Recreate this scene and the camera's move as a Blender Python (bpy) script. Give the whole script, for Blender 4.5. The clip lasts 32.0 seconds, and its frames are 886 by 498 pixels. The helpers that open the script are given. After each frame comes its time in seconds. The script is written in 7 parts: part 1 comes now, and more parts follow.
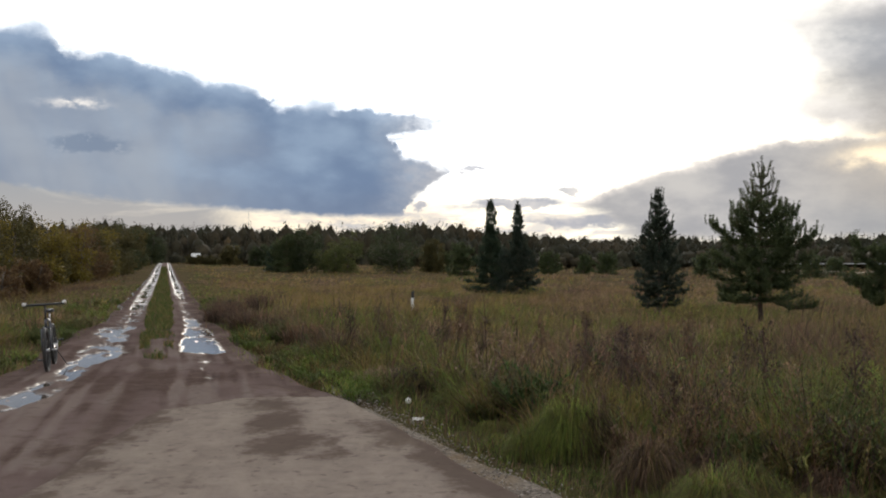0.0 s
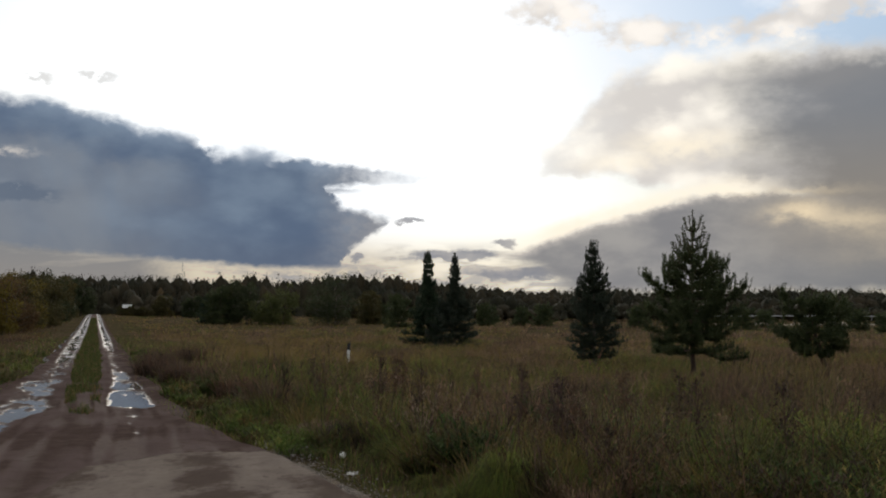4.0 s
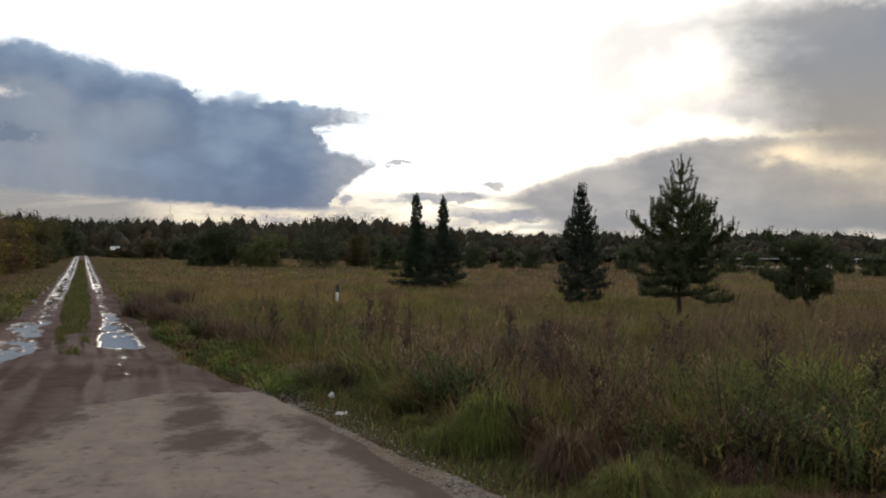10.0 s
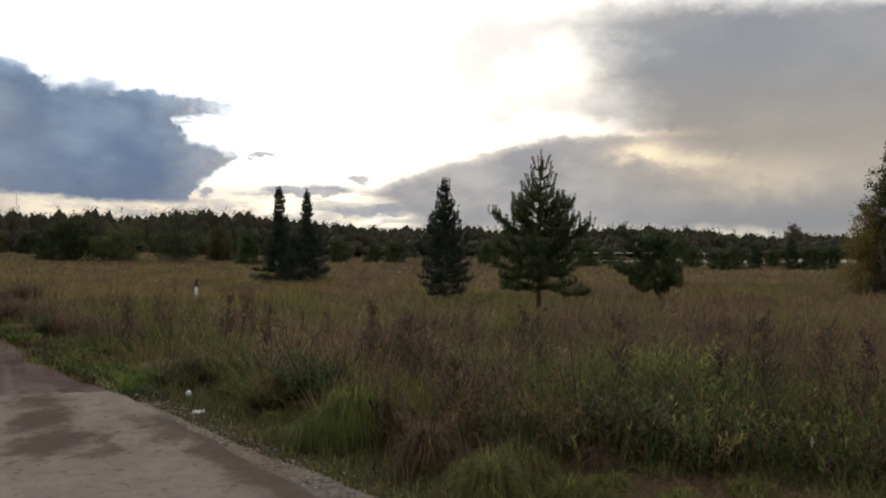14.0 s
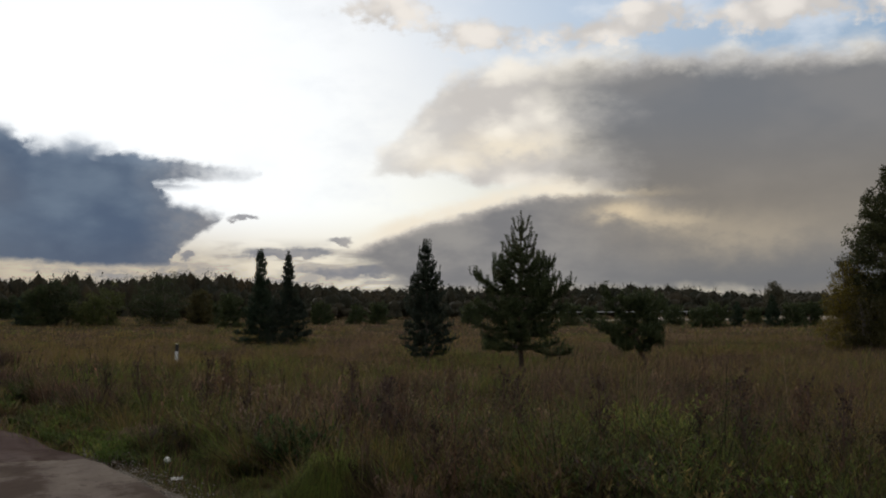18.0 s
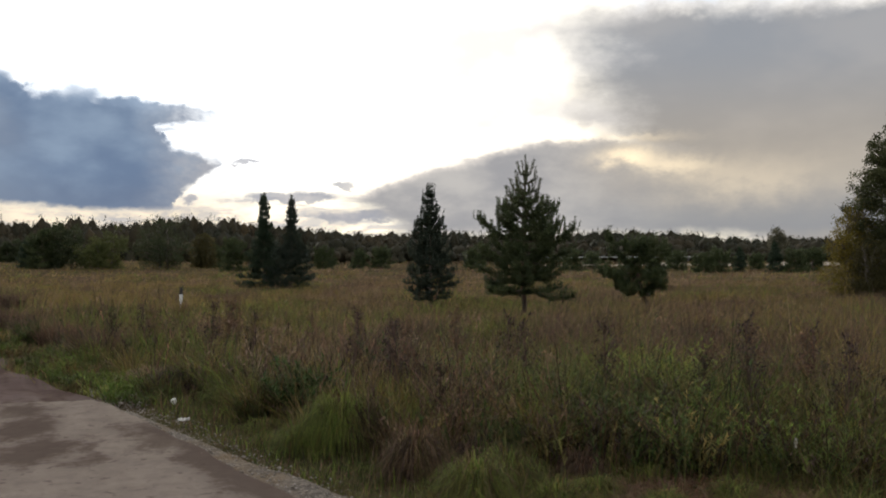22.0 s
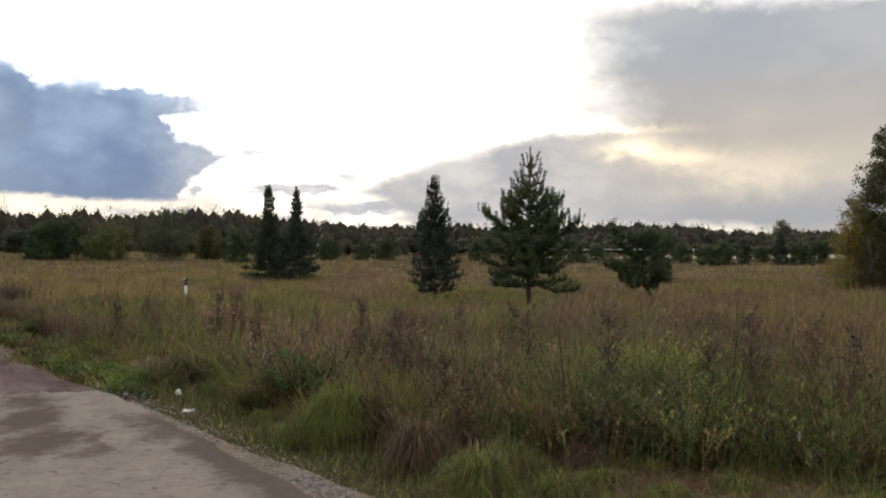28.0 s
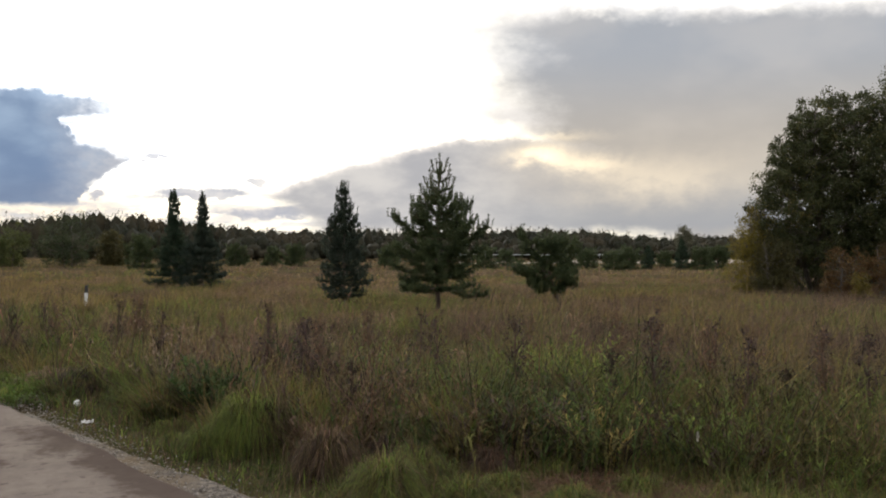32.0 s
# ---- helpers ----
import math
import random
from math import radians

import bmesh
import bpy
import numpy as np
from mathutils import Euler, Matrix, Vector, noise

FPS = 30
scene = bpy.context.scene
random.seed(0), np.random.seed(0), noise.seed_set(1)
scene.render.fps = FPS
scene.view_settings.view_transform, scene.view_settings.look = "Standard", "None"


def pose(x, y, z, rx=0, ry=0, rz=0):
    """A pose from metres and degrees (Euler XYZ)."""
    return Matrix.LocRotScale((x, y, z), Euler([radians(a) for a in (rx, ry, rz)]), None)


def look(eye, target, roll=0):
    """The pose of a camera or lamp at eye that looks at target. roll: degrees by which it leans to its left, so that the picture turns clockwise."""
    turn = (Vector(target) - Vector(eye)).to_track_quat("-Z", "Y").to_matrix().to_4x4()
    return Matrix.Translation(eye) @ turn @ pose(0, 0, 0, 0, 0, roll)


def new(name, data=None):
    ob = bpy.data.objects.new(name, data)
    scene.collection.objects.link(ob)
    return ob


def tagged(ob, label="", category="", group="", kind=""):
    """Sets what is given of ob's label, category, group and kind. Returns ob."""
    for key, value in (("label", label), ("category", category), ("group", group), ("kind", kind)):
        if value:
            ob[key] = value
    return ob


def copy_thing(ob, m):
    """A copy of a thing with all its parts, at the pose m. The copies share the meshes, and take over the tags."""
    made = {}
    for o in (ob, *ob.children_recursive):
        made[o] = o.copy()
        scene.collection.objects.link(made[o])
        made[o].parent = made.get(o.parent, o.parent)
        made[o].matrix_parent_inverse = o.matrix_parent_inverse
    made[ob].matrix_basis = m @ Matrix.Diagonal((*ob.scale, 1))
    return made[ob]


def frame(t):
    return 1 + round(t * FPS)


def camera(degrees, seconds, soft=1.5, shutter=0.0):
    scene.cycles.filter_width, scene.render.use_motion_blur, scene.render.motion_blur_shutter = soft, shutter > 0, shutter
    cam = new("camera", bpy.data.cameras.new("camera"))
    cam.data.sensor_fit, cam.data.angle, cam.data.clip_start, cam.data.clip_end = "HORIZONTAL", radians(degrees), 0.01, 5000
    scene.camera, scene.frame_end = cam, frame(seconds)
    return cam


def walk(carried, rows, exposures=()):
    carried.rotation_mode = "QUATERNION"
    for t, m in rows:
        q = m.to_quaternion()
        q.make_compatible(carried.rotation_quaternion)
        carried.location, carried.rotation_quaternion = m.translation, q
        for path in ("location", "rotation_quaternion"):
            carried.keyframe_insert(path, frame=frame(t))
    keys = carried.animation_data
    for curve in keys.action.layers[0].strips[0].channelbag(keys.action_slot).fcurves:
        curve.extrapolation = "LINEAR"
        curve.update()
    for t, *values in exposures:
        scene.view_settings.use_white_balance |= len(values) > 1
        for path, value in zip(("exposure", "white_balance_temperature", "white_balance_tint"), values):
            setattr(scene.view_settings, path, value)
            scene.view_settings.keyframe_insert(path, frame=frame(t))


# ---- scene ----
cam = camera(49.75, 32.0, soft=2.0)
PATH = [
    (0, pose(-0.001, 0.000, 1.650, 90.80, -0.00, 0.00)),
    (0.1, pose(0.001, 0.011, 1.648, 90.81, 0.00, -1.62)),
    (0.2, pose(0.003, 0.022, 1.646, 90.60, 0.01, -3.07)),
    (0.3, pose(0.004, 0.032, 1.644, 90.58, 0.01, -3.73)),
    (0.4, pose(0.006, 0.043, 1.642, 90.66, 0.02, -3.57)),
    (0.5, pose(0.008, 0.054, 1.640, 90.70, 0.02, -3.78)),
    (1, pose(0.007, 0.003, 1.648, 90.69, -0.11, -3.37)),
    (1.5, pose(0.003, 0.021, 1.645, 90.63, 0.02, -3.09)),
    (2, pose(0.010, 0.010, 1.645, 90.69, 0.05, -3.46)),
    (2.5, pose(0.014, 0.023, 1.645, 90.79, -0.07, -3.51)),
    (2.8, pose(0.009, 0.011, 1.653, 90.89, 0.01, -3.57)),
    (2.9, pose(0.007, 0.006, 1.656, 91.61, 0.04, -3.55)),
    (3, pose(0.005, 0.002, 1.658, 93.44, 0.07, -3.92)),
    (3.5, pose(0.008, 0.016, 1.651, 93.94, -0.04, -3.77)),
    (5.5, pose(0.013, 0.030, 1.647, 93.67, -0.19, -3.82)),
    (6, pose(0.013, 0.004, 1.653, 93.35, -0.22, -3.73)),
    (6.1, pose(0.012, 0.008, 1.651, 91.84, -0.22, -3.76)),
    (6.2, pose(0.012, 0.011, 1.649, 90.29, -0.22, -3.73)),
    (6.3, pose(0.012, 0.015, 1.647, 90.22, -0.22, -3.76)),
    (6.5, pose(0.011, 0.022, 1.644, 90.35, -0.21, -3.88)),
    (7, pose(0.008, -0.002, 1.648, 90.41, -0.27, -3.89)),
    (7.5, pose(0.003, 0.019, 1.644, 90.46, -0.21, -3.83)),
    (8, pose(0.012, -0.004, 1.648, 90.50, -0.20, -3.79)),
    (8.5, pose(0.008, 0.005, 1.650, 90.55, -0.20, -3.83)),
    (9, pose(0.013, 0.002, 1.647, 90.51, -0.20, -3.88)),
    (9.5, pose(0.008, 0.031, 1.639, 90.44, -0.13, -3.79)),
    (10, pose(0.016, -0.006, 1.651, 90.45, -0.16, -4.45)),
    (10.1, pose(0.020, -0.007, 1.651, 90.37, -0.15, -5.64)),
    (10.2, pose(0.024, -0.009, 1.651, 90.24, -0.14, -7.01)),
    (10.3, pose(0.028, -0.011, 1.652, 90.22, -0.13, -8.32)),
    (10.4, pose(0.031, -0.012, 1.652, 90.21, -0.12, -9.14)),
    (10.5, pose(0.035, -0.014, 1.652, 90.16, -0.12, -9.43)),
    (11, pose(0.035, -0.016, 1.648, 90.35, -0.24, -9.11)),
    (11.5, pose(0.037, -0.020, 1.651, 90.32, -0.28, -8.96)),
    (12, pose(0.032, 0.007, 1.651, 90.37, -0.27, -8.83)),
    (12.5, pose(0.034, -0.012, 1.648, 90.38, -0.20, -8.91)),
    (13, pose(0.032, -0.001, 1.651, 90.47, -0.27, -8.90)),
    (13.5, pose(0.037, -0.004, 1.651, 90.35, -0.18, -9.11)),
    (13.6, pose(0.038, -0.001, 1.651, 90.43, -0.19, -9.81)),
    (13.7, pose(0.039, 0.002, 1.652, 90.38, -0.19, -10.67)),
    (13.8, pose(0.041, 0.006, 1.652, 90.27, -0.20, -11.58)),
    (13.9, pose(0.042, 0.009, 1.653, 90.27, -0.21, -12.25)),
    (14, pose(0.044, 0.012, 1.653, 90.12, -0.22, -12.56)),
    (14.5, pose(0.044, -0.001, 1.652, 90.07, -0.01, -12.81)),
    (16.5, pose(0.044, 0.018, 1.646, 90.19, 0.19, -12.94)),
    (16.8, pose(0.053, -0.020, 1.653, 90.74, 0.26, -13.00)),
    (16.9, pose(0.056, -0.032, 1.656, 92.63, 0.28, -12.99)),
    (17, pose(0.058, -0.045, 1.658, 93.60, 0.30, -13.16)),
    (17.5, pose(0.060, -0.040, 1.658, 93.90, 0.54, -13.39)),
    (18, pose(0.062, -0.066, 1.665, 93.76, 0.42, -13.59)),
    (18.5, pose(0.056, -0.022, 1.655, 93.71, 0.36, -13.51)),
    (19, pose(0.057, -0.031, 1.657, 93.67, 0.17, -13.41)),
    (19.5, pose(0.047, -0.051, 1.667, 93.61, 0.15, -13.35)),
    (20, pose(0.051, -0.045, 1.662, 93.52, 0.16, -13.34)),
    (20.1, pose(0.051, -0.045, 1.662, 93.02, 0.15, -13.41)),
    (20.2, pose(0.051, -0.045, 1.661, 91.23, 0.15, -13.45)),
    (20.3, pose(0.051, -0.044, 1.661, 90.56, 0.15, -13.39)),
    (20.5, pose(0.050, -0.044, 1.661, 90.36, 0.14, -13.25)),
    (21, pose(0.042, -0.012, 1.654, 90.33, 0.25, -13.51)),
    (21.5, pose(0.046, -0.004, 1.650, 90.40, 0.24, -13.43)),
    (22, pose(0.046, -0.004, 1.649, 90.45, 0.24, -13.43)),
    (22.5, pose(0.046, -0.014, 1.656, 90.44, 0.21, -13.52)),
    (22.8, pose(0.044, -0.015, 1.654, 90.50, 0.21, -13.52)),
    (22.9, pose(0.044, -0.016, 1.653, 89.32, 0.21, -13.42)),
    (23, pose(0.043, -0.016, 1.652, 87.92, 0.21, -13.34)),
    (23.5, pose(0.047, -0.019, 1.654, 88.06, 0.38, -13.34)),
    (24, pose(0.043, -0.023, 1.655, 88.14, 0.30, -13.43)),
    (24.5, pose(0.042, -0.013, 1.648, 88.29, 0.27, -13.52)),
    (25, pose(0.042, -0.021, 1.655, 88.40, 0.29, -13.50)),
    (25.5, pose(0.048, -0.021, 1.654, 88.48, 0.22, -13.55)),
    (25.8, pose(0.046, -0.016, 1.655, 88.69, 0.23, -13.56)),
    (25.9, pose(0.046, -0.015, 1.655, 89.12, 0.24, -13.52)),
    (26, pose(0.045, -0.013, 1.656, 90.86, 0.24, -13.48)),
    (26.1, pose(0.046, -0.013, 1.655, 90.90, 0.22, -13.55)),
    (26.5, pose(0.047, -0.016, 1.651, 90.30, 0.13, -13.35)),
    (28.5, pose(0.052, -0.008, 1.658, 89.96, 0.09, -13.14)),
    (28.8, pose(0.066, -0.015, 1.662, 90.20, 0.24, -13.25)),
    (28.9, pose(0.070, -0.017, 1.663, 90.16, 0.28, -13.71)),
    (29, pose(0.075, -0.020, 1.664, 90.11, 0.33, -14.82)),
    (29.1, pose(0.071, -0.023, 1.663, 90.23, 0.34, -16.92)),
    (29.2, pose(0.067, -0.027, 1.661, 90.29, 0.34, -18.17)),
    (29.3, pose(0.062, -0.031, 1.659, 90.36, 0.35, -18.71)),
    (29.4, pose(0.058, -0.035, 1.658, 90.29, 0.35, -18.37)),
    (29.5, pose(0.054, -0.039, 1.656, 90.16, 0.36, -18.09)),
    (30, pose(0.065, -0.058, 1.663, 90.30, 0.37, -18.59)),
    (30.5, pose(0.064, -0.060, 1.661, 90.17, 0.21, -18.51)),
    (31, pose(0.067, -0.046, 1.656, 90.05, 0.07, -18.36)),
    (31.5, pose(0.069, -0.036, 1.656, 90.13, 0.00, -18.54)),
    (32, pose(0.067, -0.023, 1.658, 90.28, 0.16, -18.54)),
]
EXPOSURES = [
    (0.0, 0.06), (0.3, -0.04), (2.8, -0.04), (3.1, 0.22), (3.5, -0.25), (4.2, -0.85), (5.5, -1.02), (6.2, -1.07),
    (6.4, -0.62), (6.7, -0.44), (7.2, -0.24), (13.5, -0.25), (14.5, -0.2), (16.7, -0.1), (17.0, 0.12), (17.3, 0.0),
    (17.7, -0.6), (18.2, -1.08), (20.2, -1.1), (20.5, -0.5), (21.0, -0.28), (21.6, -0.12), (22.7, -0.12), (23.0, -0.16),
    (23.4, 0.7), (24.0, 1.05), (25.9, 1.05), (26.2, 0.93), (26.6, 0.62), (28.4, 0.3), (32.0, 0.25),
]
walk(cam, PATH, EXPOSURES)

# ---- small helpers of this scene ----
rng = np.random.default_rng(7)


def place(az, dist):
    """A point on the ground by bearing in degrees from +y to the right and by distance."""
    return dist * math.sin(radians(az)), dist * math.cos(radians(az))


def np_mesh(name, verts, faces, material, tint=None, smooth=False):
    """A mesh from an (n, 3) array of corners and an (m, k) array of faces; tint: one colour a corner."""
    verts, faces = np.asarray(verts, np.float32), np.asarray(faces, np.int32)
    me = bpy.data.meshes.new(name)
    me.vertices.add(len(verts))
    me.vertices.foreach_set("co", verts.ravel())
    me.loops.add(faces.size)
    me.loops.foreach_set("vertex_index", faces.ravel())
    me.polygons.add(len(faces))
    me.polygons.foreach_set("loop_start", np.arange(len(faces), dtype=np.int32) * faces.shape[1])
    if smooth:
        me.polygons.foreach_set("use_smooth", np.ones(len(faces), bool))
    me.update(calc_edges=True)
    if tint is not None:
        layer = me.attributes.new("tint", "FLOAT_COLOR", "POINT")
        layer.data.foreach_set("color", np.c_[tint, np.ones(len(tint))].astype(np.float32).ravel())
    me.materials.append(material)
    return me


def child(name, me, parent, label=""):
    ob = new(name, me)
    ob.parent = parent
    return tagged(ob, label)


def part(name, bm, material, parent, label="", smooth=True):
    """Links a bmesh as one mesh object under a thing or a part."""
    me = bpy.data.meshes.new(name)
    bm.to_mesh(me)
    bm.free()
    me.materials.append(material)
    if smooth:
        me.shade_smooth()
    return child(name, me, parent, label)


def thing(name, at, label, category, group="", kind=""):
    ob = new(name)
    ob.location = at
    ob.empty_display_size = 0.2
    return tagged(ob, label, category, group, kind)


def value_noise(x, y, scale, seed=0):
    """Smooth noise in 0..1 over the plan."""
    x, y = np.asarray(x, float) / scale, np.asarray(y, float) / scale
    xi, yi = np.floor(x).astype(np.int64), np.floor(y).astype(np.int64)
    fx, fy = x - xi, y - yi
    fx, fy = fx * fx * (3 - 2 * fx), fy * fy * (3 - 2 * fy)

    def cell(a, b):
        h = (a * 374761393 + b * 668265263 + seed * 1274126177) & 0xFFFFFFFF
        h = ((h ^ (h >> 13)) * 1274126177) & 0xFFFFFFFF
        return ((h ^ (h >> 16)) & 0xFFFF) / 65535.0

    top = cell(xi, yi) * (1 - fx) + cell(xi + 1, yi) * fx
    low = cell(xi, yi + 1) * (1 - fx) + cell(xi + 1, yi + 1) * fx
    return top * (1 - fy) + low * fy


def ramp01(x, a, b):
    t = np.clip((np.asarray(x, float) - a) / (b - a), 0, 1)
    return t * t * (3 - 2 * t)


class Nodes:
    """Short forms for building a node tree."""

    def __init__(self, tree):
        self.tree = tree
        tree.nodes.clear()

    def add(self, kind):
        return self.tree.nodes.new(kind)

    def put(self, socket, value):
        if isinstance(value, bpy.types.NodeSocket):
            self.tree.links.new(value, socket)
        elif isinstance(value, (tuple, list)) and len(value) == 3 and socket.type == "RGBA":
            socket.default_value = (*value, 1)
        else:
            socket.default_value = value

    def math(self, op, a, b=0.0, c=0.0, clamp=False):
        node = self.add("ShaderNodeMath")
        node.operation, node.use_clamp = op, clamp
        for socket, value in zip(node.inputs, (a, b, c)):
            self.put(socket, value)
        return node.outputs[0]

    def smooth(self, x, a, b, lo=0.0, hi=1.0):
        """lo at a, hi at b, and a soft step between."""
        if a > b:
            a, b, lo, hi = b, a, hi, lo
        node = self.add("ShaderNodeMapRange")
        node.interpolation_type = "SMOOTHSTEP"
        for socket, value in zip(node.inputs, (x, a, b, lo, hi)):
            self.put(socket, value)
        return node.outputs[0]

    def mix(self, fac, a, b, blend="MIX"):
        node = self.add("ShaderNodeMix")
        node.data_type, node.blend_type = "RGBA", blend
        self.put(node.inputs[0], fac), self.put(node.inputs[6], a), self.put(node.inputs[7], b)
        return node.outputs[2]

    def noise(self, vector, scale, detail=4.0, rough=0.55, distort=0.0):
        node = self.add("ShaderNodeTexNoise")
        if vector is not None:
            self.put(node.inputs["Vector"], vector)
        self.put(node.inputs["Scale"], scale), self.put(node.inputs["Detail"], detail)
        self.put(node.inputs["Roughness"], rough), self.put(node.inputs["Distortion"], distort)
        return node.outputs[0]

    def vector(self, x, y, z=0.0):
        node = self.add("ShaderNodeCombineXYZ")
        for socket, value in zip(node.inputs, (x, y, z)):
            self.put(socket, value)
        return node.outputs[0]

    def curve(self, x, points, span, height):
        """A free curve through points (x, y); x from -span to span, y from 0 to height."""
        node = self.add("ShaderNodeFloatCurve")
        line = node.mapping.curves[0].points
        rows = [((a + span) / (2 * span), b / height) for a, b in points]
        line[0].location, line[1].location = rows[0], rows[-1]
        for row in rows[1:-1]:
            line.new(*row)
        for spot in line:
            spot.handle_type = "AUTO_CLAMPED"
        node.mapping.extend = "HORIZONTAL"
        node.mapping.update()
        self.put(node.inputs["Factor"], 1.0)
        self.put(node.inputs["Value"], self.math("MULTIPLY_ADD", x, 0.5 / span, 0.5))
        return self.math("MULTIPLY", node.outputs[0], height)

    def bump(self, height, strength=0.4, distance=0.02):
        node = self.add("ShaderNodeBump")
        self.put(node.inputs["Strength"], strength), self.put(node.inputs["Distance"], distance)
        self.put(node.inputs["Height"], height)
        return node.outputs[0]

    def principled(self, color, rough=0.6, normal=None, metal=0.0, spec=0.5):
        node = self.add("ShaderNodeBsdfPrincipled")
        self.put(node.inputs["Base Color"], color), self.put(node.inputs["Roughness"], rough)
        self.put(node.inputs["Metallic"], metal), self.put(node.inputs["Specular IOR Level"], spec)
        if normal is not None:
            self.put(node.inputs["Normal"], normal)
        return node.outputs[0]

    def finish(self, shader):
        self.put(self.add("ShaderNodeOutputMaterial").inputs[0], shader)


def material(name):
    m = bpy.data.materials.new(name)
    m.use_nodes = True
    return m, Nodes(m.node_tree)


# ---- world: low veiled sun, broken evening cloud ----
SUN_AZ, SUN_EL = -5.5, 13.5
world = bpy.data.worlds.new("sky")
scene.world = world
world.use_nodes = True
n = Nodes(world.node_tree)
sky = n.add("ShaderNodeTexSky")
sky.sky_type, sky.sun_disc = "NISHITA", False
sky.sun_elevation, sky.sun_rotation = radians(SUN_EL), radians(SUN_AZ)
sky.altitude, sky.air_density, sky.dust_density, sky.ozone_density = 100, 1.0, 1.0, 2.0
way = n.add("ShaderNodeSeparateXYZ")
n.put(way.inputs[0], n.add("ShaderNodeTexCoord").outputs["Generated"])
wx, wy, wz = way.outputs
az = n.math("MULTIPLY", n.math("ARCTAN2", wx, wy), 180 / math.pi)
el = n.math("MULTIPLY", n.math("ARCSINE", wz), 180 / math.pi)
plan = n.vector(az, n.math("MULTIPLY", el, 2.0))
billow = n.noise(plan, 0.16, 6.0, 0.58)
wisp = n.noise(n.vector(n.math("MULTIPLY", az, 0.5), n.math("MULTIPLY", el, 2.4), 7.0), 0.22, 5.0, 0.6, 0.6)
puff = n.noise(n.vector(az, n.math("MULTIPLY", el, 1.6), 3.0), 0.45, 4.0, 0.6)
fray = n.noise(n.vector(az, n.math("MULTIPLY", el, 1.4), 17.0), 1.3, 4.0, 0.62)
broad = n.noise(n.vector(az, n.math("MULTIPLY", el, 1.8), 21.0), 0.09, 4.0, 0.55)


def heads(scale, layer):
    """Rounded cauliflower heads: 1 in the middle of each, falling to its rim."""
    node = n.add("ShaderNodeTexVoronoi")
    node.feature = "SMOOTH_F1"
    bent = n.vector(n.math("MULTIPLY_ADD", puff, 1.6, az), n.math("MULTIPLY_ADD", fray, 0.7, n.math("MULTIPLY", el, 1.5)), layer)
    n.put(node.inputs["Vector"], bent), n.put(node.inputs["Scale"], scale), n.put(node.inputs["Smoothness"], 0.35)
    return n.math("SUBTRACT", 1.0, node.outputs["Distance"])


knobs = n.math("ADD", n.math("MULTIPLY", heads(0.3, 2.0), 0.75), n.math("MULTIPLY", heads(0.8, 9.0), 0.25))
eu = n.math("ADD", az, n.math("MULTIPLY_ADD", puff, 1.8, -0.9))
ev = n.math("ADD", el, n.math("ADD", n.math("MULTIPLY_ADD", knobs, -1.5, 0.85), n.math("MULTIPLY_ADD", fray, 0.7, -0.35)))
wu = n.math("ADD", az, n.math("MULTIPLY_ADD", billow, 3.0, -1.5))
wv = n.math("ADD", el, n.math("ADD", n.math("MULTIPLY_ADD", puff, 1.2, -0.6), n.math("MULTIPLY_ADD", fray, 0.6, -0.3)))


def cloud(top, low, soft_top, soft_low, mid, span, u, v, foot=None):
    """Cover of a cloud between two outlines in degrees of bearing and height, and the depth below its top."""
    x = n.math("SUBTRACT", u, mid)
    above = n.math("SUBTRACT", foot or v, n.curve(x, [(a - mid, e) for a, e in low], span, 20))
    under = n.math("SUBTRACT", n.curve(x, [(a - mid, e) for a, e in top], span, 20), v)
    cover = n.math("MULTIPLY", n.smooth(above, 0.0, soft_low), n.smooth(under, 0.0, soft_top))
    return cover, above, under


def around(a, e, ra, re, x=az, y=el):
    """1 at a bearing and height, falling softly to 0 at the radii given."""
    x = n.math("POWER", n.math("MULTIPLY", n.math("SUBTRACT", x, a), 1 / ra), 2.0)
    y = n.math("POWER", n.math("MULTIPLY", n.math("SUBTRACT", y, e), 1 / re), 2.0)
    return n.math("EXPONENT", n.math("MULTIPLY", n.math("ADD", x, y), -1.0))


def add_all(terms):
    total = terms[0]
    for term in terms[1:]:
        total = n.math("ADD", total, term)
    return total


# clear sky, with the veil of thin cloud that the low sun lights
clear = n.mix(1.0, sky.outputs[0], (0.15, 0.15, 0.15), "MULTIPLY")
glow = n.math("ADD", n.math("MULTIPLY", around(SUN_AZ, SUN_EL, 10, 8), 1.8), n.math("MULTIPLY", around(SUN_AZ + 4, 8, 15, 11), 0.7))
veil = n.mix(1.0, (0.96, 0.98, 1.0), n.vector(glow, glow, glow), "MULTIPLY")
air = n.mix(1.0, clear, veil, "ADD")
blue = n.math("MULTIPLY", n.smooth(el, 6.0, 20.0), n.smooth(wy, 0.35, 0.8))
air = n.mix(blue, air, n.mix(1.0, air, (0.36, 0.45, 0.6), "ADD"))
# thin cloud evens out the brightest part of the sky
parts = n.add("ShaderNodeSeparateColor")
n.put(parts.inputs[0], air)
air = n.vector(*[n.math("DIVIDE", c, n.math("POWER", n.math("ADD", n.math("POWER", n.math("DIVIDE", c, top), 4.0), 1.0), 0.25)) for c, top in zip(parts.outputs[:3], (2.0, 2.06, 2.12))])
# thin high haze catches the light unevenly
air = n.mix(n.math("MULTIPLY", n.smooth(billow, 0.45, 0.7), n.smooth(az, -2.0, 8.0, 0.0, 0.5)), air, (1.6, 1.66, 1.74))
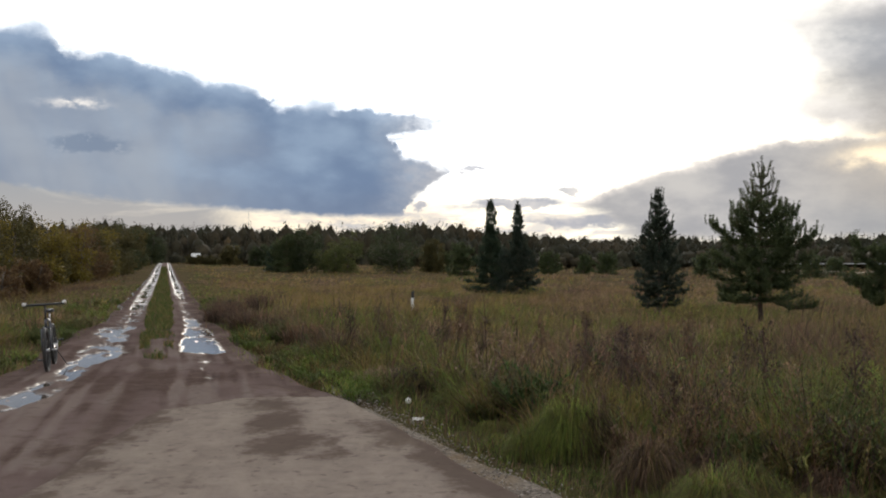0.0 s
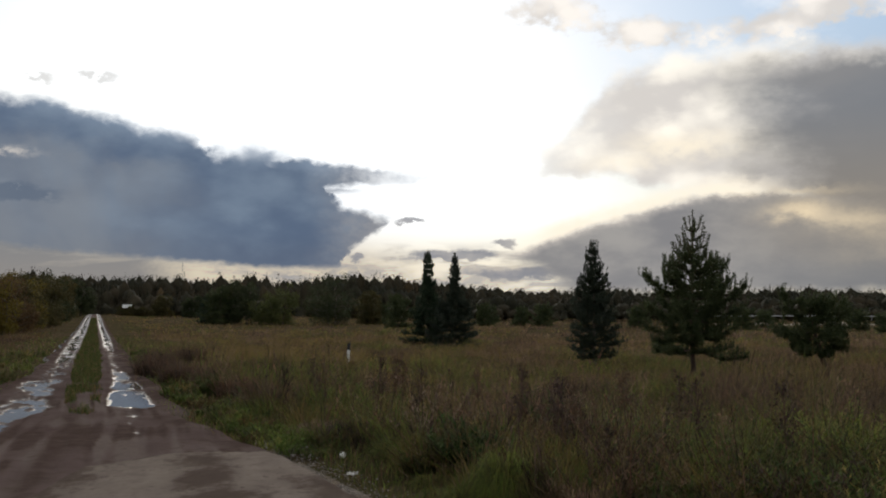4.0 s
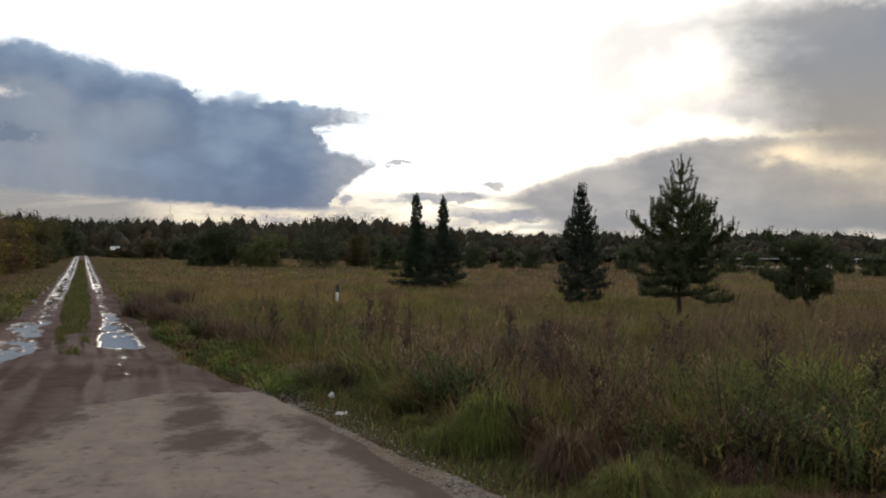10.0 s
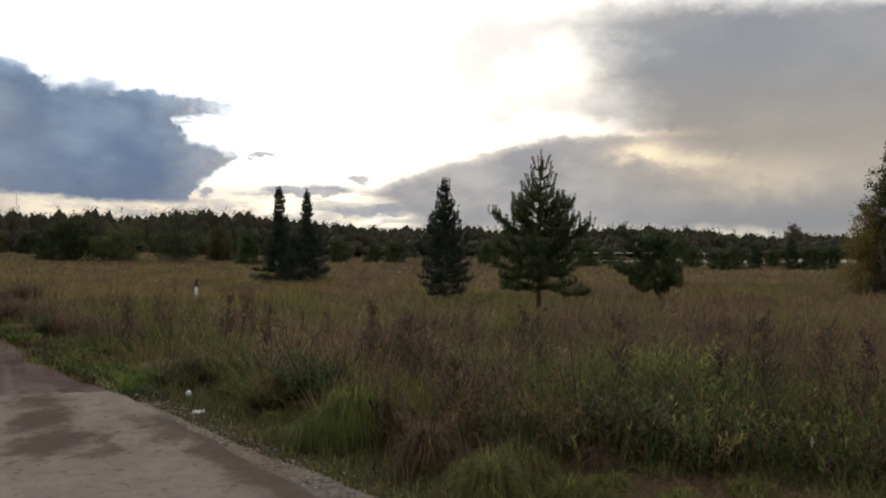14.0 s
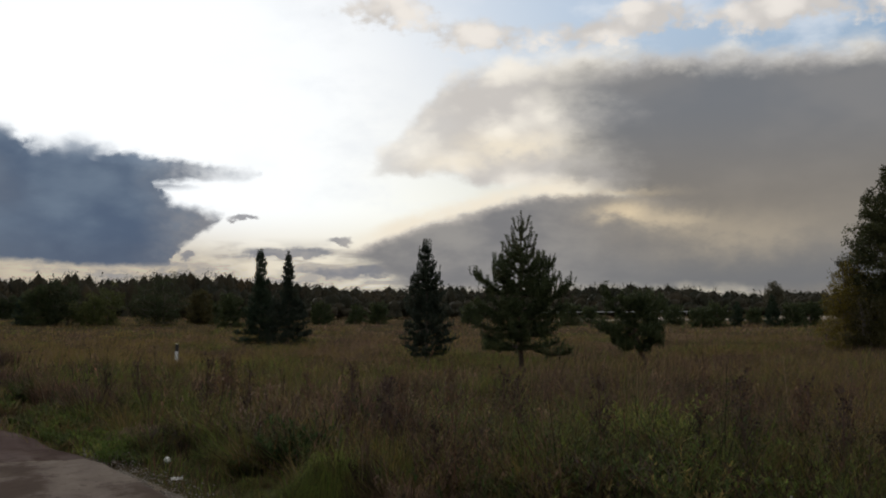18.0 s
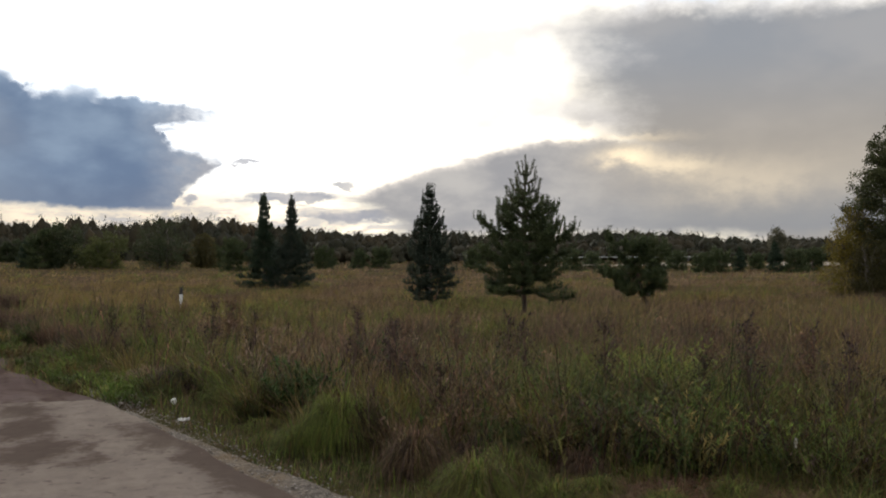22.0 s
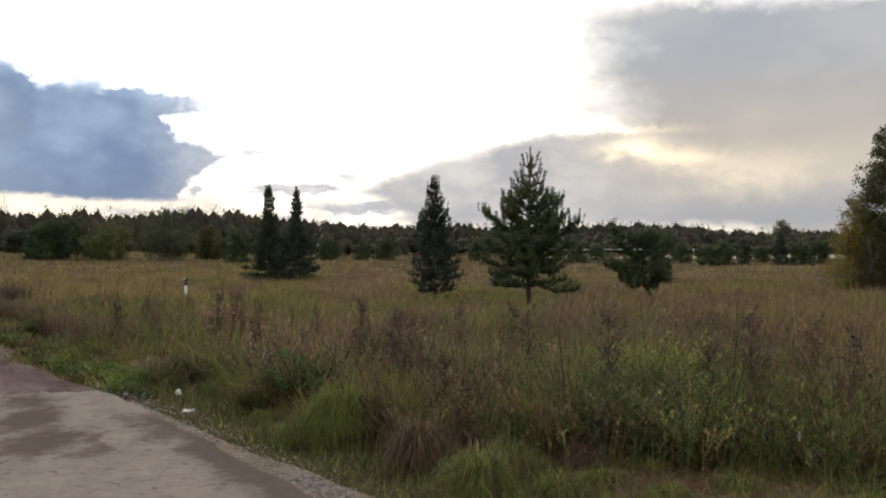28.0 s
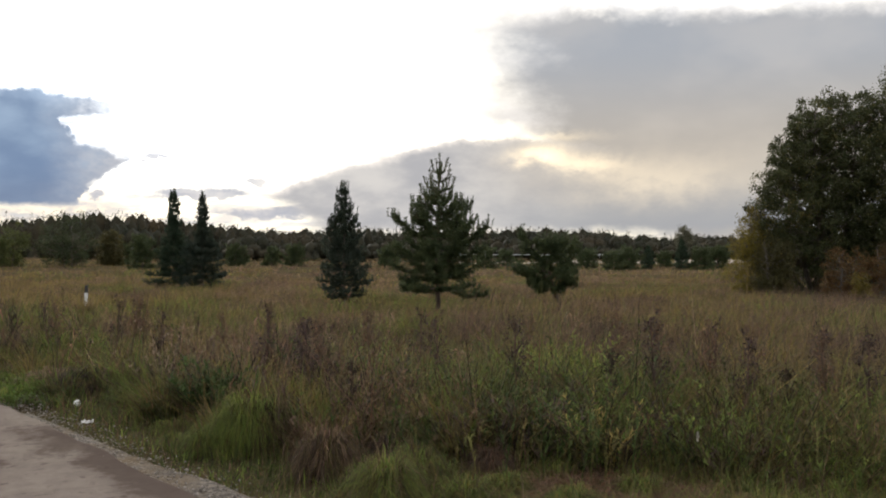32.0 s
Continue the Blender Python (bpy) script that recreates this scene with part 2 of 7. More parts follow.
# pale band over the woods
low_band = n.smooth(el, 6.5, 2.5)
air = n.mix(n.math("MULTIPLY", low_band, 0.92), air, n.mix(n.smooth(az, -4.0, 5.0), (1.12, 0.95, 0.69), (1.6, 1.44, 1.14)))

# small broken cloud overhead and behind: unseen, made bright to fill the ground with light
over = n.noise(n.vector(n.math("DIVIDE", wx, n.math("ADD", n.math("ABSOLUTE", wz), 0.25)),
                        n.math("DIVIDE", wy, n.math("ADD", n.math("ABSOLUTE", wz), 0.25)), 0.0), 1.7, 6.0, 0.6)
high = n.math("MULTIPLY", n.smooth(over, 0.43, 0.56), n.math("MAXIMUM", n.smooth(el, 18.5, 22.0), n.smooth(wy, 0.3, -0.2)))
air = n.mix(n.math("MULTIPLY", high, 0.85), air, (1.75, 1.68, 1.58))
# fleecy cloud above the grey one
fleece = add_all([around(*at, wu, wv) for at in ((10.2, 17.8, 3.4, 1.3), (15.8, 16.3, 3.0, 1.1), (22.8, 16.2, 3.6, 1.2), (26.8, 17.2, 2.4, 1.2), (32.2, 16.5, 2.8, 1.2), (35.6, 17.5, 3.0, 1.3), (41.0, 16.2, 4.0, 1.2))])
fleece = n.smooth(n.math("ADD", fleece, n.math("ADD", n.math("MULTIPLY_ADD", knobs, 0.9, -0.55), n.math("MULTIPLY_ADD", fray, 1.1, -0.55))), 0.3, 0.95)
air = n.mix(n.math("MULTIPLY", fleece, 0.9), air, n.mix(n.smooth(knobs, 0.45, 0.75), (1.22, 1.14, 1.06), (1.72, 1.6, 1.46)))
scrap = n.smooth(n.math("MULTIPLY", add_all([around(*at, wu, wv) for at in ((-19.6, 12.9, 0.9, 0.35), (-16.7, 13.3, 1.4, 0.35))]), n.smooth(fray, 0.3, 0.6)), 0.15, 0.7)
air = n.mix(n.math("MULTIPLY", scrap, 0.65), air, (1.0, 0.98, 0.95))

# long streaks low over the woods
streak = n.math("MULTIPLY", n.smooth(wisp, 0.45, 0.58), n.math("MULTIPLY", n.smooth(el, 0.3, 1.4), n.smooth(el, 4.2, 2.6)))
air = n.mix(n.math("MULTIPLY", streak, 0.7), air, n.mix(n.smooth(fray, 0.4, 0.65), (0.5, 0.48, 0.5), (0.95, 0.84, 0.68)))
shreds = n.noise(n.vector(n.math("MULTIPLY", az, 0.33), n.math("MULTIPLY", el, 2.0), 52.0), 0.75, 4.0, 0.6, 0.3)
shreds = n.math("MULTIPLY", n.smooth(shreds, 0.47, 0.6), n.math("MULTIPLY", n.smooth(el, 4.6, 3.2), n.math("MULTIPLY", n.smooth(az, -9.0, -5.0), n.smooth(az, 17.0, 12.0))))
air = n.mix(n.math("MULTIPLY", shreds, 0.75), air, n.mix(n.smooth(puff, 0.4, 0.6), (0.52, 0.52, 0.56), (0.85, 0.77, 0.68)))
banks = add_all([around(*at, wu, wv) for at in ((4.3, 3.5, 3.4, 0.42), (8.4, 2.35, 3.4, 0.5), (1.7, 5.65, 0.9, 0.22), (-1.6, 3.4, 0.55, 0.4), (7.2, 4.3, 0.9, 0.3))])
banks = n.smooth(n.math("ADD", banks, n.math("MULTIPLY_ADD", fray, 0.8, -0.4)), 0.4, 0.8)
air = n.mix(n.math("MULTIPLY", banks, 0.85), air, n.mix(n.smooth(puff, 0.35, 0.65), (0.36, 0.38, 0.45), (0.56, 0.54, 0.56)))

# warm grey cloud at the right, in two decks
deck_top = [(5.0, 2.6), (6.5, 3.6), (8.9, 4.2), (10.6, 4.9), (14.0, 5.8), (17.4, 6.75), (20.7, 7.2), (24.0, 7.0), (30.0, 6.4), (43.0, 5.5)]
deck_low = [(5.0, 3.2), (7.0, 2.9), (8.5, 2.2), (10.0, 1.3), (12.0, 0.2), (14.0, 0.0), (43.0, 0.0)]
main_top = [(6.0, 8.0), (7.2, 8.1), (9.0, 8.7), (10.2, 10.2), (11.2, 11.3), (12.6, 13.1), (14.0, 14.4), (16.4, 15.2), (19.4, 15.5), (24.2, 15.6), (29.1, 15.4), (33.7, 15.3), (43.0, 14.8)]
main_low = [(6.0, 8.2), (7.2, 7.9), (10.0, 8.0), (14.0, 7.9), (15.3, 7.4), (17.4, 7.0), (22.0, 6.9), (25.0, 5.6), (29.0, 3.0), (33.0, 0.5), (43.0, 0.0)]
main, main_h, main_d = cloud(main_top, main_low, 1.1, 0.8, 25, 20, wu, n.math("ADD", wv, n.math("MULTIPLY_ADD", knobs, -1.2, 0.7)))
murk = n.mix(n.smooth(el, 6.0, 12.5), (0.43, 0.395, 0.355), (0.35, 0.37, 0.405))
murk = n.mix(n.smooth(broad, 0.38, 0.64, 0.0, 0.75), murk, n.mix(n.smooth(el, 5.0, 12.0), (0.53, 0.475, 0.41), (0.45, 0.445, 0.45)))
pearl = n.mix(n.smooth(n.math("ADD", n.math("MULTIPLY", knobs, 0.5), n.math("MULTIPLY", billow, 0.6)), 0.42, 0.72), (1.16, 1.1, 1.04), (1.85, 1.74, 1.55))
inside = n.smooth(n.math("ADD", az, n.math("ADD", n.math("MULTIPLY_ADD", billow, 9.0, -4.5), n.math("MULTIPLY_ADD", puff, 3.0, -1.5))), 17.5, 26.0)
inside = n.math("MULTIPLY", inside, n.smooth(main_d, 0.2, 2.2))
main_col = n.mix(inside, pearl, murk)
thick = n.math("MULTIPLY", n.smooth(n.math("MULTIPLY_ADD", billow, 7.0, n.math("ADD", az, -3.5)), 6.0, 15.0, 0.4, 1.0), n.smooth(main_d, 0.0, 1.6, 0.75, 1.0))
air = n.mix(n.math("MULTIPLY", main, thick), air, main_col)
# the lit hollow in its side
bay = add_all([n.math("MULTIPLY", around(*at, wu, wv), much) for at, much in (((17.8, 9.9, 3.4, 0.75), 0.9), ((14.5, 8.9, 2.6, 0.5), 0.5))])
air = n.mix(n.math("MULTIPLY", bay, n.smooth(fray, 0.25, 0.6, 0.55, 1.0)), air, (1.72, 1.54, 1.24))
# the lower deck with its bright upper rim
deck, deck_h, deck_d = cloud(deck_top, deck_low, 0.5, 1.9, 25, 20, eu, wv)
rim = n.math("MULTIPLY", n.math("MULTIPLY", n.smooth(deck_d, -1.0, -0.1), n.smooth(deck_d, 0.7, 0.1)), n.math("MULTIPLY", n.smooth(az, 7.0, 11.0), n.smooth(az, 25.0, 20.5)))
air = n.mix(n.math("MULTIPLY", rim, n.smooth(puff, 0.3, 0.6, 0.6, 1.0)), air, (1.75, 1.58, 1.3))
deck_col = n.mix(n.smooth(billow, 0.35, 0.68), (0.4, 0.395, 0.41), (0.6, 0.575, 0.55))
deck_col = n.mix(n.smooth(deck_d, 0.9, 0.1), deck_col, (0.98, 0.9, 0.82))
deck_col = n.mix(n.smooth(az, 17.0, 30.0), deck_col, n.mix(n.smooth(el, 1.5, 6.0), (0.34, 0.345, 0.36), murk))
air = n.mix(n.math("MULTIPLY", deck, n.smooth(az, 5.0, 9.0, 0.5, 1.0)), air, deck_col)
gap = add_all([n.math("MULTIPLY", around(*at, eu, wv), much) for at, much in (((24.4, 5.9, 1.6, 0.5), 0.9), ((27.0, 5.3, 2.2, 0.5), 0.45), ((31.0, 4.3, 5.5, 1.3), 0.28), ((24.0, 6.9, 3.0, 0.25), 0.4))])
gap = n.math("MULTIPLY", gap, n.smooth(puff, 0.25, 0.65, 0.45, 1.0), clamp=True)
air = n.mix(n.math("MULTIPLY", gap, 0.9), air, (1.7, 1.38, 0.92))

# grey rain under the shower cloud
rain = n.math("MULTIPLY", n.smooth(n.math("MULTIPLY_ADD", puff, 5.0, az), -7.0, -12.0), n.smooth(el, 7.5, 6.0))
air = n.mix(n.math("MULTIPLY", rain, n.smooth(wisp, 0.46, 0.66, 0.98, 0.5)), air, n.mix(n.smooth(el, 2.0, 4.5), (0.43, 0.41, 0.4), (0.36, 0.37, 0.39)))
# the dark blue shower cloud at the left
dark_top = [(-32, 14.2), (-24.9, 13.3), (-22.4, 13.1), (-21.3, 12.6), (-19.1, 12.1), (-16.5, 11.6), (-14.4, 11.1), (-12.8, 10.9), (-11.0, 10.9), (-9.8, 10.2), (-6.2, 9.8), (-4.4, 9.4), (-3.2, 7.9), (-2.3, 7.0), (-0.6, 6.6), (0.4, 6.1), (1.2, 4.6), (3, 2.5)]
dark_low = [(-32, 4.8), (-24.9, 4.1), (-19.1, 3.4), (-16.0, 3.15), (-12.8, 2.95), (-9.5, 2.75), (-6.2, 2.55), (-2.6, 2.6), (-2.0, 3.4), (-0.8, 4.3), (0.3, 5.1), (1.1, 5.8), (3, 8.0)]
tight_u = n.math("ADD", az, n.math("MULTIPLY_ADD", fray, 1.8, -0.9))
tight_v = n.math("ADD", el, n.math("MULTIPLY_ADD", fray, 0.45, -0.22))
dark, dark_h, dark_d = cloud(dark_top, dark_low, 1.2, 0.45, -14.5, 17.5, tight_u, n.math("ADD", tight_v, n.math("MULTIPLY_ADD", knobs, -1.7, 0.75)), tight_v)
tongue, tongue_h, tongue_d = cloud([(-9, 9.6), (-2.8, 9.2), (-0.1, 8.9), (1.3, 8.8), (2.6, 8.6), (3, 8.0)], [(-9, 7.0), (-4.5, 7.0), (-3.0, 7.3), (-0.1, 7.4), (2.6, 7.8), (3, 8.6)], 0.5, 0.5, -3, 6, tight_u, n.math("ADD", tight_v, n.math("MULTIPLY_ADD", puff, 1.3, -0.65)))
tongue2, tongue2_h, tongue2_d = cloud([(-9, 8.3), (-4, 7.8), (-0.6, 7.5), (0.3, 7.3), (3, 6.8)], [(-9, 6.6), (-4, 6.9), (-1, 7.1), (0.3, 7.3), (3, 7.8)], 0.4, 0.4, -3, 6, tight_u, tight_v)
lobe_side = n.smooth(az, -9.0, -6.0)
tongue = n.math("MULTIPLY", tongue, n.math("MULTIPLY", lobe_side, n.smooth(n.math("MULTIPLY_ADD", fray, 4.0, az), 4.6, -1.0, 0.25, 1.0)))
tongue2 = n.math("MULTIPLY", n.math("MULTIPLY", tongue2, lobe_side), n.smooth(az, 0.0, -3.5, 0.35, 0.8))
dark = n.math("MAXIMUM", dark, n.math("MAXIMUM", tongue, tongue2))
dark_d = n.math("MAXIMUM", dark_d, n.math("MULTIPLY", n.math("MAXIMUM", tongue_d, tongue2_d), n.math("MULTIPLY", lobe_side, 1.6)))
curtain = n.noise(n.vector(n.math("MULTIPLY_ADD", el, 0.25, az), n.math("MULTIPLY", el, 0.5), 40.0), 0.3, 3.0, 0.5)
pale = n.math("MULTIPLY", n.smooth(n.math("MULTIPLY_ADD", billow, 10.0, n.math("ADD", az, -5.0)), -8.0, -18.0), n.smooth(dark_d, 1.6, 3.2))
dark_col = n.mix(n.smooth(n.math("ADD", n.math("MULTIPLY", billow, 0.6), n.math("MULTIPLY", knobs, 0.4)), 0.36, 0.68), (0.172, 0.24, 0.365), (0.29, 0.38, 0.51))
dark_col = n.mix(n.smooth(dark_h, 2.6, 0.2, 0.0, 0.55), dark_col, (0.165, 0.205, 0.295))
dark_col = n.mix(n.math("MULTIPLY", pale, n.smooth(curtain, 0.3, 0.65, 0.4, 0.75)), dark_col, (0.385, 0.415, 0.46))
dark_col = n.mix(n.math("MULTIPLY", n.smooth(dark_d, 1.9, 0.5), n.smooth(knobs, 0.35, 0.75, 0.3, 0.85)), dark_col, (0.4, 0.51, 0.67))
dark_col = n.mix(n.smooth(dark_d, 0.9, 0.1), dark_col, (0.8, 0.88, 0.98))
side = n.math("MULTIPLY", n.smooth(n.math("MULTIPLY_ADD", puff, 3.0, n.math("ADD", az, -1.5)), -5.0, 0.0), n.smooth(fray, 0.3, 0.6, 0.6, 1.0))
dark_col = n.mix(n.math("MULTIPLY", side, 0.6), dark_col, (0.62, 0.6, 0.6))
scud = n.math("MULTIPLY", around(-20.4, 6.6, 2.4, 0.55, wu, wv), n.smooth(fray, 0.25, 0.5))
dark_col = n.mix(n.smooth(scud, 0.2, 0.7, 0.0, 0.75), dark_col, (0.19, 0.245, 0.34))
chink = n.math("MULTIPLY", around(-21.2, 8.8, 1.3, 0.22, wu, wv), n.smooth(fray, 0.35, 0.6))
dark_col = n.mix(chink, dark_col, (0.95, 0.9, 0.85))
air = n.mix(n.math("MULTIPLY", dark, n.smooth(az, -110.0, -80.0)), air, dark_col)
background = n.add("ShaderNodeBackground")
n.put(background.inputs[0], air)
n.put(background.inputs[1], 1.0)
n.put(n.add("ShaderNodeOutputWorld").inputs[0], background.outputs[0])

sun = new("sun", bpy.data.lights.new("sun", "SUN"))
sun.data.energy, sun.data.angle, sun.data.color = 1.6, radians(14), (1.0, 0.9, 0.76)
sun.matrix_world = look((0, 0, 0), (-math.sin(radians(SUN_AZ)), -math.cos(radians(SUN_AZ)), -math.tan(radians(SUN_EL))))
sun.location = (-60, 600, 150)


# ---- materials ----
def plant_material(name, through_light=0.35, rough=0.75):
    """Blades and leaves whose colour is carried stalk by stalk."""
    m, k = material(name)
    carried = k.add("ShaderNodeAttribute")
    carried.attribute_name = "tint"
    color = carried.outputs[0]
    spot = k.noise(k.add("ShaderNodeTexCoord").outputs["Object"], 9.0, 2.0)
    color = k.mix(k.smooth(spot, 0.35, 0.7, 0.0, 0.3), color, (0.09, 0.06, 0.035))
    shade = k.add("ShaderNodeMixShader")
    leaf = k.add("ShaderNodeBsdfTranslucent")
    k.put(leaf.inputs[0], color)
    k.put(shade.inputs[0], through_light)
    k.put(shade.inputs[1], k.principled(color, rough, spec=0.06))
    k.put(shade.inputs[2], leaf.outputs[0])
    k.finish(shade.outputs[0])
    return m


def leaf_material(name, dark, light, odd, odd_share=0.15, through_light=0.3, rough=0.6, patch=1.2, vary=0.55):
    """Foliage that varies leaf by leaf and limb by limb."""
    m, k = material(name)
    island = k.add("ShaderNodeNewGeometry").outputs["Random Per Island"]
    spot = k.noise(k.add("ShaderNodeTexCoord").outputs["Object"], 1.0 / patch, 3.0)
    color = k.mix(k.math("MULTIPLY_ADD", island, vary, k.smooth(spot, 0.3, 0.7, 0.0, 0.45)), dark, light)
    color = k.mix(k.math("MULTIPLY", k.smooth(spot, 0.45, 0.75), k.math("GREATER_THAN", k.math("FRACT", k.math("MULTIPLY", island, 7.31)), 1 - odd_share)), color, odd)
    shade = k.add("ShaderNodeMixShader")
    leaf = k.add("ShaderNodeBsdfTranslucent")
    k.put(leaf.inputs[0], color)
    k.put(shade.inputs[0], through_light)
    k.put(shade.inputs[1], k.principled(color, rough, spec=0.15))
    k.put(shade.inputs[2], leaf.outputs[0])
    k.finish(shade.outputs[0])
    return m


def bark_material(name, dark, light, scale=9.0):
    m, k = material(name)
    at = k.add("ShaderNodeTexCoord").outputs["Object"]
    streaks = k.add("ShaderNodeMapping")
    k.put(streaks.inputs[0], at)
    streaks.inputs["Scale"].default_value = (1, 1, 0.25)
    grain = k.noise(streaks.outputs[0], scale, 5.0, 0.65)
    k.finish(k.principled(k.mix(k.smooth(grain, 0.3, 0.7), dark, light), 0.9, k.bump(grain, 0.6, 0.02)))
    return m


def plain_material(name, color, rough=0.5, metal=0.0, dirt=(0.12, 0.1, 0.08), dirt_share=0.25, scale=14.0):
    """Painted or bare surface with a little grime and unevenness."""
    m, k = material(name)
    at = k.add("ShaderNodeTexCoord").outputs["Object"]
    grime = k.noise(at, scale, 5.0, 0.65)
    k.finish(k.principled(k.mix(k.smooth(grime, 0.48, 0.75, 0.0, dirt_share), color, dirt), k.smooth(grime, 0.2, 0.8, rough * 0.8, min(1, rough * 1.3)), None, metal))
    return m


GRASS = plant_material("grass_blades", 0.38)
WEED = plant_material("weed_leaves", 0.3)
PINE = leaf_material("pine_needles", (0.036, 0.05, 0.023), (0.1, 0.12, 0.048), (0.15, 0.11, 0.05), 0.1, 0.32, 0.55, 0.8)
SPRUCE = leaf_material("spruce_needles", (0.025, 0.042, 0.026), (0.065, 0.09, 0.05), (0.13, 0.1, 0.05), 0.12, 0.25, 0.6, 0.6)
SPRUCE_BLUE = leaf_material("blue_spruce_needles", (0.028, 0.038, 0.028), (0.068, 0.085, 0.058), (0.13, 0.1, 0.05), 0.1, 0.25, 0.6, 0.6)
ALDER = leaf_material("alder_leaves", (0.04, 0.046, 0.02), (0.1, 0.106, 0.042), (0.2, 0.15, 0.05), 0.2, 0.35, 0.55, 1.6)
YELLOW = leaf_material("yellow_leaves", (0.09, 0.072, 0.018), (0.21, 0.155, 0.03), (0.16, 0.16, 0.04), 0.3, 0.4, 0.6, 0.9)
ORANGE = leaf_material("orange_leaves", (0.085, 0.05, 0.024), (0.2, 0.11, 0.042), (0.2, 0.15, 0.04), 0.3, 0.4, 0.6, 0.9)
OLIVE = leaf_material("olive_leaves", (0.05, 0.046, 0.019), (0.1, 0.086, 0.03), (0.15, 0.09, 0.03), 0.2, 0.35, 0.6, 2.0)
RUSSET = leaf_material("russet_leaves", (0.09, 0.055, 0.03), (0.17, 0.105, 0.05), (0.2, 0.15, 0.05), 0.2, 0.35, 0.7, 0.9)
YELLOW_GREEN = leaf_material("yellow_green_leaves", (0.1, 0.085, 0.018), (0.23, 0.175, 0.034), (0.3, 0.2, 0.04), 0.2, 0.4, 0.6, 0.8)
PALE_LEAVES = leaf_material("pale_poplar_leaves", (0.1, 0.095, 0.062), (0.2, 0.185, 0.125), (0.2, 0.15, 0.07), 0.1, 0.35, 0.7, 1.5, 0.3)
FAR_GREEN = leaf_material("far_tree_leaves", (0.03, 0.04, 0.02), (0.068, 0.08, 0.034), (0.1, 0.08, 0.03), 0.15, 0.25, 0.7, 2.5)
FAR_LIGHT = leaf_material("far_yellow_green_leaves", (0.055, 0.066, 0.022), (0.12, 0.13, 0.042), (0.14, 0.1, 0.035), 0.15, 0.3, 0.7, 2.5)
DULL_STEEL = plain_material("dark_dirty_steel", (0.045, 0.043, 0.042), 0.75, 0.3)
WOODS = leaf_material("woodland_leaves", (0.027, 0.03, 0.018), (0.082, 0.058, 0.034), (0.1, 0.066, 0.03), 0.12, 0.12, 0.8, 14.0, 0.15)
BARK = bark_material("grey_bark", (0.05, 0.04, 0.032), (0.16, 0.13, 0.1))
PINE_BARK = bark_material("pine_bark", (0.04, 0.03, 0.022), (0.12, 0.075, 0.05))
BIRCH = bark_material("birch_bark", (0.12, 0.11, 0.1), (0.45, 0.42, 0.38), 5.0)
WHITE = plain_material("white_paint", (0.75, 0.75, 0.73), 0.45)
PLASTIC = plain_material("white_plastic", (0.8, 0.79, 0.76), 0.35, 0.0, (0.3, 0.26, 0.2), 0.5, 30)
BLACK = plain_material("black_paint", (0.018, 0.018, 0.02), 0.5)
RUBBER = plain_material("tyre_rubber", (0.02, 0.02, 0.02), 0.8, 0.0, (0.12, 0.09, 0.06), 0.6, 20)
STEEL = plain_material("dull_steel", (0.45, 0.45, 0.46), 0.4, 0.9)
ZINC = plain_material("galvanised_steel", (0.42, 0.42, 0.41), 0.6, 0.3)
FRAME_PAINT = plain_material("dark_frame_paint", (0.03, 0.032, 0.04), 0.3)
GRIP = plain_material("pale_grip_tape", (0.62, 0.6, 0.57), 0.7)
GLASS = plain_material("dark_window_glass", (0.02, 0.024, 0.028), 0.12, 0.0, (0.05, 0.05, 0.05), 0.2)

# soil under the meadow
SOIL, k = material("meadow_soil")
at = k.add("ShaderNodeTexCoord").outputs["Object"]
broad, fine = k.noise(at, 0.18, 4.0), k.noise(at, 6.0, 6.0, 0.7)
color = k.mix(k.smooth(broad, 0.35, 0.65), (0.08, 0.058, 0.036), (0.05, 0.05, 0.02))
color = k.mix(k.smooth(fine, 0.4, 0.65, 0.0, 0.7), color, (0.11, 0.08, 0.05))
k.finish(k.principled(color, 0.95, k.bump(fine, 0.9, 0.08), spec=0.0))

# clay of the track: red channel how wet, green how pale and dried, blue how dark
MUD, k = material("wet_track_mud")
at = k.add("ShaderNodeTexCoord").outputs["Object"]
state = k.add("ShaderNodeSeparateColor")
carried = k.add("ShaderNodeAttribute")
carried.attribute_name = "tint"
k.put(state.inputs[0], carried.outputs[0])
broad, fine, grit = k.noise(at, 0.7, 4.0), k.noise(at, 5.0, 6.0, 0.65), k.noise(at, 42.0, 4.0, 0.7)
color = k.mix(k.smooth(broad, 0.3, 0.7), (0.096, 0.068, 0.061), (0.132, 0.099, 0.089))
pale = k.math("MULTIPLY", state.outputs[1], k.smooth(fine, 0.25, 0.6, 0.45, 1.0))
color = k.mix(k.math("MULTIPLY", pale, 0.75), color, (0.17, 0.137, 0.118))
color = k.mix(k.math("MULTIPLY", state.outputs[2], k.smooth(fine, 0.3, 0.6, 0.4, 0.85)), color, (0.066, 0.045, 0.036))
color = k.mix(k.smooth(fine, 0.5, 0.66, 0.0, 0.45), color, (0.07, 0.052, 0.042))
color = k.mix(k.smooth(grit, 0.55, 0.75, 0.0, 0.35), color, (0.2, 0.17, 0.145))
color = k.mix(state.outputs[0], color, (0.06, 0.045, 0.036))
rough = k.math("MULTIPLY_ADD", state.outputs[0], -0.55, 0.9)
k.finish(k.principled(color, rough, k.bump(k.math("ADD", fine, k.math("MULTIPLY", grit, 0.3)), 0.8, 0.04), spec=k.math("MULTIPLY", state.outputs[0], 0.35)))

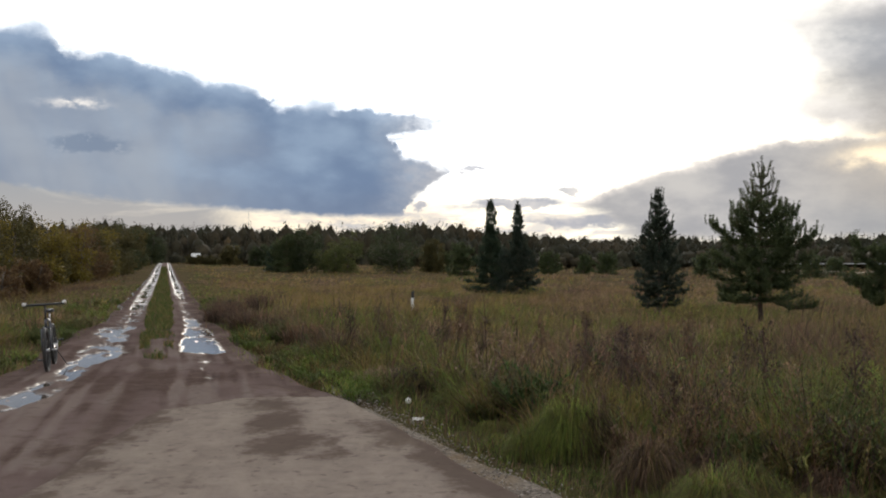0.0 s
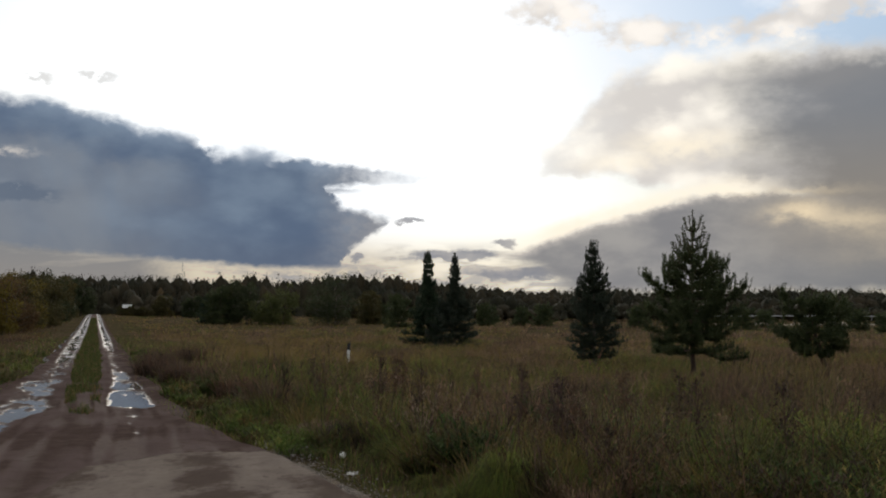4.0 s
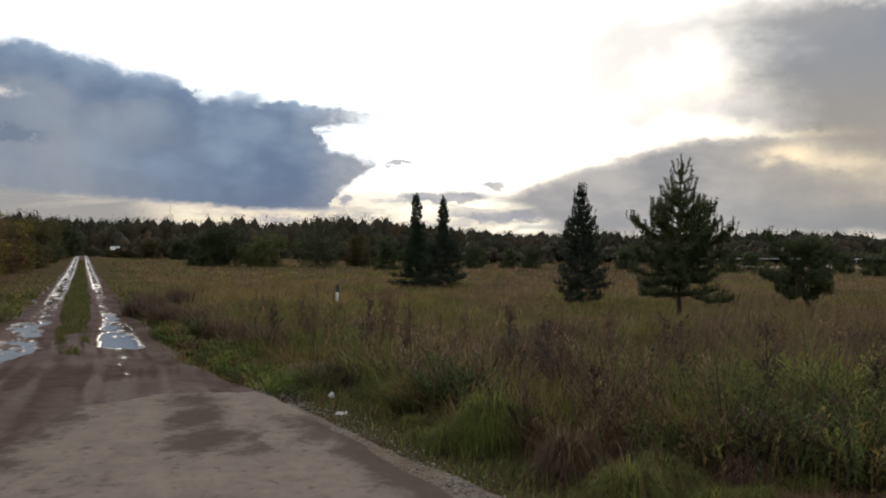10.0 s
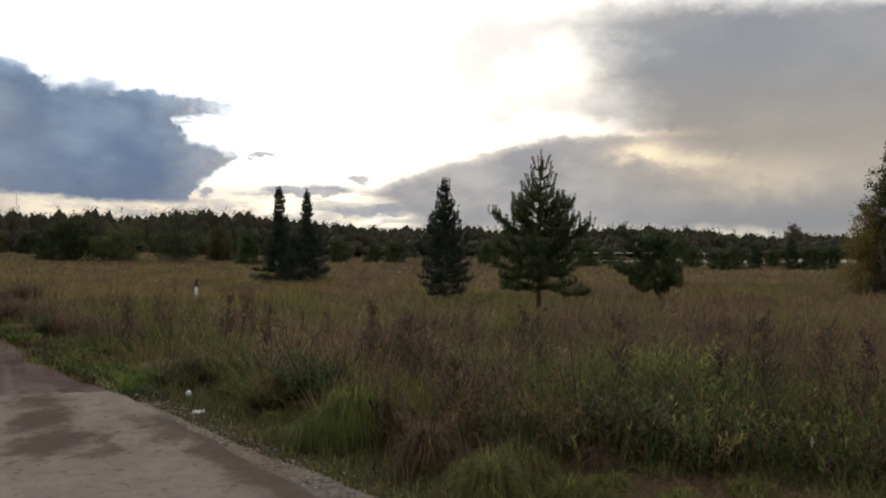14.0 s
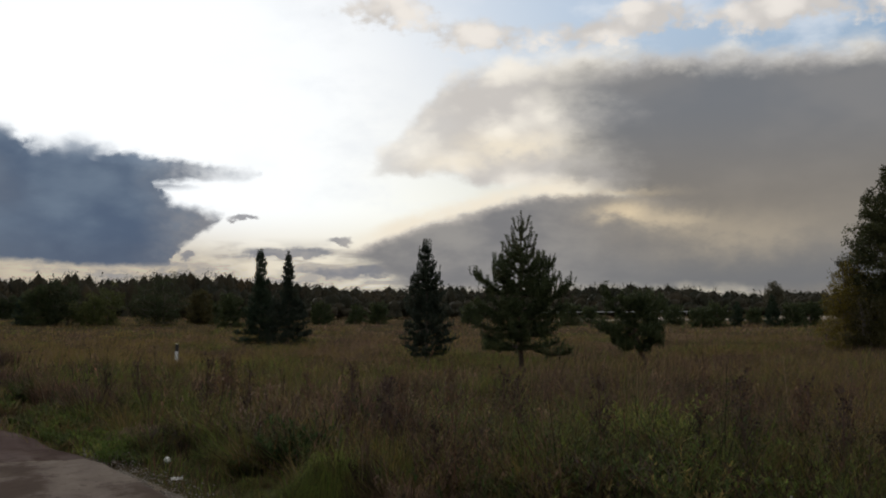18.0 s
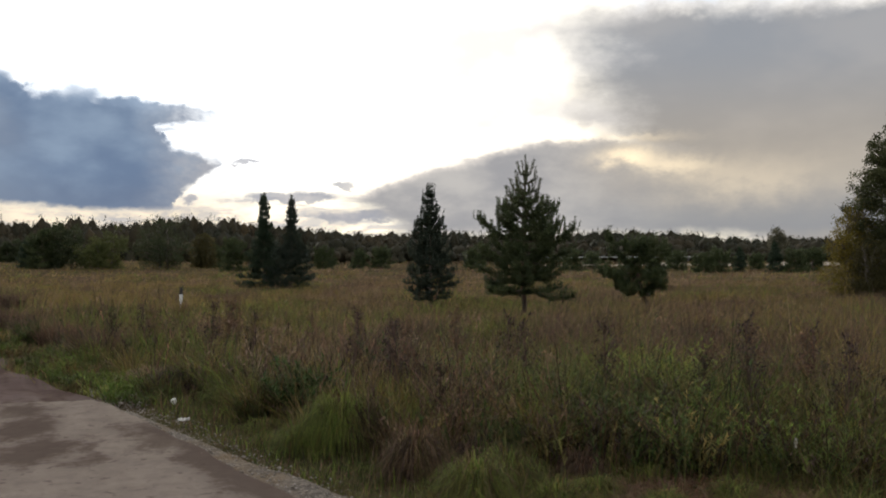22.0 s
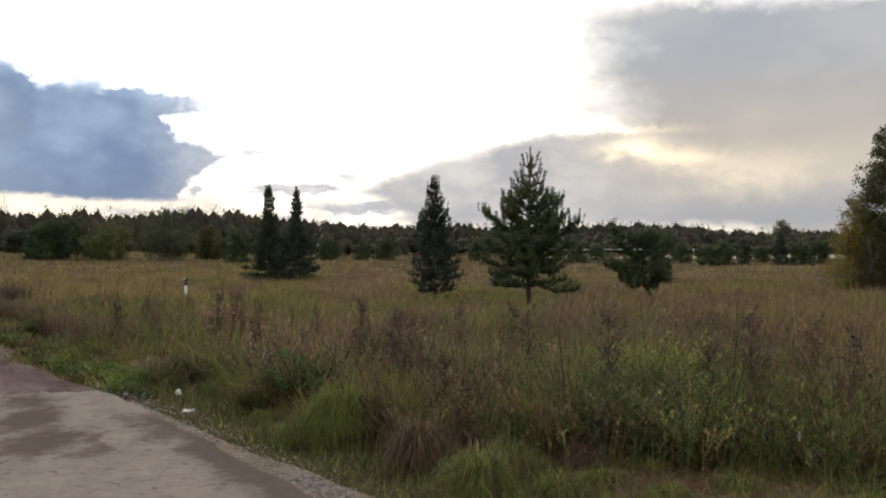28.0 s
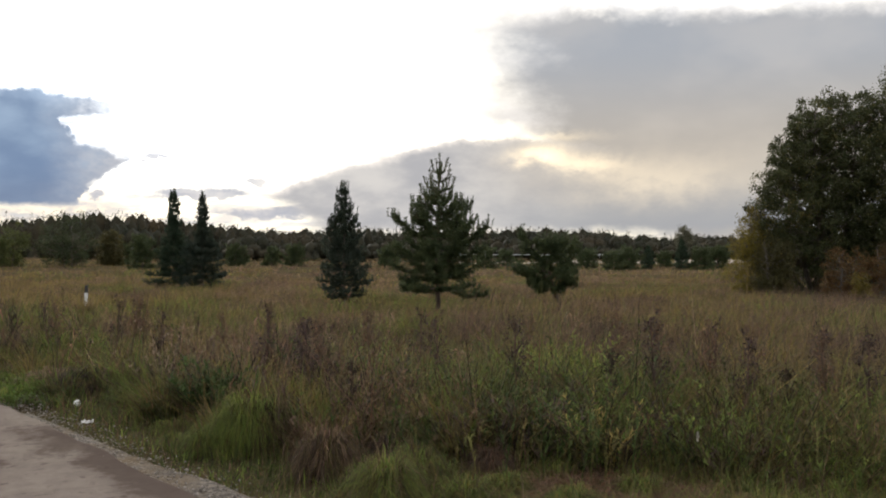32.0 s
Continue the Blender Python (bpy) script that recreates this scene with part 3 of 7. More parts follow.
# old asphalt under pale dried clay
ASPHALT, k = material("clay_stained_asphalt")
at = k.add("ShaderNodeTexCoord").outputs["Object"]
lanes = k.add("ShaderNodeMapping")
k.put(lanes.inputs[0], at)
lanes.inputs["Rotation"].default_value = (0, 0, radians(-21))
lanes.inputs["Scale"].default_value = (1.25, 0.6, 1)
broad, fine, grit = k.noise(lanes.outputs[0], 1.3, 6.0, 0.62, 0.3), k.noise(at, 5.0, 6.0, 0.7), k.noise(at, 90.0, 3.0, 0.7)
damp = k.add("ShaderNodeAttribute")
damp.attribute_name = "tint"
color = k.mix(k.smooth(fine, 0.3, 0.7), (0.165, 0.135, 0.113), (0.228, 0.188, 0.158))
small = k.noise(lanes.outputs[0], 2.6, 5.0, 0.65, 0.4)
edge = k.math("ADD", k.math("MULTIPLY", damp.outputs[2], 0.46), k.math("ADD", k.math("MULTIPLY", broad, 0.36), k.math("MULTIPLY", small, 0.4)))
edge = k.math("ADD", edge, k.math("MULTIPLY_ADD", fine, 0.9, -0.45))
color = k.mix(k.smooth(edge, 0.52, 0.8, 0.0, 0.85), color, (0.075, 0.055, 0.045))
color = k.mix(k.smooth(k.math("ADD", k.math("MULTIPLY", small, 0.6), k.math("MULTIPLY", fine, 0.4)), 0.5, 0.64, 0.0, 0.4), color, (0.105, 0.082, 0.066))
color = k.mix(k.smooth(broad, 0.5, 0.3, 0.0, 0.2), color, (0.27, 0.23, 0.185))
flecks = k.noise(at, 9.0, 3.0, 0.6)
color = k.mix(k.smooth(flecks, 0.6, 0.68, 0.0, 0.5), color, (0.075, 0.055, 0.044))
color = k.mix(k.smooth(grit, 0.6, 0.72, 0.0, 0.5), color, (0.09, 0.076, 0.066))
k.finish(k.principled(color, 0.95, k.bump(k.math("ADD", fine, k.math("MULTIPLY", grit, 0.5)), 0.4, 0.01), spec=0.0))

# gravel shoulder
GRAVEL, k = material("gravel_shoulder")
at = k.add("ShaderNodeTexCoord").outputs["Object"]
cells = k.add("ShaderNodeTexVoronoi")
k.put(cells.inputs["Vector"], at), k.put(cells.inputs["Scale"], 34.0)
fine = k.noise(at, 2.2, 5.0)
color = k.mix(cells.outputs["Color"], (0.06, 0.05, 0.041), (0.2, 0.17, 0.14))
color = k.mix(k.smooth(fine, 0.4, 0.65), color, (0.13, 0.095, 0.06))
k.finish(k.principled(color, 0.95, spec=0.05, normal=k.bump(cells.outputs["Distance"], 0.8, 0.02)))
STONE, k = material("small_stones")
color = k.mix(k.add("ShaderNodeNewGeometry").outputs["Random Per Island"], (0.14, 0.12, 0.1), (0.32, 0.28, 0.245))
k.finish(k.principled(color, 0.95, spec=0.05))

# standing water
WATER, k = material("puddle_water")
ripple = k.noise(k.add("ShaderNodeTexCoord").outputs["Object"], 6.0, 2.0)
k.finish(k.principled((0.07, 0.055, 0.042), 0.06, k.bump(ripple, 0.04, 0.01), spec=0.6))


# ---- ground, track and road ----
def track_x(y):
    """The middle line of the dirt track."""
    return -0.15 - 0.291 * np.asarray(y, float)


def half_left(y):
    return np.interp(y, [4, 12, 14, 22, 27, 300], [2.7, 2.45, 2.1, 1.8, 1.45, 1.4])


def half_right(y):
    return np.interp(y, [4, 11.3, 13.0, 15, 20, 28, 300], [2.6, 2.3, 1.9, 1.65, 1.55, 1.45, 1.4])


def edge_x(y):
    """The right-hand edge of the asphalt."""
    return np.interp(y, [-40, 0, 5.5, 6.63, 7.59, 8.65, 11.2], [19.5, 3.15, 0.89, 0.45, 0.075, -0.25, -1.28])


def verge(x, y):
    """How far from the road's edge, in metres."""
    l = x - track_x(y)
    right = np.where(y < 11.8, x - edge_x(y) - 0.35, l - half_right(y))
    left = -l - half_left(y)
    return np.where(l > 0, right, left)


def rise(x, y):
    """The ground lifts gently towards the woods where the track runs."""
    return 1.4 * ramp01(np.hypot(x, y), 70, 250) * ramp01(np.degrees(np.arctan2(x, y)), 4, -8) * ramp01(y, 0, 40)


def land(x, y):
    """Height of the ground: the road lies on a low bank above the meadow."""
    away = ramp01(verge(x, y), 1.6, 9.0) * ramp01(y, -30, 0)
    return rise(x, y) - 0.03 - 0.45 * away + 0.14 * (value_noise(x, y, 6, 3) - 0.5) * away


rings = np.r_[0, np.geomspace(0.6, 2600, 170)]
turns = np.linspace(0, 2 * np.pi, 240, endpoint=False)
gx, gy = np.outer(rings, np.sin(turns)), np.outer(rings, np.cos(turns))
gz = land(gx, gy)
i, j = np.meshgrid(np.arange(len(rings) - 1), np.arange(240), indexing="ij")
quads = np.stack([i * 240 + j, i * 240 + (j + 1) % 240, (i + 1) * 240 + (j + 1) % 240, (i + 1) * 240 + j], -1).reshape(-1, 4)[:, ::-1]
ground = new("ground", np_mesh("ground", np.stack([gx, gy, gz], -1).reshape(-1, 3), quads, SOIL, smooth=True))
tagged(ground, "brown and olive meadow soil reaching to the woods", "ground", kind="structure")


WATER_LEVEL = 0.03
# wheel ruts: distance along, offset from the middle line, half-width and depth of the wet part
RUT_LEFT = ([9.6, 10.4, 11, 12, 13.2, 14.6, 15.6, 17, 18.5, 20.5, 22.5, 25, 30, 36, 60, 120, 300],
            [-1.75, -1.68, -1.6, -1.4, -1.24, -1.16, -1.1, -0.96, -0.98, -1.0, -1.02, -0.86, -0.78, -0.8, -0.86, -0.9, -0.9],
            [0.05, 0.16, 0.3, 0.26, 0.2, 0.22, 0.3, 0.5, 0.38, 0.36, 0.5, 0.36, 0.24, 0.32, 0.42, 0.45, 0.45],
            [0.02, 0.045, 0.055, 0.05, 0.048, 0.05, 0.05, 0.062, 0.052, 0.052, 0.058, 0.054, 0.05, 0.055, 0.052, 0.05, 0.05])
RUT_RIGHT = ([12, 13.6, 16.4, 17.3, 18.5, 22, 26, 28, 30, 42, 48, 65, 120, 300],
             [0.74, 0.74, 0.84, 0.86, 0.86, 0.9, 0.88, 0.85, 0.82, 0.85, 0.86, 0.95, 0.95, 0.95],
             [0.1, 0.12, 0.2, 0.5, 0.46, 0.34, 0.22, 0.2, 0.2, 0.24, 0.28, 0.3, 0.34, 0.34],
             [0.0, 0.008, 0.0, 0.068, 0.07, 0.06, 0.052, 0.03, 0.02, 0.024, 0.05, 0.05, 0.05, 0.05])


def mud_height(l, y):
    x = track_x(y) + l
    far = 1 - 0.55 * ramp01(y, 30, 60)
    z = 0.074 + 0.022 * (value_noise(x, y, 0.9, 5) - 0.5) + far * 0.012 * (value_noise(l * 3.0, y, 0.4, 8) - 0.5) + 0.005 * (value_noise(x, y, 0.07, 18) - 0.5)
    clods = 0.4 * value_noise(l * 3.0, y, 0.7, 6) + 0.35 * value_noise(l * 2.0, y, 0.28, 7) + 0.25 * value_noise(l * 1.5, y, 0.12, 9) - 0.5
    for rut, calm_at in ((RUT_LEFT, 16.9), (RUT_RIGHT, 18.0)):
        middle, half, deep = (np.interp(y, rut[0], q) for q in rut[1:])
        q = np.clip(1 - ((l - middle) / (half * 1.25)) ** 2, 0, 1)
        calm = np.exp(-((y - calm_at) / 1.3) ** 2)
        z = z - deep * q + q * (0.2 if calm_at < 17 else 0.13) * far * (1 - (0.3 if calm_at < 17 else 0.75) * calm) * clods
    z = z + 0.04 * np.exp(-(l / 0.35) ** 2) * ramp01(y, 18, 24)
    # worn away under the asphalt
    z = z - 0.05 * ramp01(x, -3.0, -2.6) * ramp01(y, 10.6, 10.1)
    # tread marks along the wheel lines
    z = z - 0.01 * np.exp(-((np.mod(l * 3.2 + 0.3 * value_noise(y, l, 2, 15), 1) - 0.5) / 0.16) ** 2) * ramp01(y, 20, 12)
    return z


def mud_state(l, y, z):
    """How wet, how pale with dried clay and how dark the mud is."""
    s = l - 0.06 * (value_noise(y, 0 * y, 3.0, 101) - 0.5) - np.interp(y, [6, 9, 11.4, 13.7, 16, 20], [-0.3, -0.24, -0.14, -0.02, 0, 0])
    lines = 0.55 * value_noise(s * 7.0, y * 0.17, 1.0, 102) + 0.45 * value_noise(s * 16.0, y * 0.3, 1.0, 103)
    cake = value_noise(track_x(y) + l, y, 1.1, 104)
    pale = ramp01(0.6 * lines + 0.4 * cake, 0.5, 0.68) * ramp01(y, 27, 15)
    pale = np.maximum(pale, np.exp(-((l + np.interp(y, [7, 9, 11, 13.5], [1.3, 1.26, 1.18, 1.05])) / 0.13) ** 2) * ramp01(y, 14, 12.5) * (0.5 + 0.5 * cake))
    pale = np.maximum(pale, 0.55 * ramp01(y, 24, 30) * ramp01(lines, 0.4, 0.6))
    dark = ramp01(0.65 * lines + 0.35 * value_noise(track_x(y) + l, y, 0.8, 105), 0.48, 0.33) * ramp01(y, 24, 17)
    dark = np.maximum(dark, 0.9 * np.exp(-((l + np.interp(y, [7.5, 9.3, 11.4, 13.7, 15.7], [0.5, 0.45, 0.28, 0.05, 0.22])) / 0.14) ** 2) * ramp01(y, 17, 14))
    wet = ramp01(z, WATER_LEVEL + 0.014, WATER_LEVEL + 0.003) * (l > -1.75 - 0.3 * (y < 13)) * (l < 1.25)
    edge = np.maximum(ramp01(l - half_right(y), -0.75, -0.25), ramp01(-l - half_left(y), -0.6, -0.2)) * ramp01(y, 10, 12)
    dark = np.maximum(dark, edge * ramp01(value_noise(track_x(y) + l, y, 0.6, 107), 0.25, 0.6))
    pale = pale * (1 - 0.8 * edge)
    # far off the whole rut is slick with wet clay
    for rut in (RUT_LEFT, RUT_RIGHT):
        middle, half = np.interp(y, rut[0], rut[1]), np.interp(y, rut[0], rut[2])
        slick = ramp01(np.abs(l - middle) / half, 1.1, 0.6) * ramp01(y, 26, 40) * ramp01(value_noise(l * 3, y, 1.6, 106) + 0.5 * ramp01(y, 50, 80), 0.35, 0.55)
        if rut is RUT_RIGHT:
            slick = slick * ramp01(y, 42, 50)
        wet = np.maximum(wet, slick)
    return np.stack([wet, pale * (1 - wet), dark], -1)


ys = np.r_[np.arange(4, 34, 0.06), np.geomspace(34, 300, 420)]
us = np.linspace(-1.12, 1.12, 110)
Y, U = np.meshgrid(ys, us, indexing="ij")
ragged = 0.25 * (value_noise(Y, U * 0, 1.7, 21) - 0.5)
L = np.where(U < 0, U * (half_left(Y) + ragged), U * (half_right(Y) + ragged))
Z = mud_height(L, Y) - 0.14 * ramp01(np.abs(U), 0.93, 1.12)
i, j = np.meshgrid(np.arange(len(ys) - 1), np.arange(109), indexing="ij")
a = (i * 110 + j).ravel()
track = new("road", np_mesh("road", np.stack([track_x(Y) + L, Y, Z + rise(track_x(Y) + L, Y)], -1).reshape(-1, 3), np.stack([a, a + 1, a + 111, a + 110], 1), MUD, mud_state(L, Y, Z).reshape(-1, 3), smooth=True))
tagged(track, "wet brown dirt track with two rutted wheel lines", "dirt road", kind="structure")


def water_sheet(name, l0, l1, y0, y1, level, label):
    """A flat sheet of standing water that shows where the ruts lie lower than it."""
    y = np.linspace(y0, y1, max(6, int((y1 - y0) * 0.5)))
    v = np.r_[np.c_[track_x(y) + l0, y, level + rise(track_x(y) + l0, y)], np.c_[track_x(y) + l1, y, level + rise(track_x(y) + l1, y)]]
    m = len(y)
    a = np.arange(m - 1)
    ob = new(name, np_mesh(name, v, np.stack([a, a + m, a + m + 1, a + 1], 1), WATER))
    return tagged(ob, label, "puddle", "puddles in the wheel ruts", "structure")


water_sheet("puddle", -2.05, -1.1, 9.9, 13.2, WATER_LEVEL, "broken puddle shining where the rut leaves the asphalt")
water_sheet("puddle", -1.55, -0.4, 13.2, 30, WATER_LEVEL, "long broken puddle shining in a muddy wheel rut")
water_sheet("puddle", -1.25, -0.45, 30, 290, WATER_LEVEL, "thin line of water in a far wheel rut")
water_sheet("puddle", 0.3, 1.27, 12.5, 30, WATER_LEVEL, "wide puddle reflecting sky at the end of a rut")
water_sheet("puddle", 0.65, 1.15, 30, 290, WATER_LEVEL, "thin line of water in a far wheel rut")


# asphalt: a thin worn slab with a broken far edge
rows = np.r_[np.linspace(-40, 4, 30), np.arange(4.2, 9.8, 0.12), np.arange(9.8, 11.7, 0.05)]
cols = 90
Y, U = np.meshgrid(rows, np.linspace(0, 1, cols), indexing="ij")
left = np.interp(Y, [-40, 0, 4, 6.77, 9.02, 9.96, 11.7], [13.0, -3.4, -3.1, -2.93, -3.03, -2.99, -2.5]) + 0.18 * (value_noise(Y, 0 * Y, 0.8, 31) - 0.5)
right = edge_x(Y) + 0.10 * (value_noise(Y, 0 * Y, 0.5, 32) - 0.5)
X = left + (right - left) * U
far_edge = 10.86 + 0.28 * U ** 3 - 0.75 * ramp01(U, 0.3, 0.0) + 0.16 * (value_noise(X, 0 * X, 0.45, 33) - 0.5) + 0.06 * (value_noise(X, 0 * X, 0.12, 34) - 0.5)
Yc = np.minimum(Y, far_edge + 0.02)
drop = np.maximum(ramp01(Y, far_edge - 0.05, far_edge + 0.02), np.maximum(ramp01(U, 0.985, 1.0), ramp01(U, 0.03, 0.0)))
Z = 0.112 + 0.012 * (value_noise(X, Y, 1.6, 35) - 0.5) - 0.13 * drop
i, j = np.meshgrid(np.arange(len(rows) - 1), np.arange(cols - 1), indexing="ij")
a = (i * cols + j).ravel()
damp = np.clip(1.5 - 1.5 * (right - X) / (0.55 + 0.45 * value_noise(X, Y, 0.9, 37)), 0, 1.2) * ramp01(Y, 10.5, 8.5) - 0.1
for sx, sy, rx, ry, much in ((-1.92, 10.3, 0.42, 0.7, 1.1), (-1.65, 9.2, 0.38, 0.8, 1.15), (-1.32, 8.2, 0.45, 0.7, 1.1), (-0.95, 7.7, 0.3, 0.35, 0.8), (-2.3, 8.0, 0.22, 0.5, 0.55), (-0.45, 8.6, 0.3, 0.2, 0.4),
                             (-2.75, 7.3, 0.25, 0.6, 0.6), (-1.9, 6.6, 0.4, 0.4, 0.5), (-0.9, 6.1, 0.6, 0.22, 0.6), (-0.2, 5.6, 0.5, 0.3, 0.6)):
    damp = np.maximum(damp, much * np.exp(-((X - sx) / rx) ** 2 - ((Y - sy) / ry) ** 2))
damp = np.maximum(damp, 0.85 * np.clip(1.2 - (X - left) / (0.25 + 0.75 * value_noise(X, Y, 0.55, 38)), 0, 1) * ramp01(Y, 4, 7))
asphalt = new("pavement", np_mesh("pavement", np.stack([X, Yc, Z], -1).reshape(-1, 3), np.stack([a, a + 1, a + cols + 1, a + cols], 1), ASPHALT, np.repeat(damp.reshape(-1, 1), 3, 1), smooth=True))
tagged(asphalt, "old asphalt road end stained with dried clay", "road", kind="structure")

# gravel shoulder beside the asphalt
rows = np.arange(-3, 11.5, 0.15)
Y, U = np.meshgrid(rows, np.linspace(0, 1, 16), indexing="ij")
wide = np.interp(Y, [-3, 6, 9, 11.5], [0.8, 0.62, 0.45, 0.3]) + 0.25 * (value_noise(Y, 0 * Y, 0.9, 41) - 0.5)
X = edge_x(Y) - 0.08 + wide * U
Z = 0.045 - 0.05 * ramp01(U, 0.6, 1.0) + 0.03 * (value_noise(X, Y, 0.2, 42) - 0.5) - 0.08 * ramp01(U, 0.9, 1.0)
i, j = np.meshgrid(np.arange(len(rows) - 1), np.arange(15), indexing="ij")
a = (i * 16 + j).ravel()
shoulder = new("trim", np_mesh("trim", np.stack([X, Y, Z], -1).reshape(-1, 3), np.stack([a, a + 1, a + 17, a + 16], 1), GRAVEL, smooth=True))
tagged(shoulder, "narrow gravel shoulder along the asphalt edge", "gravel", kind="structure")

# loose stones on the shoulder
m = 1900
sy = rng.uniform(3.5, 12, m)
sx = edge_x(sy) + rng.normal(0.2, 0.15, m)
sr = rng.uniform(0.004, 0.012, m) * rng.uniform(0.6, 1.4, m)
octa = np.array([(1, 0, 0), (0, 1, 0), (-1, 0, 0), (0, -1, 0), (0, 0, 0.8), (0, 0, -0.6)])
tri = np.array([(0, 1, 4), (1, 2, 4), (2, 3, 4), (3, 0, 4), (1, 0, 5), (2, 1, 5), (3, 2, 5), (0, 3, 5)])
v = octa[None] * rng.uniform(0.6, 1.3, (m, 6, 1)) * sr[:, None, None] + np.stack([sx, sy, np.where(sx < edge_x(sy), 0.1, 0.045) + sr * 0.4], 1)[:, None]
stones = new("loose_stones", np_mesh("loose_stones", v.reshape(-1, 3), (tri[None] + 6 * np.arange(m)[:, None, None]).reshape(-1, 3), STONE))
tagged(stones, "small grey stones scattered along the asphalt edge", "stones", kind="stuff")


# ---- plants: how blades, stalks, twigs and limbs are made ----
def blades(at, tall, wide, lean, turn, tint, segs=3, taper=0.75):
    """Curved blades; arrays by blade: foot, length, width, lean (x, y) at the tip, facing angle, colour."""
    m = len(at)
    levels = np.linspace(0, 1, segs + 1)
    side = np.stack([np.cos(turn), np.sin(turn), np.zeros(m)], 1)
    verts = np.zeros((m, segs + 1, 2, 3))
    bend = np.hypot(lean[:, 0], lean[:, 1])
    for q, s in enumerate(levels):
        mid = at + np.stack([lean[:, 0] * s ** 2, lean[:, 1] * s ** 2, s - 0.3 * np.minimum(bend, 1.2) * s ** 2], 1) * tall[:, None]
        half = 0.5 * wide[:, None] * (1 - taper * s ** 1.4) * side
        verts[:, q, 0], verts[:, q, 1] = mid - half, mid + half
    base = np.arange(m)[:, None] * (segs + 1) * 2 + np.arange(segs)[None] * 2
    quads = np.stack([base, base + 1, base + 3, base + 2], -1).reshape(-1, 4)
    colors = np.repeat(tint, (segs + 1) * 2, 0)
    return verts.reshape(-1, 3), quads, colors


def arcs(at, way, reach, high, crest, wide, tint, segs=6, twist=0.5):
    """Blades that rise to a crest and hang over outwards; way: unit vectors in the plan; crest: share of the length at the top."""
    m = len(at)
    verts = np.zeros((m, segs + 1, 2, 3))
    ang = np.arctan2(way[:, 1], way[:, 0]) + 1.57 + rng.normal(0, twist, m)
    side = np.stack([np.cos(ang), np.sin(ang), np.zeros(m)], 1)
    for q, s in enumerate(np.linspace(0, 1, segs + 1)):
        up = np.maximum(high * (1 - ((s - crest) / crest) ** 2), 0.015 * (s > 0.5))
        mid = at + np.c_[way * (reach * s ** 1.35)[:, None], up]
        half = 0.5 * wide[:, None] * (1 - 0.85 * s ** 1.5) * side
        verts[:, q, 0], verts[:, q, 1] = mid - half, mid + half
    base = np.arange(m)[:, None] * (segs + 1) * 2 + np.arange(segs)[None] * 2
    quads = np.stack([base, base + 1, base + 3, base + 2], -1).reshape(-1, 4)
    return verts.reshape(-1, 3), quads, np.repeat(tint, (segs + 1) * 2, 0)


def tubes(p0, p1, r0, r1, sides=5):
    """Tapered round pieces between pairs of points."""
    p0, p1, r0, r1 = (np.asarray(q, float) for q in (p0, p1, r0, r1))
    axis = p1 - p0
    axis /= np.linalg.norm(axis, axis=1, keepdims=True) + 1e-9
    ref = np.where(np.abs(axis[:, 2:3]) > 0.9, (1.0, 0.0, 0.0), (0.0, 0.0, 1.0))
    u = np.cross(axis, ref)
    u /= np.linalg.norm(u, axis=1, keepdims=True)
    w = np.cross(axis, u)
    ang = np.linspace(0, 2 * np.pi, sides, endpoint=False)
    ring = np.cos(ang)[None, :, None] * u[:, None] + np.sin(ang)[None, :, None] * w[:, None]
    v = np.concatenate([p0[:, None] + ring * r0[:, None, None], p1[:, None] + ring * r1[:, None, None]], 1)
    s = np.arange(sides)
    f = np.stack([s, (s + 1) % sides, (s + 1) % sides + sides, s + sides], 1)
    return v.reshape(-1, 3), (f[None] + np.arange(len(p0))[:, None, None] * 2 * sides).reshape(-1, 4)


def pipe(points, radii, sides=8):
    """One continuous tapered round stem through points."""
    points, radii = np.asarray(points, float), np.asarray(radii, float)
    axis = np.gradient(points, axis=0)
    axis /= np.linalg.norm(axis, axis=1, keepdims=True) + 1e-9
    u = np.cross(axis, (0.0, 1.0, 0.0))
    u /= np.linalg.norm(u, axis=1, keepdims=True) + 1e-9
    w = np.cross(axis, u)
    ang = np.linspace(0, 2 * np.pi, sides, endpoint=False)
    v = points[:, None] + (np.cos(ang)[None, :, None] * u[:, None] + np.sin(ang)[None, :, None] * w[:, None]) * radii[:, None, None]
    i, j = np.meshgrid(np.arange(len(points) - 1), np.arange(sides), indexing="ij")
    f = np.stack([i * sides + j, i * sides + (j + 1) % sides, (i + 1) * sides + (j + 1) % sides, (i + 1) * sides + j], -1)
    return v.reshape(-1, 3), f.reshape(-1, 4)


def leaves_at(centres, sizes, per_clump, leaf, squash=0.8):
    """Small folded leaves gathered in clumps."""
    m = len(centres) * per_clump
    which = np.repeat(np.arange(len(centres)), per_clump)
    off = rng.normal(size=(m, 3)) * (1, 1, squash)
    off *= (rng.random((m, 1)) ** 0.45) / (np.linalg.norm(off, axis=1, keepdims=True) + 1e-9)
    at = centres[which] + off * sizes[which, None]
    u = rng.normal(size=(m, 3))
    u /= np.linalg.norm(u, axis=1, keepdims=True)
    w = np.cross(u, rng.normal(size=(m, 3)))
    w /= np.linalg.norm(w, axis=1, keepdims=True) + 1e-9
    ln, wd = leaf * rng.uniform(0.6, 1.3, (m, 1)), leaf * rng.uniform(0.35, 0.6, (m, 1))
    v = np.stack([at - u * ln / 2, at + w * wd / 2, at + u * ln / 2, at - w * wd / 2], 1)
    return v.reshape(-1, 3), np.arange(m * 4).reshape(-1, 4)


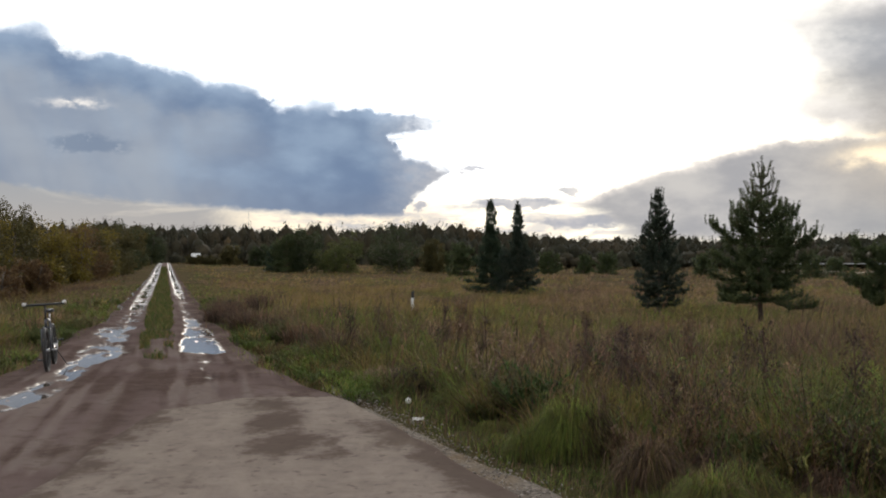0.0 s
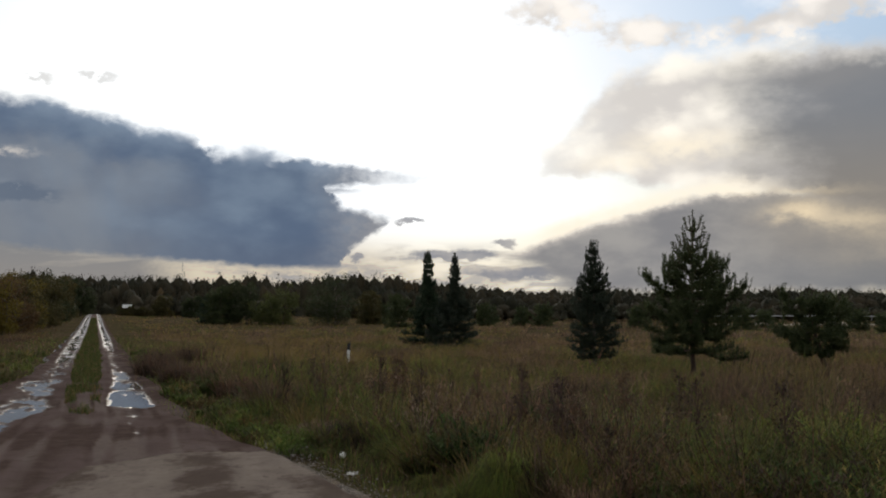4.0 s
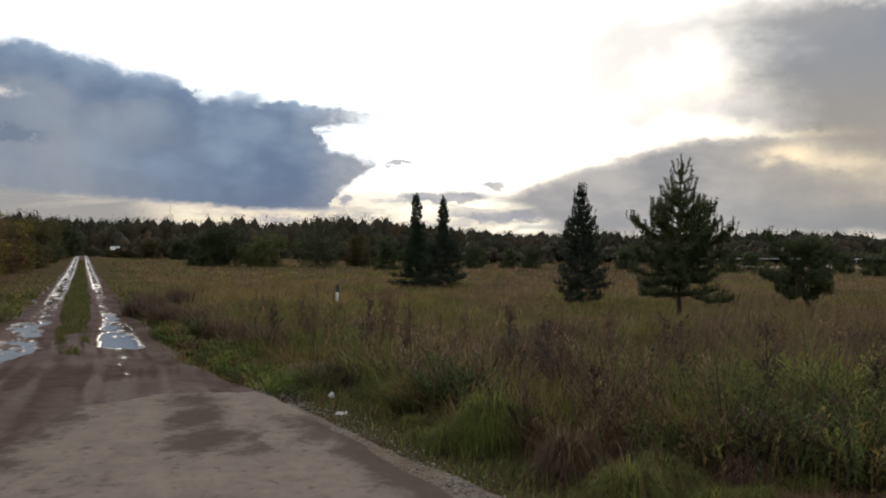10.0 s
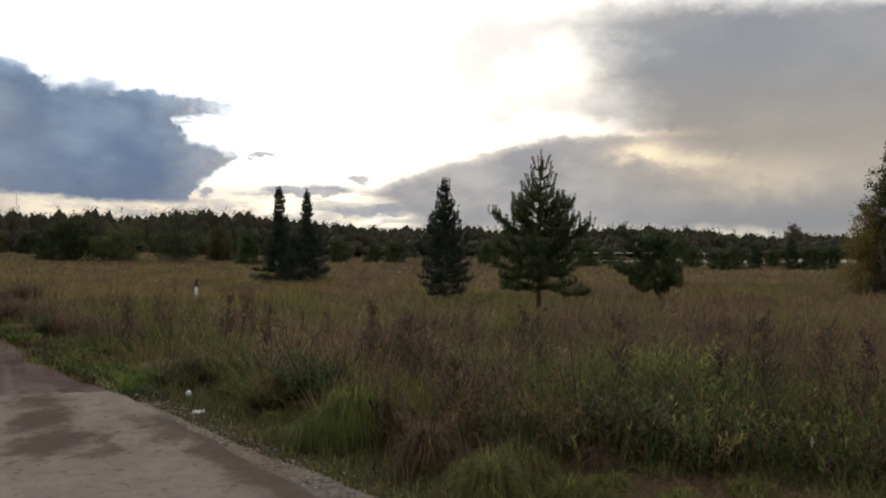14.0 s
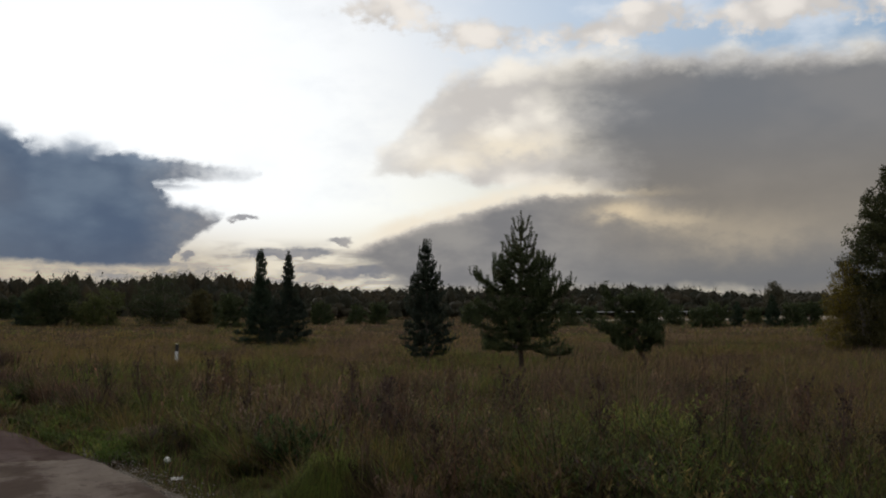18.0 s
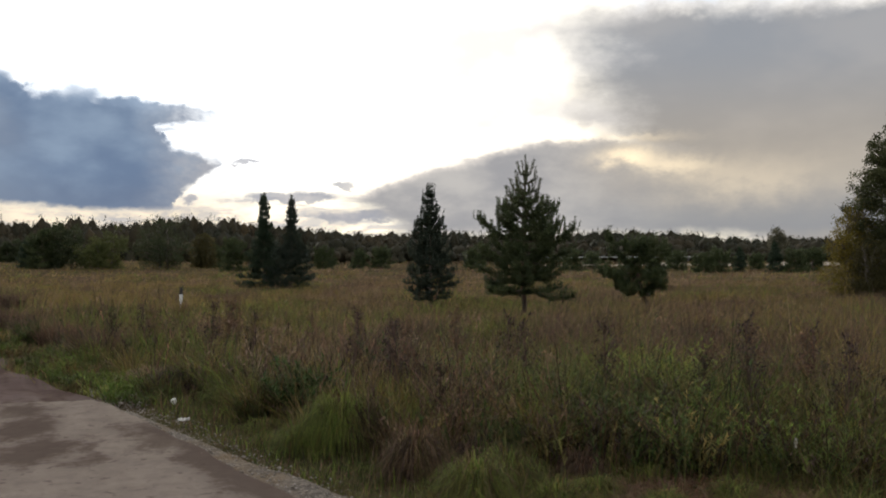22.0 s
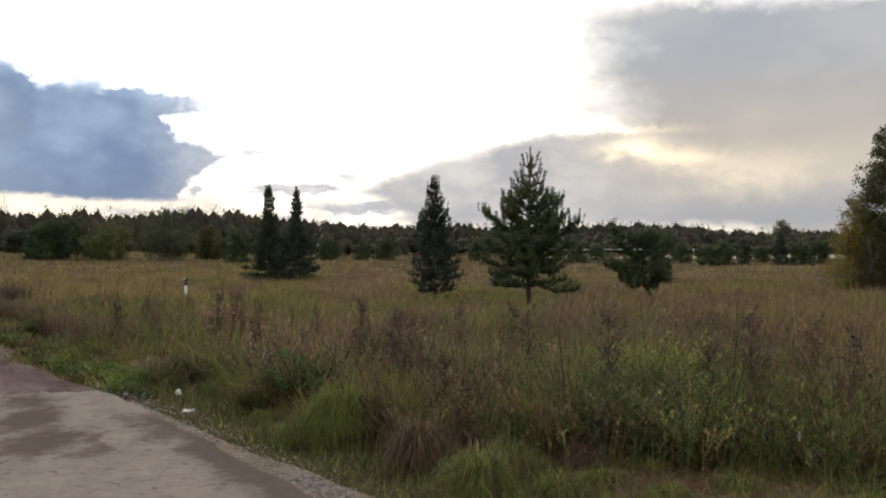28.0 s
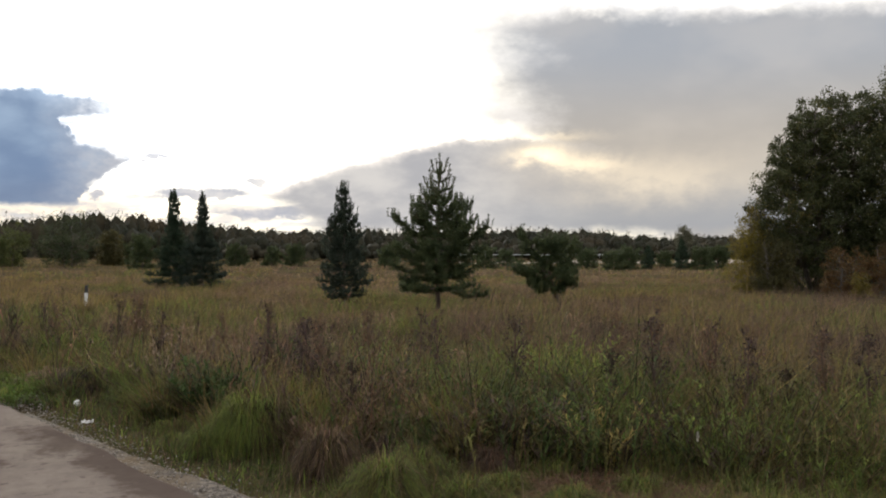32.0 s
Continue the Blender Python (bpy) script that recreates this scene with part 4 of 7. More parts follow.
class Patch:
    """Gathers pieces of plants for one mesh."""

    def __init__(self):
        self.v, self.f, self.c, self.n = [], [], [], 0

    def add(self, v, f, c):
        self.v.append(v), self.f.append(f + self.n), self.c.append(c)
        self.n += len(v)

    def mesh(self, name, mat):
        return np_mesh(name, np.concatenate(self.v), np.concatenate(self.f), mat, np.concatenate(self.c))


def tints(m, colors, shares, spread=0.25):
    """m colours picked from a few, each a little different."""
    pick = rng.choice(len(colors), m, p=np.array(shares) / np.sum(shares))
    return np.array(colors)[pick] * rng.lognormal(0, spread, (m, 1)) * rng.lognormal(0, 0.06, (m, 3))


STRAW, TAN, RUST, PLUM, OLIVE_G, GREEN, FRESH, DARK = (
    (0.3, 0.225, 0.135), (0.245, 0.165, 0.105), (0.172, 0.105, 0.066), (0.108, 0.075, 0.06), (0.145, 0.12, 0.045), (0.07, 0.096, 0.03), (0.17, 0.21, 0.045), (0.042, 0.032, 0.026))
YOLIVE = (0.235, 0.172, 0.058)


def on_road(x, y):
    """True on the track, the asphalt and its shoulder."""
    l = x - track_x(y)
    wob = 0.35 * (value_noise(x, y, 0.8, 51) - 0.5)
    track_at = (l > 0.15 - half_left(y) + wob) & (l < half_right(y) - 0.28 + wob) & (y > 3)
    apron = (y < 11.4) & (x < edge_x(y) + 0.38 + wob) & (x > -5.8 - 0.1 * y)
    return track_at | apron


def scatter(m, near, far, a0=-27.0, a1=46.0):
    """Points over the wedge of the plan that the camera looks into, thinning out with distance."""
    d, a = near * (far / near) ** rng.random(m), np.radians(rng.uniform(a0, a1, m))
    x, y = d * np.sin(a), d * np.cos(a)
    keep = ~on_road(x, y)
    return x[keep], y[keep], d[keep]


def plot(x, y, d, height, spread, width, colors, shares, segs, rise=0.0, leaning=0.35):
    m = len(x)
    at = np.stack([x, y, land(x, y) - 0.02], 1)
    tall = height * rng.lognormal(0, spread, m)
    phi = rng.uniform(0, 2 * np.pi, m)
    lean = np.stack([np.cos(phi), np.sin(phi)], 1) * np.abs(rng.normal(rise, leaning, m))[:, None]
    return blades(at, tall, width * rng.uniform(0.6, 1.4, m), lean, rng.uniform(0, np.pi, m), tints(m, colors, shares), segs)


# ---- meadow ----
def bare(x, y):
    """The trampled patch beside the road."""
    d, a = np.hypot(x, y), np.degrees(np.arctan2(x, y))
    return (d < 7.35 + 0.5 * (value_noise(x, y, 0.9, 95) - 0.5)) & (a > 17 + 3 * (value_noise(x, y, 0.7, 96) - 0.5)) & (y > 0)


def rusty(x, y):
    """The patch of matted rust-brown grass within it."""
    d, a = np.hypot(x, y), np.degrees(np.arctan2(x, y))
    return np.exp(-((a - 29.5) / 7) ** 2 - ((d - 6.75) / 0.5) ** 2) + 0.5 * (value_noise(x, y, 0.5, 97) - 0.5) > 0.36


def meadow(name, m, near, far, share, height, radius, width, segs, label):
    """Autumn grass in arching clumps, in olive, rusty, tan and plum patches; share: blades in a clump."""
    x, y, d = scatter(m, near, far)
    out = verge(x, y)
    keep = rng.random(len(x)) < ramp01(out, 0.7, 3.0) * 0.96 + 0.04
    keep &= ~bare(x, y) | (rng.random(len(x)) < 0.06)
    x, y, d, out = x[keep], y[keep], d[keep], out[keep]
    bearing = np.degrees(np.arctan2(x, y))
    west = x < track_x(y)
    wet = 0.5 * value_noise(x, y, 5.5, 61) + 0.5 * value_noise(x, y, 1.7, 62)
    wet = wet + 0.28 * ramp01(d, 15.5, 9) + 0.16 * ramp01(out, 4.5, 1.0) - 0.1 * ramp01(d, 30, 60) + 0.3 * np.exp(-((bearing - 14) / 5) ** 2 - ((d - 15) / 4) ** 2) + 0.25 * west * ramp01(d, 34, 26)
    gold = 0.5 * value_noise(x, y, 4.0, 67) + 0.5 * value_noise(x, y, 1.5, 68) - 0.13 * ramp01(bearing, 3, 10) * ramp01(d, 15, 20) - 0.15 * west + 0.32 * np.exp(-((bearing + 4) / 8) ** 2) * ramp01(d, 60, 35) * ramp01(d, 12, 16)
    plum = 0.55 * value_noise(x, y, 9, 63) + 0.45 * value_noise(x, y, 2.3, 64) + 0.2 * np.exp(-((bearing + 10) / 3) ** 2 - ((d - 25) / 5) ** 2) + 0.12 * west + 0.22 * ramp01(bearing, 30, 38)
    high = height * (0.34 + 0.66 * ramp01(out, 1.2, 5.0)) * (0.2 + 1.45 * (0.5 * value_noise(x, y, 2.6, 65) + 0.5 * value_noise(x, y, 1.0, 69))) * rng.lognormal(0, 0.12, len(x)) * (1 + 0.55 * ramp01(bearing, 13, 22) * ramp01(d, 40, 20) * ramp01(d, 7.4, 9.5))
    zone = np.where(wet > 0.55, 0, np.where(gold > 0.53 - 0.06 * ramp01(bearing, 10, 2), 4, np.where(plum > 0.6, 1, 2)))
    weedy = (0.6 * value_noise(x, y, 1.3, 66) + 0.4 * value_noise(x, y, 4.1, 70) > 0.64) & (d < 34)
    zone = np.where(weedy, 3, zone)
    palette = np.array((OLIVE_G, GREEN, FRESH, TAN, RUST, PLUM, YOLIVE, DARK))
    odds = np.array(((4.5, 3.4, 3.0, 0.3, 0.2, 0.3, 1.8, 0.2), (0.2, 0, 0, 2, 2, 5.5, 0, 1.2), (1.0, 0, 0, 6, 2.2, 2.0, 1.2, 0.1), (0.2, 0.3, 0, 0.3, 1.2, 3, 0, 4.5), (2.5, 0.4, 0.3, 1.2, 0.8, 0.2, 6, 0.1)))
    odds = np.cumsum(odds / odds.sum(1, keepdims=True), 1)
    own = (rng.random(len(x))[:, None] > odds[zone]).sum(1).clip(0, 7)
    which = np.repeat(np.arange(len(x)), share)
    k = len(which)
    fellow = (rng.random(k)[:, None] > odds[zone[which]]).sum(1).clip(0, 7)
    tint = palette[np.where(rng.random(k) < 0.72, own[which], fellow)] * rng.lognormal(0, 0.1, (k, 1)) * (rng.lognormal(0, 0.2, len(x)) * (1 - 0.22 * west))[which, None]
    r = radius(d)[which]
    off = rng.normal(0, 0.6, (k, 2))
    bx, by = x[which] + off[:, 0] * r, y[which] + off[:, 1] * r
    lean = off * 0.6 + rng.normal(0, 0.6, (k, 2)) + (0.25, -0.1)
    tall = high[which] * rng.lognormal(-0.1, 0.28, k) * np.exp(-0.25 * (off ** 2).sum(1))
    at = np.stack([bx, by, land(bx, by) - 0.02], 1)
    ok = ~on_road(bx, by)
    v, f, c = blades(at[ok], tall[ok], width(d)[which][ok] * rng.uniform(0.6, 1.4, ok.sum()), lean[ok], rng.uniform(0, np.pi, ok.sum()), tint[ok], segs)
    return tagged(new(name, np_mesh(name, v, f, GRASS, c)), label, "grass", kind="stuff")


meadow("meadow_grass", 4200, 6.2, 24, 46, 0.52, lambda d: 0.13 + 0.006 * d, lambda d: 0.0048 + 0.00034 * d, 2, "clumpy dry meadow grass with olive and plum patches")
meadow("far_meadow_grass", 12000, 19, 80, 21, 0.42, lambda d: 0.14 + 0.01 * d, lambda d: 0.0045 + 0.00036 * d, 1, "tan and purplish dry grass over the open field")
meadow("distant_meadow_grass", 9000, 70, 420, 11, 0.42, lambda d: 0.3 + 0.008 * d, lambda d: 0.01 + 0.0006 * d, 1, "pale brown dry grass in front of the woods")
# low undergrowth between the clumps
x, y, d = scatter(80000, 5.5, 60)
keep = (verge(x, y) > 0.8) & (~bare(x, y) | (rng.random(len(x)) < 0.25)) & ~rusty(x, y)
x, y, d = x[keep], y[keep], d[keep]
v, f, c = plot(x, y, d, np.full(len(x), 0.16), 0.35, 0.005 + 0.0004 * d, (TAN, RUST, OLIVE_G, GREEN, PLUM), (4, 2, 3, 2, 2), 2, 0.3, 0.6)
tagged(new("undergrowth", np_mesh("undergrowth", v, f, GRASS, c)), "short brown and olive undergrowth between grass clumps", "grass", kind="stuff")

# short green grass of the verges and of the strip between the ruts
x, y, d = scatter(210000, 4.6, 70)
out = verge(x, y)
keep = (out < 0.9 + 2.8 * value_noise(x, y, 1.5, 71) ** 1.4) & (out > -0.75 * value_noise(x, y, 0.5, 73) * (y > 12)) & ~rusty(x, y)
x, y, d = x[keep], y[keep], d[keep]
patch = Patch()
patch.add(*plot(x, y, d, np.interp(d, [6, 10], [0.085, 0.125]) * (0.45 + 1.2 * value_noise(x, y, 0.5, 72)), 0.35, 0.004 + 0.0005 * d, (GREEN, FRESH, OLIVE_G, TAN, RUST, DARK), (5, 3.5, 2.5, 1.4, 1.8, 1.0), 2, 0.5, 0.6))
y = 15.5 * (160 / 15.5) ** rng.random(40000)
l = rng.uniform(-1, 1, len(y)) * (0.33 + 0.08 * ramp01(y, 20, 40) + 0.14 * (value_noise(y, 0 * y, 2.0, 75) - 0.5))
keep = rng.random(len(y)) < ramp01(y + 11 * (value_noise(l * 4, y, 1.2, 76) - 0.5), 15.5, 23)
y, l = y[keep], l[keep]
x = track_x(y) + l
at = np.stack([x, y, mud_height(l, y) + rise(x, y) - 0.02], 1)
phi = rng.uniform(0, 2 * np.pi, len(y))
lean = np.stack([np.cos(phi), np.sin(phi)], 1) * np.abs(rng.normal(0.2, 0.4, len(y)))[:, None]
patch.add(*blades(at, 0.085 * rng.lognormal(0, 0.35, len(y)), 0.006 + 0.0006 * y, lean, phi, tints(len(y), (GREEN, OLIVE_G, (0.045, 0.07, 0.02), RUST), (4, 3, 3, 0.8)), 2))
tagged(new("verge_grass", patch.mesh("verge_grass", GRASS)), "short green grass along the road edges and between the ruts", "grass", kind="stuff")


def stalks(name, m, near, far, height, colors, shares, leaves, leaf, breadth, label, keep_by=None):
    """Upright weed stalks with side shoots and seed heads."""
    x, y, d = scatter(m, near, far)
    out = verge(x, y)
    keep = out > 0.9
    if keep_by is not None:
        keep &= keep_by(x, y)
    x, y, d = x[keep], y[keep], d[keep]
    m = len(x)
    tall = height * rng.lognormal(0, 0.22, m)
    tint = tints(m, colors, shares)
    lean = rng.normal(0, 0.2, (m, 2))
    foot = np.stack([x, y, land(x, y) - 0.02], 1)
    patch = Patch()
    for quarter in (0.0, 0.5 * np.pi):
        patch.add(*blades(foot, tall, 0.005 + 0.00035 * d, lean, rng.uniform(0, 0.5, m) + quarter, tint, 3, 0.5))
    for _ in range(leaves):
        s = rng.uniform(0.35, 0.98, m)
        at = foot + np.stack([lean[:, 0] * s ** 2, lean[:, 1] * s ** 2, s], 1) * tall[:, None]
        phi = rng.uniform(0, 2 * np.pi, m)
        reach = np.stack([np.cos(phi), np.sin(phi)], 1) * rng.uniform(0.4, 1.4, (m, 1))
        patch.add(*blades(at, leaf * tall * rng.uniform(0.5, 1.3, m), breadth + 0.0005 * d, reach, phi + 1.57, tint * rng.lognormal(0, 0.2, (m, 1)), 3, 0.6))
    return tagged(new(name, patch.mesh(name, WEED)), label, "weeds", kind="stuff")


stalks("dry_weed_stalks", 2600, 8.0, 40, 0.62, (DARK, PLUM, RUST, TAN), (2, 4, 3, 2), 13, 0.09, 0.006, "dark dead weed stalks standing in the meadow",
       lambda x, y: value_noise(x, y, 2.2, 81) > 0.55)
stalks("leafy_weeds", 3400, 7.0, 28, 0.45, (GREEN, OLIVE_G), (4, 3), 16, 0.09, 0.009, "green leafy weeds among the dry grass",
       lambda x, y: value_noise(x, y, 2.4, 82) > 0.55)
stalks("pale_reed_stalks", 160, 12, 30, 0.8, (STRAW, TAN), (2, 1), 5, 0.08, 0.004, "pale straw-coloured reed stalks in the meadow",
       lambda x, y: (value_noise(x, y, 4.0, 83) > 0.5) & (x > 0.36 * y))


MATTED = (0.065, 0.047, 0.03)


def tussock(name, x, y, radius, height, m, colors, shares, label, flop=1.1, width=0.0065):
    """A thick clump of grass whose blades arch outwards from the middle."""
    r, phi = radius * np.sqrt(rng.random(m)) * 0.55, rng.uniform(0, 2 * np.pi, m)
    at = np.stack([r * np.cos(phi), r * np.sin(phi), np.full(m, -0.04)], 1)
    out = np.stack([np.cos(phi), np.sin(phi)], 1) * (r / radius * 1.3 + 0.1)[:, None] * flop * 0.5 + rng.normal(0, 0.36, (m, 2))
    tuft = thing(name, (x, y, float(land(x, y)) + 0.03), label, "grass tuft", "tufts by the road")
    v, f, c = blades(at, height * rng.lognormal(-0.05, 0.22, m), width * rng.uniform(0.6, 1.4, m), out, phi + 1.57 + rng.normal(0, 0.6, m), tints(m, colors, shares), 4, 0.85)
    tagged(child("foliage", np_mesh("foliage", v, f, GRASS, c), tuft), kind="stuff")
    # dead blades hanging round the foot
    m //= 3
    r, phi = radius * rng.uniform(0.3, 0.75, m), rng.uniform(0, 2 * np.pi, m)
    at = np.stack([r * np.cos(phi), r * np.sin(phi), rng.uniform(-0.04, 0.1, m) * (1 - r / radius)], 1)
    out = np.stack([np.cos(phi), np.sin(phi)], 1) * rng.uniform(0.6, 1.6, (m, 1)) + rng.normal(0, 0.3, (m, 2))
    v, f, c = blades(at, height * rng.uniform(0.25, 0.6, m), width * rng.uniform(0.6, 1.4, m), out, phi + 1.57, tints(m, (MATTED, RUST, DARK), (3, 1, 2)), 3, 0.85)
    tagged(child("dead_thatch", np_mesh("dead_thatch", v, f, GRASS, c), tuft, "matted dead blades at the foot"), kind="stuff")
    return tuft


def mound(patch, x, y, z, radius, height, m, colors, shares, leaf=0.04):
    """A low mound of leafy weeds with a twiggy middle, mostly of one colour."""
    own = tints(1, colors, shares)
    k = max(6, m // 26)
    phi, r = rng.uniform(0, 2 * np.pi, k), radius * np.sqrt(rng.random(k)) * 0.65
    foot = np.stack([x + r * np.cos(phi), y + r * np.sin(phi), np.full(k, z - 0.04)], 1)
    tall = height * (1.05 - 0.5 * (r / radius) ** 2) * rng.lognormal(0, 0.22, k)
    lean = np.stack([np.cos(phi), np.sin(phi)], 1) * (r / radius)[:, None] * 0.8 + rng.normal(0, 0.15, (k, 2))
    patch.add(*blades(foot, tall, np.full(k, 0.01), lean, phi, tints(k, (DARK, RUST), (2, 1)), 2, 0.5))
    for _ in range(26):
        s = rng.uniform(0.2, 1.0, k)
        at = foot + np.stack([lean[:, 0] * s ** 2, lean[:, 1] * s ** 2, s * 0.92], 1) * tall[:, None]
        a = rng.uniform(0, 2 * np.pi, k)
        reach = np.stack([np.cos(a), np.sin(a)], 1) * rng.uniform(0.4, 1.8, (k, 1))
        patch.add(*blades(at, leaf * rng.uniform(0.6, 1.5, k), leaf * rng.uniform(0.2, 0.42, k), reach, a + 1.57, 0.7 * own + 0.3 * tints(k, colors, shares), 1, 0.75))


def leafy_bush(name, x, y, radius, height, m, colors, shares, label):
    patch = Patch()
    mound(patch, 0, 0, 0, radius, height, m, colors, shares, 0.055)
    mound(patch, 0, 0, 0, radius * 0.8, height * 0.85, m // 2, colors[::-1], shares[::-1], 0.05)
    ob = new(name, patch.mesh(name, WEED))
    ob.location = (x, y, float(land(x, y)) + 0.03)
    return tagged(ob, label, "bush", "low bushes by the road")


# mixed weeds growing in low mounds over the nearer meadow
patch = Patch()
x, y, d = scatter(560, 7.6, 20)
out = verge(x, y)
for mx, my, md, mo in zip(x, y, d, out):
    if mo < 1.2:
        continue
    kind_of = value_noise(mx, my, 1.9, 91) + rng.normal(0, 0.12)
    colors, shares = (((0.055, 0.088, 0.028), GREEN, FRESH), (3, 3, 2)) if kind_of > 0.53 else ((OLIVE_G, GREEN, YOLIVE, RUST), (4, 2, 2, 1)) if kind_of > 0.38 else ((PLUM, DARK, RUST, TAN), (3, 2, 3, 2))
    high = float(np.interp(md, [7.6, 9, 19], [0.4, 0.52, 0.5])) * rng.lognormal(0, 0.22)
    mound(patch, mx, my, float(land(mx, my)), 0.22 + 0.3 * rng.random(), high, int(np.interp(md, [8, 19], [620, 260])), colors, shares)
for _ in range(210):
    bearing = rng.uniform(20, 46)
    mx, my = place(bearing, rng.uniform(7.5, 12.0))
    colors, shares = (((0.055, 0.088, 0.028), GREEN, OLIVE_G, FRESH), (2, 3, 2, 2)) if rng.random() < (0.9 if bearing < 32 else 0.72) else ((PLUM, OLIVE_G, RUST, DARK), (3, 2, 2, 2))
    mound(patch, mx, my, float(land(mx, my)), rng.uniform(0.2, 0.42), rng.uniform(0.26, 0.68), 480, colors, shares)
tagged(new("weed_thicket", patch.mesh("weed_thicket", WEED)), "mounds of green and brown weeds in the meadow", "weeds", kind="stuff")


# arching tufts of many kinds of grass over the nearer meadow
patch = Patch()
x, y, d = scatter(620, 7.8, 30)
for mx, my, md, mo in zip(x, y, d, verge(x, y)):
    if mo < 0.9 or bare(mx, my):
        continue
    kind_of = value_noise(mx, my, 2.3, 93) + rng.normal(0, 0.13) + 0.1 * (md < 10) + 0.1 * (mx < 0)
    colors, shares = ((FRESH, GREEN, OLIVE_G), (3, 3, 3)) if kind_of > 0.57 else ((OLIVE_G, FRESH, TAN, YOLIVE), (4, 1, 1, 3)) if kind_of > 0.42 else ((TAN, RUST, PLUM, STRAW), (3, 3, 1.5, 1.5))
    m = int(np.interp(md, [8, 30], [300, 90]))
    size = rng.uniform(0.22, 0.45) * float(np.interp(md, [8, 30], [0.85, 1.5]))
    r, phi = size * np.sqrt(rng.random(m)) * 0.6, rng.uniform(0, 2 * np.pi, m)
    bx, by = mx + r * np.cos(phi), my + r * np.sin(phi)
    lean = np.stack([np.cos(phi), np.sin(phi)], 1) * (0.2 + 0.9 * r / size)[:, None] + rng.normal(0, 0.28, (m, 2))
    patch.add(*blades(np.stack([bx, by, land(bx, by) - 0.03], 1), rng.uniform(0.32, 0.55) * rng.lognormal(-0.05, 0.25, m), (0.005 + 0.0005 * md) * rng.uniform(0.7, 1.4, m), lean, phi + 1.57 + rng.normal(0, 0.6, m), tints(m, colors, shares, 0.15), 2, 0.85))
tagged(new("grass_tufts", patch.mesh("grass_tufts", GRASS)), "arching tufts of olive, green and rusty grass", "grass", kind="stuff")


def mop(name, x, y, radius, height, m, colors, shares, label, width=0.005, shag=0.35):
    """A dense tussock: fine blades arch over on all sides and hang to the ground, over dead thatch."""
    tuft = thing(name, (x, y, float(land(x, y)) + 0.02), label, "grass tuft", "tufts by the road")
    for part_name, much, tone, odds, size in (("foliage", m, colors, shares, 1.0), ("dead_thatch", int(m * shag), (MATTED, DARK, RUST), (3, 2, 1), 0.8)):
        phi, r = rng.uniform(0, 2 * np.pi, much), radius * 0.5 * np.sqrt(rng.random(much))
        way = np.stack([np.cos(phi), np.sin(phi)], 1)
        turn = phi + rng.normal(0, 0.65, much)
        out = np.stack([np.cos(turn), np.sin(turn)], 1)
        reach = radius * rng.uniform(0.45, 1.15, much) * size
        high = 0.84 * height * size * rng.lognormal(-0.1, 0.2, much) * (1.08 - 0.4 * (r / (0.5 * radius)) ** 2)
        at = np.c_[way * r[:, None], np.full(much, -0.04)]
        lumps = 0.75 + 0.5 * value_noise(3 + way[:, 0] * 2, 3 + way[:, 1] * 2, 0.5, int(100 * radius))
        v, f, c = arcs(at, out, reach * lumps, high * (0.8 + 0.25 * lumps), rng.uniform(0.44, 0.72, much), width * rng.uniform(0.6, 1.4, much), tints(much, tone, odds, 0.18))
        tagged(child(part_name, np_mesh(part_name, v, f, GRASS, c), tuft, "" if part_name == "foliage" else "matted dead blades underneath"), kind="stuff")
    return tuft


LIME = (0.21, 0.235, 0.055)
mop("grass_tussock", 1.08, 8.2, 0.3, 0.45, 5200, (GREEN, FRESH, LIME, OLIVE_G, MATTED), (3, 6, 3, 1.5, 1), "large shaggy tussock of fresh green grass")
# the big tussock's shaded right side, put into the dark brown of dead blades
mop("grass_tussock", 1.28, 8.1, 0.2, 0.4, 2200, (MATTED, PLUM, OLIVE_G, DARK), (4, 2, 2, 2), "dead brown half of the large shaggy tussock, darkened for its shade", 0.006, 0.8)
mop("grass_tussock", 0.72, 8.2, 0.20, 0.24, 1500, (GREEN, FRESH, OLIVE_G), (3, 4, 2), "bright green grass tuft beside the larger tussock")
mop("grass_tussock", 1.5, 7.0, 0.23, 0.35, 2800, (RUST, TAN, PLUM, MATTED, OLIVE_G), (2, 2, 3, 3, 2), "rounded shaggy tussock of brown dead grass", 0.006, 0.7)
mop("grass_tussock", 1.74, 6.15, 0.25, 0.32, 3000, (LIME, FRESH, OLIVE_G, TAN, GREEN, MATTED), (2.5, 3, 4, 1.5, 2, 1), "yellow-green shaggy tussock near the gravel")
mop("grass_tussock", 2.05, 6.5, 0.24, 0.29, 2200, (FRESH, OLIVE_G, GREEN, MATTED, YOLIVE), (2, 3, 3, 2, 1), "leaning yellow-green tussock beyond the gravel")
mop("grass_tussock", 2.05, 7.2, 0.23, 0.26, 1600, (PLUM, MATTED, DARK, RUST), (3, 3, 2, 2), "low heap of dead plum-brown grass", 0.006, 0.6)
mop("grass_tussock", 2.72, 6.75, 0.18, 0.21, 1300, (RUST, MATTED, PLUM), (3, 3, 2), "small heap of dead rust-brown stems", 0.006, 0.6)
mop("grass_tussock", 2.35, 7.45, 0.30, 0.34, 2600, (GREEN, (0.05, 0.075, 0.025), OLIVE_G, MATTED), (3, 3, 2, 1), "dark green shaggy tussock among dead weeds")
# collapsed stems whose dark colours also carry the shade of a hollow
mop("grass_tussock", -0.28, 12.3, 0.5, 0.34, 2200, (PLUM, DARK, MATTED), (3, 4, 3), "heap of collapsed dead stems, coloured dark for a shaded hollow", 0.008, 0.6)
